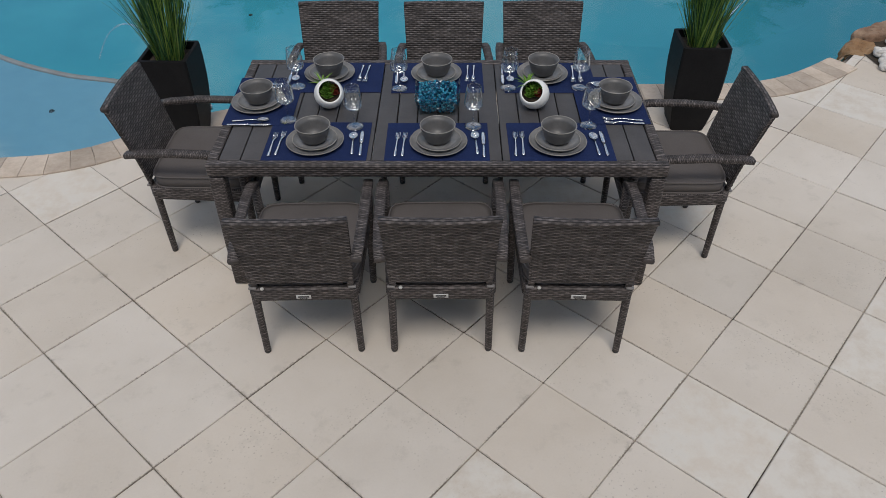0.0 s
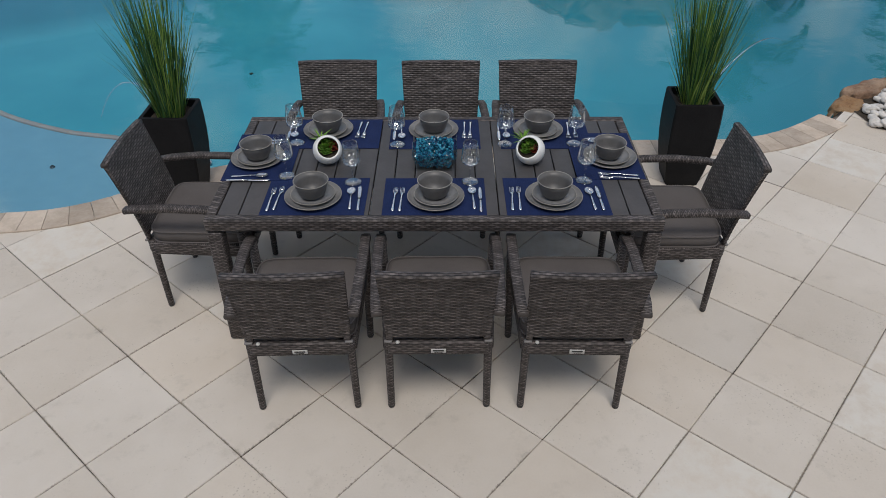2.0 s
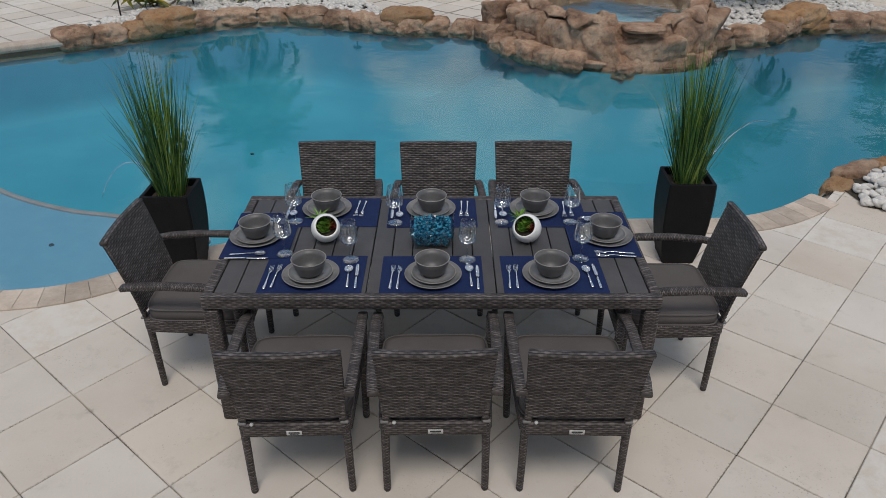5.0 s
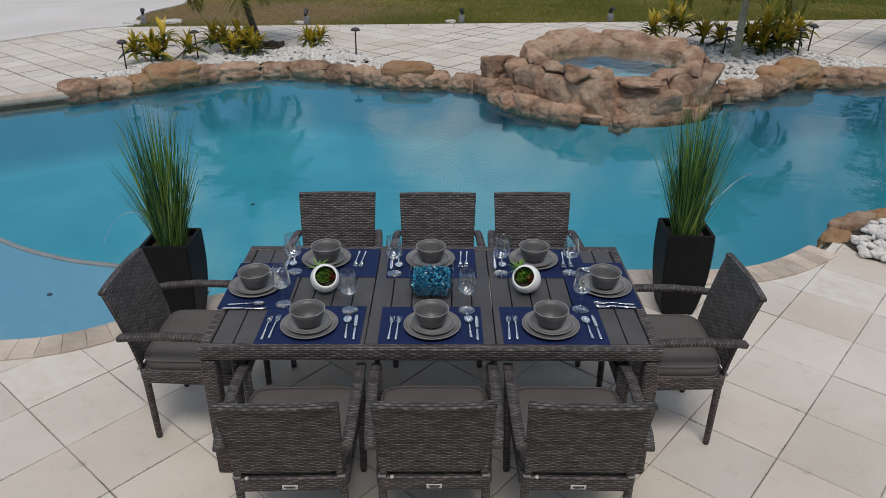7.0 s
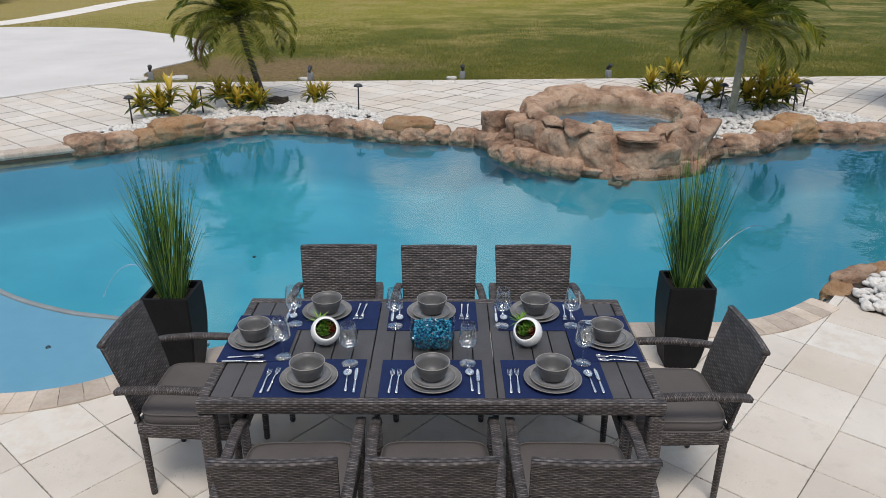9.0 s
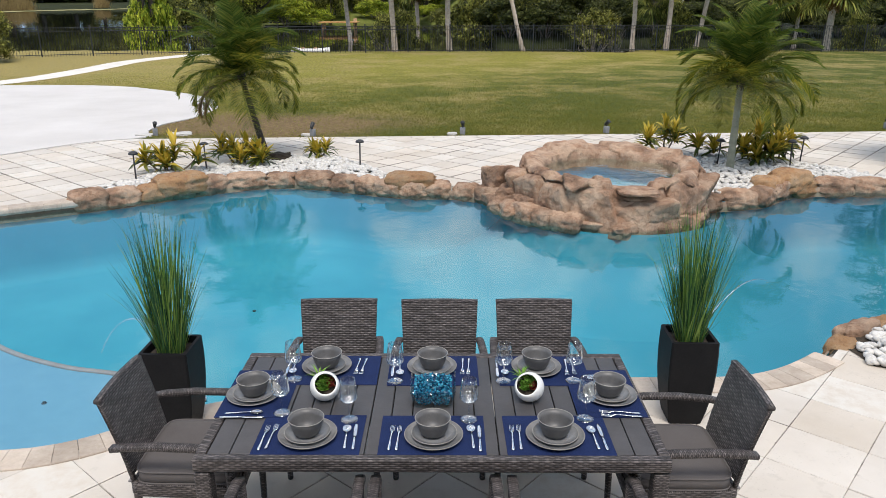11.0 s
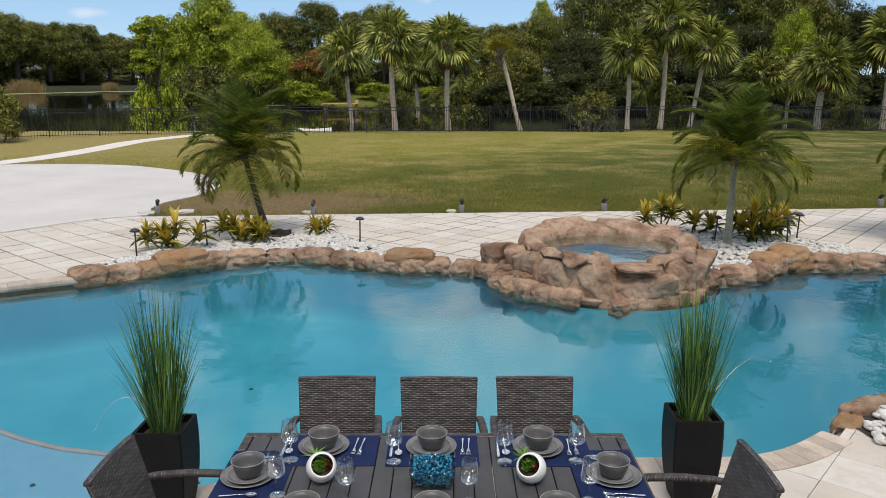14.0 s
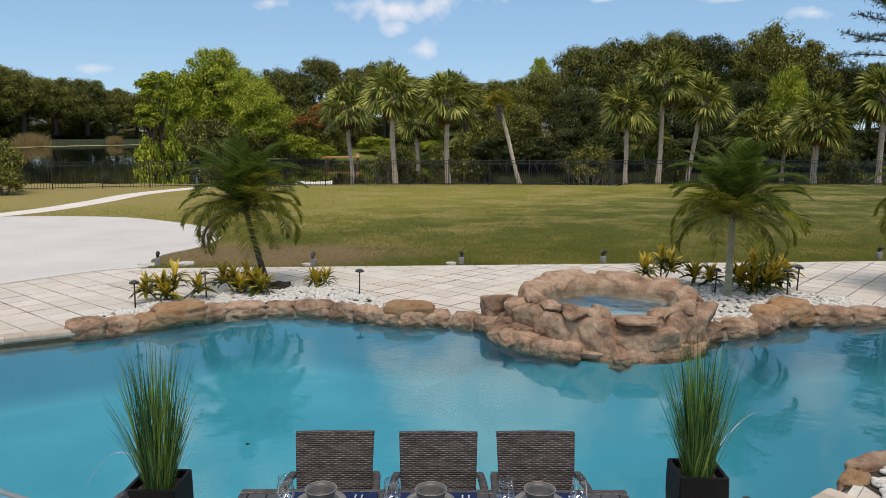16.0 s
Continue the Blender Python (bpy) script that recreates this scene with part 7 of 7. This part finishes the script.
TREES_MIDDLE = [("oak", -0.53, 88, 0.09, 0.05, 1.1), ("oak", -0.36, 118, 0.106, 0.045, 0.9), ("oak", -0.27, 116, 0.112, 0.045, 0.9), ("oak", -0.19, 114, 0.106, 0.040, 0.9),
                ("olive", -0.13, 112, 0.114, 0.040, 1.0), ("olive", -0.04, 108, 0.092, 0.045, 0.9), ("olive", 0.05, 100, 0.088, 0.045, 0.9), ("olive", 0.13, 66, 0.090, 0.045, 1.2),
                ("olive", 0.205, 68, 0.100, 0.045, 1.2), ("lime", 0.215, 80, 0.112, 0.022, 0.6), ("olive", 0.16, 60, 0.055, 0.05, 1.0), ("oak", 0.31, 74, 0.132, 0.052, 1.2),
                ("oak", 0.40, 76, 0.148, 0.055, 1.3), ("oak", 0.49, 77, 0.158, 0.055, 1.3)]
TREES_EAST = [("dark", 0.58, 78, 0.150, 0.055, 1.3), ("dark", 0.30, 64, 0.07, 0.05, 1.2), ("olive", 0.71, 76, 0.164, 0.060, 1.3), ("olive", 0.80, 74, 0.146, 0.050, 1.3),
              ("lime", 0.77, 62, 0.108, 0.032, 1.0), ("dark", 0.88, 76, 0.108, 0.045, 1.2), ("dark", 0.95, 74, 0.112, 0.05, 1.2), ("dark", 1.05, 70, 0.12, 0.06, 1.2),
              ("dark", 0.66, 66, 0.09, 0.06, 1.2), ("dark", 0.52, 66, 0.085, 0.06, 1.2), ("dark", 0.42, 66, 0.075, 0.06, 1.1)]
TREES = TREES_WEST + TREES_MIDDLE + TREES_EAST
for k, (kind, c, dep, row, half, hz) in enumerate(TREES):
    dep, row = dep * 1.3 if c < -0.6 and dep > 150 else dep, row + 0.006
    build_tree(kind, k, bearing_x(c, dep), dep, tall(row, dep), half * dep, max(half * dep * hz, 0.46 * (tall(row, dep) - land(bearing_x(c, dep), dep))), 200 + k)

BUSHES_WEST = [("broad", -0.655, 50.0, 0.012, 0.022), ("broad", -0.61, 51, 0.02, 0.028), ("oak", -0.60, 53, 0.03, 0.03), ("oak", -0.56, 56, 0.02, 0.05),
               ("oak", -0.46, 80, 0.03, 0.05), ("oak", -0.52, 78, 0.045, 0.05), ("lime", -0.34, 88, 0.018, 0.04), ("lime", -0.28, 89, 0.002, 0.03),
               ("oak", -0.30, 108, 0.04, 0.045), ("olive", -0.35, 98, 0.05, 0.05)]
BUSHES_MIDDLE = [("olive", -0.10, 116, 0.035, 0.035), ("olive", -0.2, 112, 0.05, 0.04), ("lime", -0.15, 106, 0.012, 0.028), ("olive", -0.06, 110, 0.06, 0.04),
                 ("olive", 0.02, 104, 0.05, 0.04), ("lime", -0.24, 105, 0.01, 0.028), ("lime", -0.02, 103, 0.006, 0.03), ("lime", -0.03, 114, 0.03, 0.035),
                 ("oak", 0.004, 85, 0.004, 0.026), ("dark", 0.05, 90, 0.018, 0.03), ("olive", -0.09, 51, 0.004, 0.03), ("olive", -0.13, 52, -0.002, 0.03)]
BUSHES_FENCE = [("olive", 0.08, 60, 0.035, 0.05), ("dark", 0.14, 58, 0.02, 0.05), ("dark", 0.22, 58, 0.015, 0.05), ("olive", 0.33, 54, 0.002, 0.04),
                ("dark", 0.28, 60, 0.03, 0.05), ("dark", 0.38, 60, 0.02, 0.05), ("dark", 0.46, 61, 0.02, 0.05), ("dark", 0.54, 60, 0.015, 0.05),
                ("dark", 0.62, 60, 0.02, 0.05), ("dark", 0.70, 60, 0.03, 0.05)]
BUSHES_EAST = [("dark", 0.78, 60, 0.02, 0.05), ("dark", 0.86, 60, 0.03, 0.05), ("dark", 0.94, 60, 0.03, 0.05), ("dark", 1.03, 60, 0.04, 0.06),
               ("olive", 0.50, 52, 0.012, 0.035), ("olive", 0.90, 51, 0.0, 0.03), ("lime", 0.61, 50.5, -0.002, 0.02), ("olive", -1.01, 38.5, 0.02, 0.045),
               ("olive", -0.985, 37.5, -0.03, 0.035), ("olive", -1.06, 39, 0.03, 0.05)]
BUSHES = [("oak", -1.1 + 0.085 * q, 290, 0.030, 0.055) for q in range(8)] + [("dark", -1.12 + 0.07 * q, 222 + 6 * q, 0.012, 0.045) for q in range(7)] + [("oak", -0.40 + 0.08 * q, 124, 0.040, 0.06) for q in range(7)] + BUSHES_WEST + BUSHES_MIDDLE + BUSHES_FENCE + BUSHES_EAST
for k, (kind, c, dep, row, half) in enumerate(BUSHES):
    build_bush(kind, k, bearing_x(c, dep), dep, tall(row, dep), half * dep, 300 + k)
for c, dep in ((-0.30, 93), (-0.245, 92)):
    ob = build_bush("olive", 1, bearing_x(c, dep), dep, tall(0.052 if c < -0.28 else 0.066, dep), 0.032 * dep, 350)
    piece("blossom", CROWNS["flame"][0], ob, Matrix.Translation((0, -1.5, 4.2 if c < -0.28 else 5.6)) @ Matrix.Diagonal((3.4, 3.0, 2.2, 1)))
    tagged(ob, "flame tree with orange blossom on the lake bank")


def build_reeds(c, dep, wide, high, seed):
    x = bearing_x(c, dep)
    stand = thing("reed_stand", "stand of dry tan reeds at the water", "reeds", "reed stands", m=pose(x, dep, land(x, dep)))
    g = np.random.default_rng(seed)
    n = 1500
    px, py = g.normal(0, wide * 0.4, n), g.normal(0, 1.2, n)
    h = high * g.uniform(0.35, 1.0, n) * (1 - 0.25 * np.minimum(1, np.abs(px / wide)) ** 2)
    lean = g.normal(0, 0.42, n) * h
    w = g.uniform(0.03, 0.07, n)
    v = np.stack([np.stack([px - w, py, np.full(n, -0.3)], 1), np.stack([px + w, py, np.full(n, -0.3)], 1), np.stack([px + lean, py, h], 1)], 1).reshape(-1, 3)
    ob = new("reed_blade", data_mesh("reed_blade", v.tolist(), np.arange(3 * n).reshape(-1, 3).tolist(), REED_DRY))
    ob.parent = stand
    tagged(ob, kind="stuff")


build_reeds(-0.915, 181, 4.2, 3.4, 360)
build_reeds(-0.73, 206, 1.2, 2.3, 361)


def build_algae():
    """Pale floating weed along the far shore, narrowing as the shore runs away."""
    bm = bmesh.new()
    n = 48
    rows = []
    for k in range(n + 1):
        q = -0.68 + 0.30 * k / n
        y = west_shore(q) - 1.5
        half = 8.0 + 5.0 * noise.noise(Vector((k * 0.35, 2.0, 0.0)))
        rows.append([bm.verts.new((q * d, d, LAKE_Z + RISE * (d - 46) + 0.06)) for d in (y - half, y + 4)])
    for a, b in zip(rows, rows[1:]):
        bm.faces.new((a[0], b[0], b[1], a[1]))
    tagged(mesh_object("algae_mat", bm, ALGAE, smooth=False), "pale yellow-green weed along the far lake shore", "pond weed", kind="structure")


build_algae()
build_tree("broad", 0, bearing_x(-0.628, 50.5), 50.5, tall(0.095, 50.5), 1.45, 1.35, 371)
build_tree("broad", 0, bearing_x(-0.648, 50.2), 50.2, tall(0.055, 50.2), 1.2, 1.15, 372)


def build_pine(c, dep, height, seed):
    x = bearing_x(c, dep)
    pine = thing("pine_tree", "tall dark open-crowned pine behind the fence", "tree", "bank trees", m=pose(x, dep, land(x, dep)))
    rng = random.Random(seed)
    bm = bmesh.new()
    tube(bm, [(0, 0, -0.3), (0.1, 0, height * 0.5), (0, 0.1, height)], [0.32, 0.22, 0.05], 9)
    part("trunk", bm, BARK_DARK, pine)
    vs, fs = [], []
    for k in range(26):
        a = k * 2.4 + rng.uniform(-0.3, 0.3)
        z = height * (0.52 + 0.46 * k / 26)
        reach = 4.6 * (1.08 - 0.75 * k / 26) * rng.uniform(0.8, 1.1)
        tip = Vector((reach * math.cos(a), reach * math.sin(a), z + rng.uniform(-0.5, 0.9)))
        mid = Vector((tip.x * 0.5, tip.y * 0.5, z + 0.15))
        bm = bmesh.new()
        tube(bm, [(0, 0, z - 0.2), mid, tip], [0.07, 0.045, 0.015], 5)
        part("limb", bm, BARK_DARK, pine)
        for q in range(80):
            t = rng.uniform(0.3, 1.02)
            p = (mid.lerp(tip, (t - 0.5) * 2) if t > 0.5 else Vector((0, 0, z - 0.2)).lerp(mid, t * 2)) + Vector((rng.gauss(0, 0.32), rng.gauss(0, 0.32), rng.gauss(0, 0.12)))
            for w in range(7):
                d = Vector((rng.gauss(0, 1), rng.gauss(0, 1), rng.gauss(0.35, 0.6))).normalized()
                side = d.cross(Vector((0.3, 0.2, 1))).normalized() * 0.020
                b = len(vs)
                vs += [p - side, p + side, p + d * rng.uniform(0.25, 0.45)]
                fs.append((b, b + 1, b + 2))
    ob = new("needle_spray", data_mesh("needle_spray", vs, fs, DARK_LEAF))
    ob.parent = pine
    tagged(ob, kind="stuff")


build_pine(1.015, 58, 17.0, 91)


# ---- far dock and a pale house behind the trees ----
def build_dock():
    x, y = bearing_x(-0.225, 84), 84.0
    dock = thing("dock", "small orange-stained wooden dock on the far bank", "dock", m=pose(x, y, LAKE_Z + RISE * 38 + 0.45))
    for k in range(9):
        bm = bmesh.new()
        box(bm, (-1.8 + k * 0.45, 0, 0.35), (0.42, 3.4, 0.10), 0.01, 1)
        part("board", bm, DOCK_WOOD, dock, smooth=False)
    for sx in (-1.7, 1.7):
        for sy in (-0.9, 0.9):
            bm = bmesh.new()
            tube(bm, [(sx, sy, -1.6), (sx, sy, 0.75 if sx > 0 else 0.4)], 0.09, 8)
            part("pile", bm, WOOD, dock)


build_dock()


def build_boat():
    boat = thing("rowing_boat", "small white boat moored behind the fence", "boat", m=pose(bearing_x(-0.29, 50.5), 50.5, LAKE_Z + RISE * 4.5, 0, 0, 4))
    bm = bmesh.new()
    rings = []
    for t in np.linspace(-1, 1, 15):
        w = 0.55 * (1 - max(0, t) ** 3) * (1 - 0.25 * max(0, -t))
        d = 0.34 + 0.12 * t * t
        rings.append([(t * 1.25, w * math.cos(a), d * (0.5 + 0.5 * math.sin(a)) - 0.08 if math.sin(a) < 0 else d - 0.10 - 0.10 * math.sin(a)) for a in (2 * math.pi * k / 14 for k in range(14))])
    ring_loft(bm, rings)
    part("hull", bm, PALE_WALL, boat)
    for x in (-0.5, 0.3):
        bm = bmesh.new()
        box(bm, (x, 0, 0.3), (0.2, 0.9, 0.03), 0.005, 1)
        part("thwart", bm, WOOD, boat, smooth=False)


build_boat()


def build_bare_shrub(x, y, seed, size):
    shrub = thing("bare_shrub", "pale leafless branching shrub at the water's edge", "shrub", "bare shrubs", m=pose(x, y, land(x, y)))
    rng = random.Random(seed)
    for k in range(16):
        bm = bmesh.new()
        a, e = rng.uniform(0, 6.28), rng.uniform(0.4, 1.3)
        p = Vector((rng.uniform(-0.3, 0.3), rng.uniform(-0.2, 0.2), -0.1))
        pts = [p.copy()]
        for q in range(6):
            p = p + Vector((math.cos(a) * math.cos(e), math.sin(a) * math.cos(e), math.sin(e))) * size * 0.2
            a += rng.uniform(-0.5, 0.5)
            e += rng.uniform(-0.35, 0.2)
            pts.append(p.copy())
        tube(bm, pts, [0.035, 0.03, 0.026, 0.02, 0.016, 0.012, 0.006], 5)
        part("branch", bm, BARK, shrub)


build_bare_shrub(bearing_x(0.33, 49.3), 49.3, 5, 2.4)
build_bare_shrub(bearing_x(0.365, 49.5), 49.5, 6, 2.0)
build_bare_shrub(bearing_x(-0.125, 49.2), 49.2, 7, 2.2)


def build_house(c, dep, w, h):
    x = bearing_x(c, dep)
    house = thing("house", "pale single-storey house glimpsed behind the trees", "house", "far houses", m=pose(x, dep, land(x, dep)))
    bm = bmesh.new()
    box(bm, (0, 0, h / 2), (w, 6, h), 0.02, 1)
    part("wall", bm, PALE_WALL, house, smooth=False)
    bm = bmesh.new()
    vs = [bm.verts.new(p) for p in ((-w / 2 - 0.4, -3.4, h), (w / 2 + 0.4, -3.4, h), (w / 2 + 0.4, 3.4, h), (-w / 2 - 0.4, 3.4, h), (-w / 2 + 2, 0, h + 1.3), (w / 2 - 2, 0, h + 1.3))]
    for f in ((0, 1, 5, 4), (1, 2, 5), (2, 3, 4, 5), (3, 0, 4), (3, 2, 1, 0)):
        bm.faces.new([vs[i] for i in f])
    part("roof", bm, ROOF, house, smooth=False)
    for k in (-0.25, 0.2):
        bm = bmesh.new()
        box(bm, (w * k, -3.0, h * 0.55), (1.3, 0.08, 1.2), 0.01, 1)
        part("window", bm, BLACK_METAL, house, smooth=False)


build_house(0.30, 92, 12, 3.0)
build_house(0.56, 90, 10, 3.0)


# ---- grass along the patio and across the lawn ----
def build_grass():
    g = np.random.default_rng(9)
    n = 230000
    y = 15.5 + g.exponential(4.0, n)
    y = np.where(y > 30, 16 + 10 * g.random(n), y)
    x = g.uniform(-0.70, 0.72, n) * (y + 1.0)
    keep = y > far_edge_np(x) + 0.03
    pts = np.stack([x, y], 1)[keep]
    sand = even_curve(smooth_curve(SAND_PLAN, 8), 0.3)
    pts = pts[~inside(sand, pts)]
    # bare earth beside the sand court
    bare = np.hypot((pts[:, 0] + 4.0) * 0.22, (pts[:, 1] - 17.2) * 0.40)
    pts = pts[(bare > 1.0) | (g.random(len(pts)) < bare ** 3 * 0.8 + 0.06)]
    path = np.vstack([PATH_MID - path_n, (PATH_MID + path_n)[::-1]])
    pts = pts[~inside(path, pts)]
    n = len(pts)
    az = g.uniform(0, 6.28, n)
    h = g.uniform(0.02, 0.045, n)
    w = 0.005 + 0.0005 * (pts[:, 1] - 15)
    lean = g.normal(0, 0.025, (n, 2))
    dx, dy = np.cos(az) * w, np.sin(az) * w
    z = np.full(n, -0.010)
    a = np.stack([pts[:, 0] - dx, pts[:, 1] - dy, z], 1)
    b = np.stack([pts[:, 0] + dx, pts[:, 1] + dy, z], 1)
    c = np.stack([pts[:, 0] + lean[:, 0], pts[:, 1] + lean[:, 1], z + h], 1)
    v = np.stack([a, b, c], 1).reshape(-1, 3)
    ob = new("grass", data_mesh("grass", v.tolist(), np.arange(3 * n).reshape(-1, 3).tolist(), GRASS))
    tagged(ob, "short mown lawn grass with dry blades", "grass", kind="stuff")


def far_edge_np(x):
    return 15.62 + 0.055 * x


build_grass()


# ---- pavers and coping, last ----
build_coping()


def tile_point(i, j):
    u, v = i * TILE + TILE_OFF[0], j * TILE + TILE_OFF[1]
    c, s = math.cos(TILE_TURN), math.sin(TILE_TURN)
    return np.array([c * u - s * v, s * u + c * v])


def slab_mesh(name, half, material, top=0.0, depth=0.045):
    bm = bmesh.new()
    box(bm, (0, 0, top - depth / 2), (half[0] * 2, half[1] * 2, depth), 0.004, 1)
    ob = mesh_object(name, bm, material, smooth=False)
    me = ob.data
    bpy.data.objects.remove(ob)
    return me


def build_pavement():
    near = thing("patio", "cream square concrete pavers laid diagonally on the near patio", "pavement", kind="structure")
    far = thing("patio_far", "cream square concrete pavers laid diagonally beyond the pool", "pavement", kind="structure")
    far.name = "patio"
    rng = random.Random(11)
    gap = 0.0016
    wide = 0.0095  # joints beyond the pool are wider
    me = slab_mesh("paver", (TILE / 2 - gap, TILE / 2 - gap), PAVER)
    me_far = slab_mesh("paver", (TILE / 2 - wide, TILE / 2 - wide), PAVER)
    keep_out = offset_curve(POOL, 0.10)
    count = {near: 0, far: 0}
    joined = {near: ([], []), far: ([], [])}
    turn = Matrix.Rotation(TILE_TURN, 4, "Z")
    spots = [(i, j) for i in range(-40, 60) for j in range(-40, 60)]
    spots.sort(key=lambda q: float(np.hypot(*(tile_point(q[0] + 0.5, q[1] + 0.5) - np.array([0.0, 9.0])))))
    for i, j in spots:
        c = tile_point(i + 0.5, j + 0.5)
        x, y = c
        if np.hypot(x - SPA_C.x, y - SPA_C.y) < 1.35 or (y < 9.9 and abs(x - SPA_C.x) < 1.8 and y > 7.5):
            continue
        if not (-9.8 < x < 11.8 and -2.3 < y < far_edge(x) + 0.1):
            continue
        corners = np.array([tile_point(i + a, j + b) for a, b in ((0, 0), (1, 0), (1, 1), (0, 1))])
        if (corners[:, 1] > far_edge(x) - 0.24).all():
            continue
        samples = np.vstack([corners, c[None], (corners + np.roll(corners, 1, 0)) / 2])
        wet = inside(keep_out, samples)
        if wet.all():
            continue
        parent = near if y < 7.5 else far
        cut = wet.any() or (corners[:, 1] > far_edge(x) - 0.24).any() or corners[:, 1].min() < -2.0 or corners[:, 0].min() < -9.5 or corners[:, 0].max() > 11.5
        m = Matrix.Translation((x, y, rng.uniform(-0.0015, 0.0015))) @ turn @ Matrix.Rotation(rng.choice((0, 1, 2, 3)) * math.pi / 2, 4, "Z") @ Matrix.Rotation(radians(rng.uniform(-0.12, 0.12)), 4, "X") @ Matrix.Diagonal((rng.uniform(0.994, 1.004), rng.uniform(0.994, 1.004), 1, 1))
        if not cut:
            joined_v, joined_f = joined[parent]
            if count[parent] < 300:
                piece("paver", me if parent is near else me_far, parent, m)
                count[parent] += 1
            else:
                k = len(joined_v)
                h = TILE / 2 - (gap if parent is near else wide)
                for z in (-0.04, 0.0):
                    for a, b in ((-h, -h), (h, -h), (h, h), (-h, h)):
                        joined_v.append(m @ Vector((a, b, z)))
                joined_f += [(k + 4, k + 5, k + 6, k + 7)] + [(k + a, k + (a + 1) % 4, k + 4 + (a + 1) % 4, k + 4 + a) for a in range(4)]
            continue
        # a paver cut to the coping's curve
        n = 14
        h = TILE / 2 - (gap if parent is near else wide)
        g = np.linspace(-h, h, n + 1)
        bm = bmesh.new()
        grid = {}
        mid = (g[:-1] + g[1:]) / 2
        cc, ss = math.cos(TILE_TURN), math.sin(TILE_TURN)
        pts = np.array([(x + cc * a - ss * b, y + ss * a + cc * b) for a in mid for b in mid])
        ok = ~inside(keep_out, pts) & (pts[:, 1] < far_edge(x) - 0.235) & (pts[:, 1] > -2.0) & (pts[:, 0] > -9.5) & (pts[:, 0] < 11.5)
        if ok.sum() < 4:
            bm.free()
            continue
        for q in np.nonzero(ok)[0]:
            a, b = divmod(int(q), n)
            vs = []
            for aa, bb in ((a, b), (a + 1, b), (a + 1, b + 1), (a, b + 1)):
                if (aa, bb) not in grid:
                    grid[(aa, bb)] = bm.verts.new((g[aa], g[bb], 0))
                vs.append(grid[(aa, bb)])
            bm.faces.new(vs)
        ex = bmesh.ops.extrude_face_region(bm, geom=list(bm.faces))
        for v in ex["geom"]:
            if isinstance(v, bmesh.types.BMVert):
                v.co.z -= 0.045
        bmesh.ops.recalc_face_normals(bm, faces=bm.faces)
        ob = part("paver", bm, PAVER, parent, smooth=False)
        ob.matrix_basis = Matrix.Translation((x, y, 0)) @ turn
    for parent, (joined_v, joined_f) in joined.items():
        ob = new("outer_paving", data_mesh("outer_paving", joined_v, joined_f, PAVER_JOINED))
        ob.parent = parent
        tagged(ob, kind="stuff")
    # border course along the lawn
    edge = slab_mesh("border_paver", (0.2265, 0.113), PAVER)
    for k in range(43):
        x = -8.2 + k * 0.464
        piece("border_paver", edge, far, Matrix.Translation((x, far_edge(x) - 0.117, rng.uniform(-0.001, 0.001))) @ Matrix.Rotation(math.atan(0.055), 4, "Z"))


build_pavement()
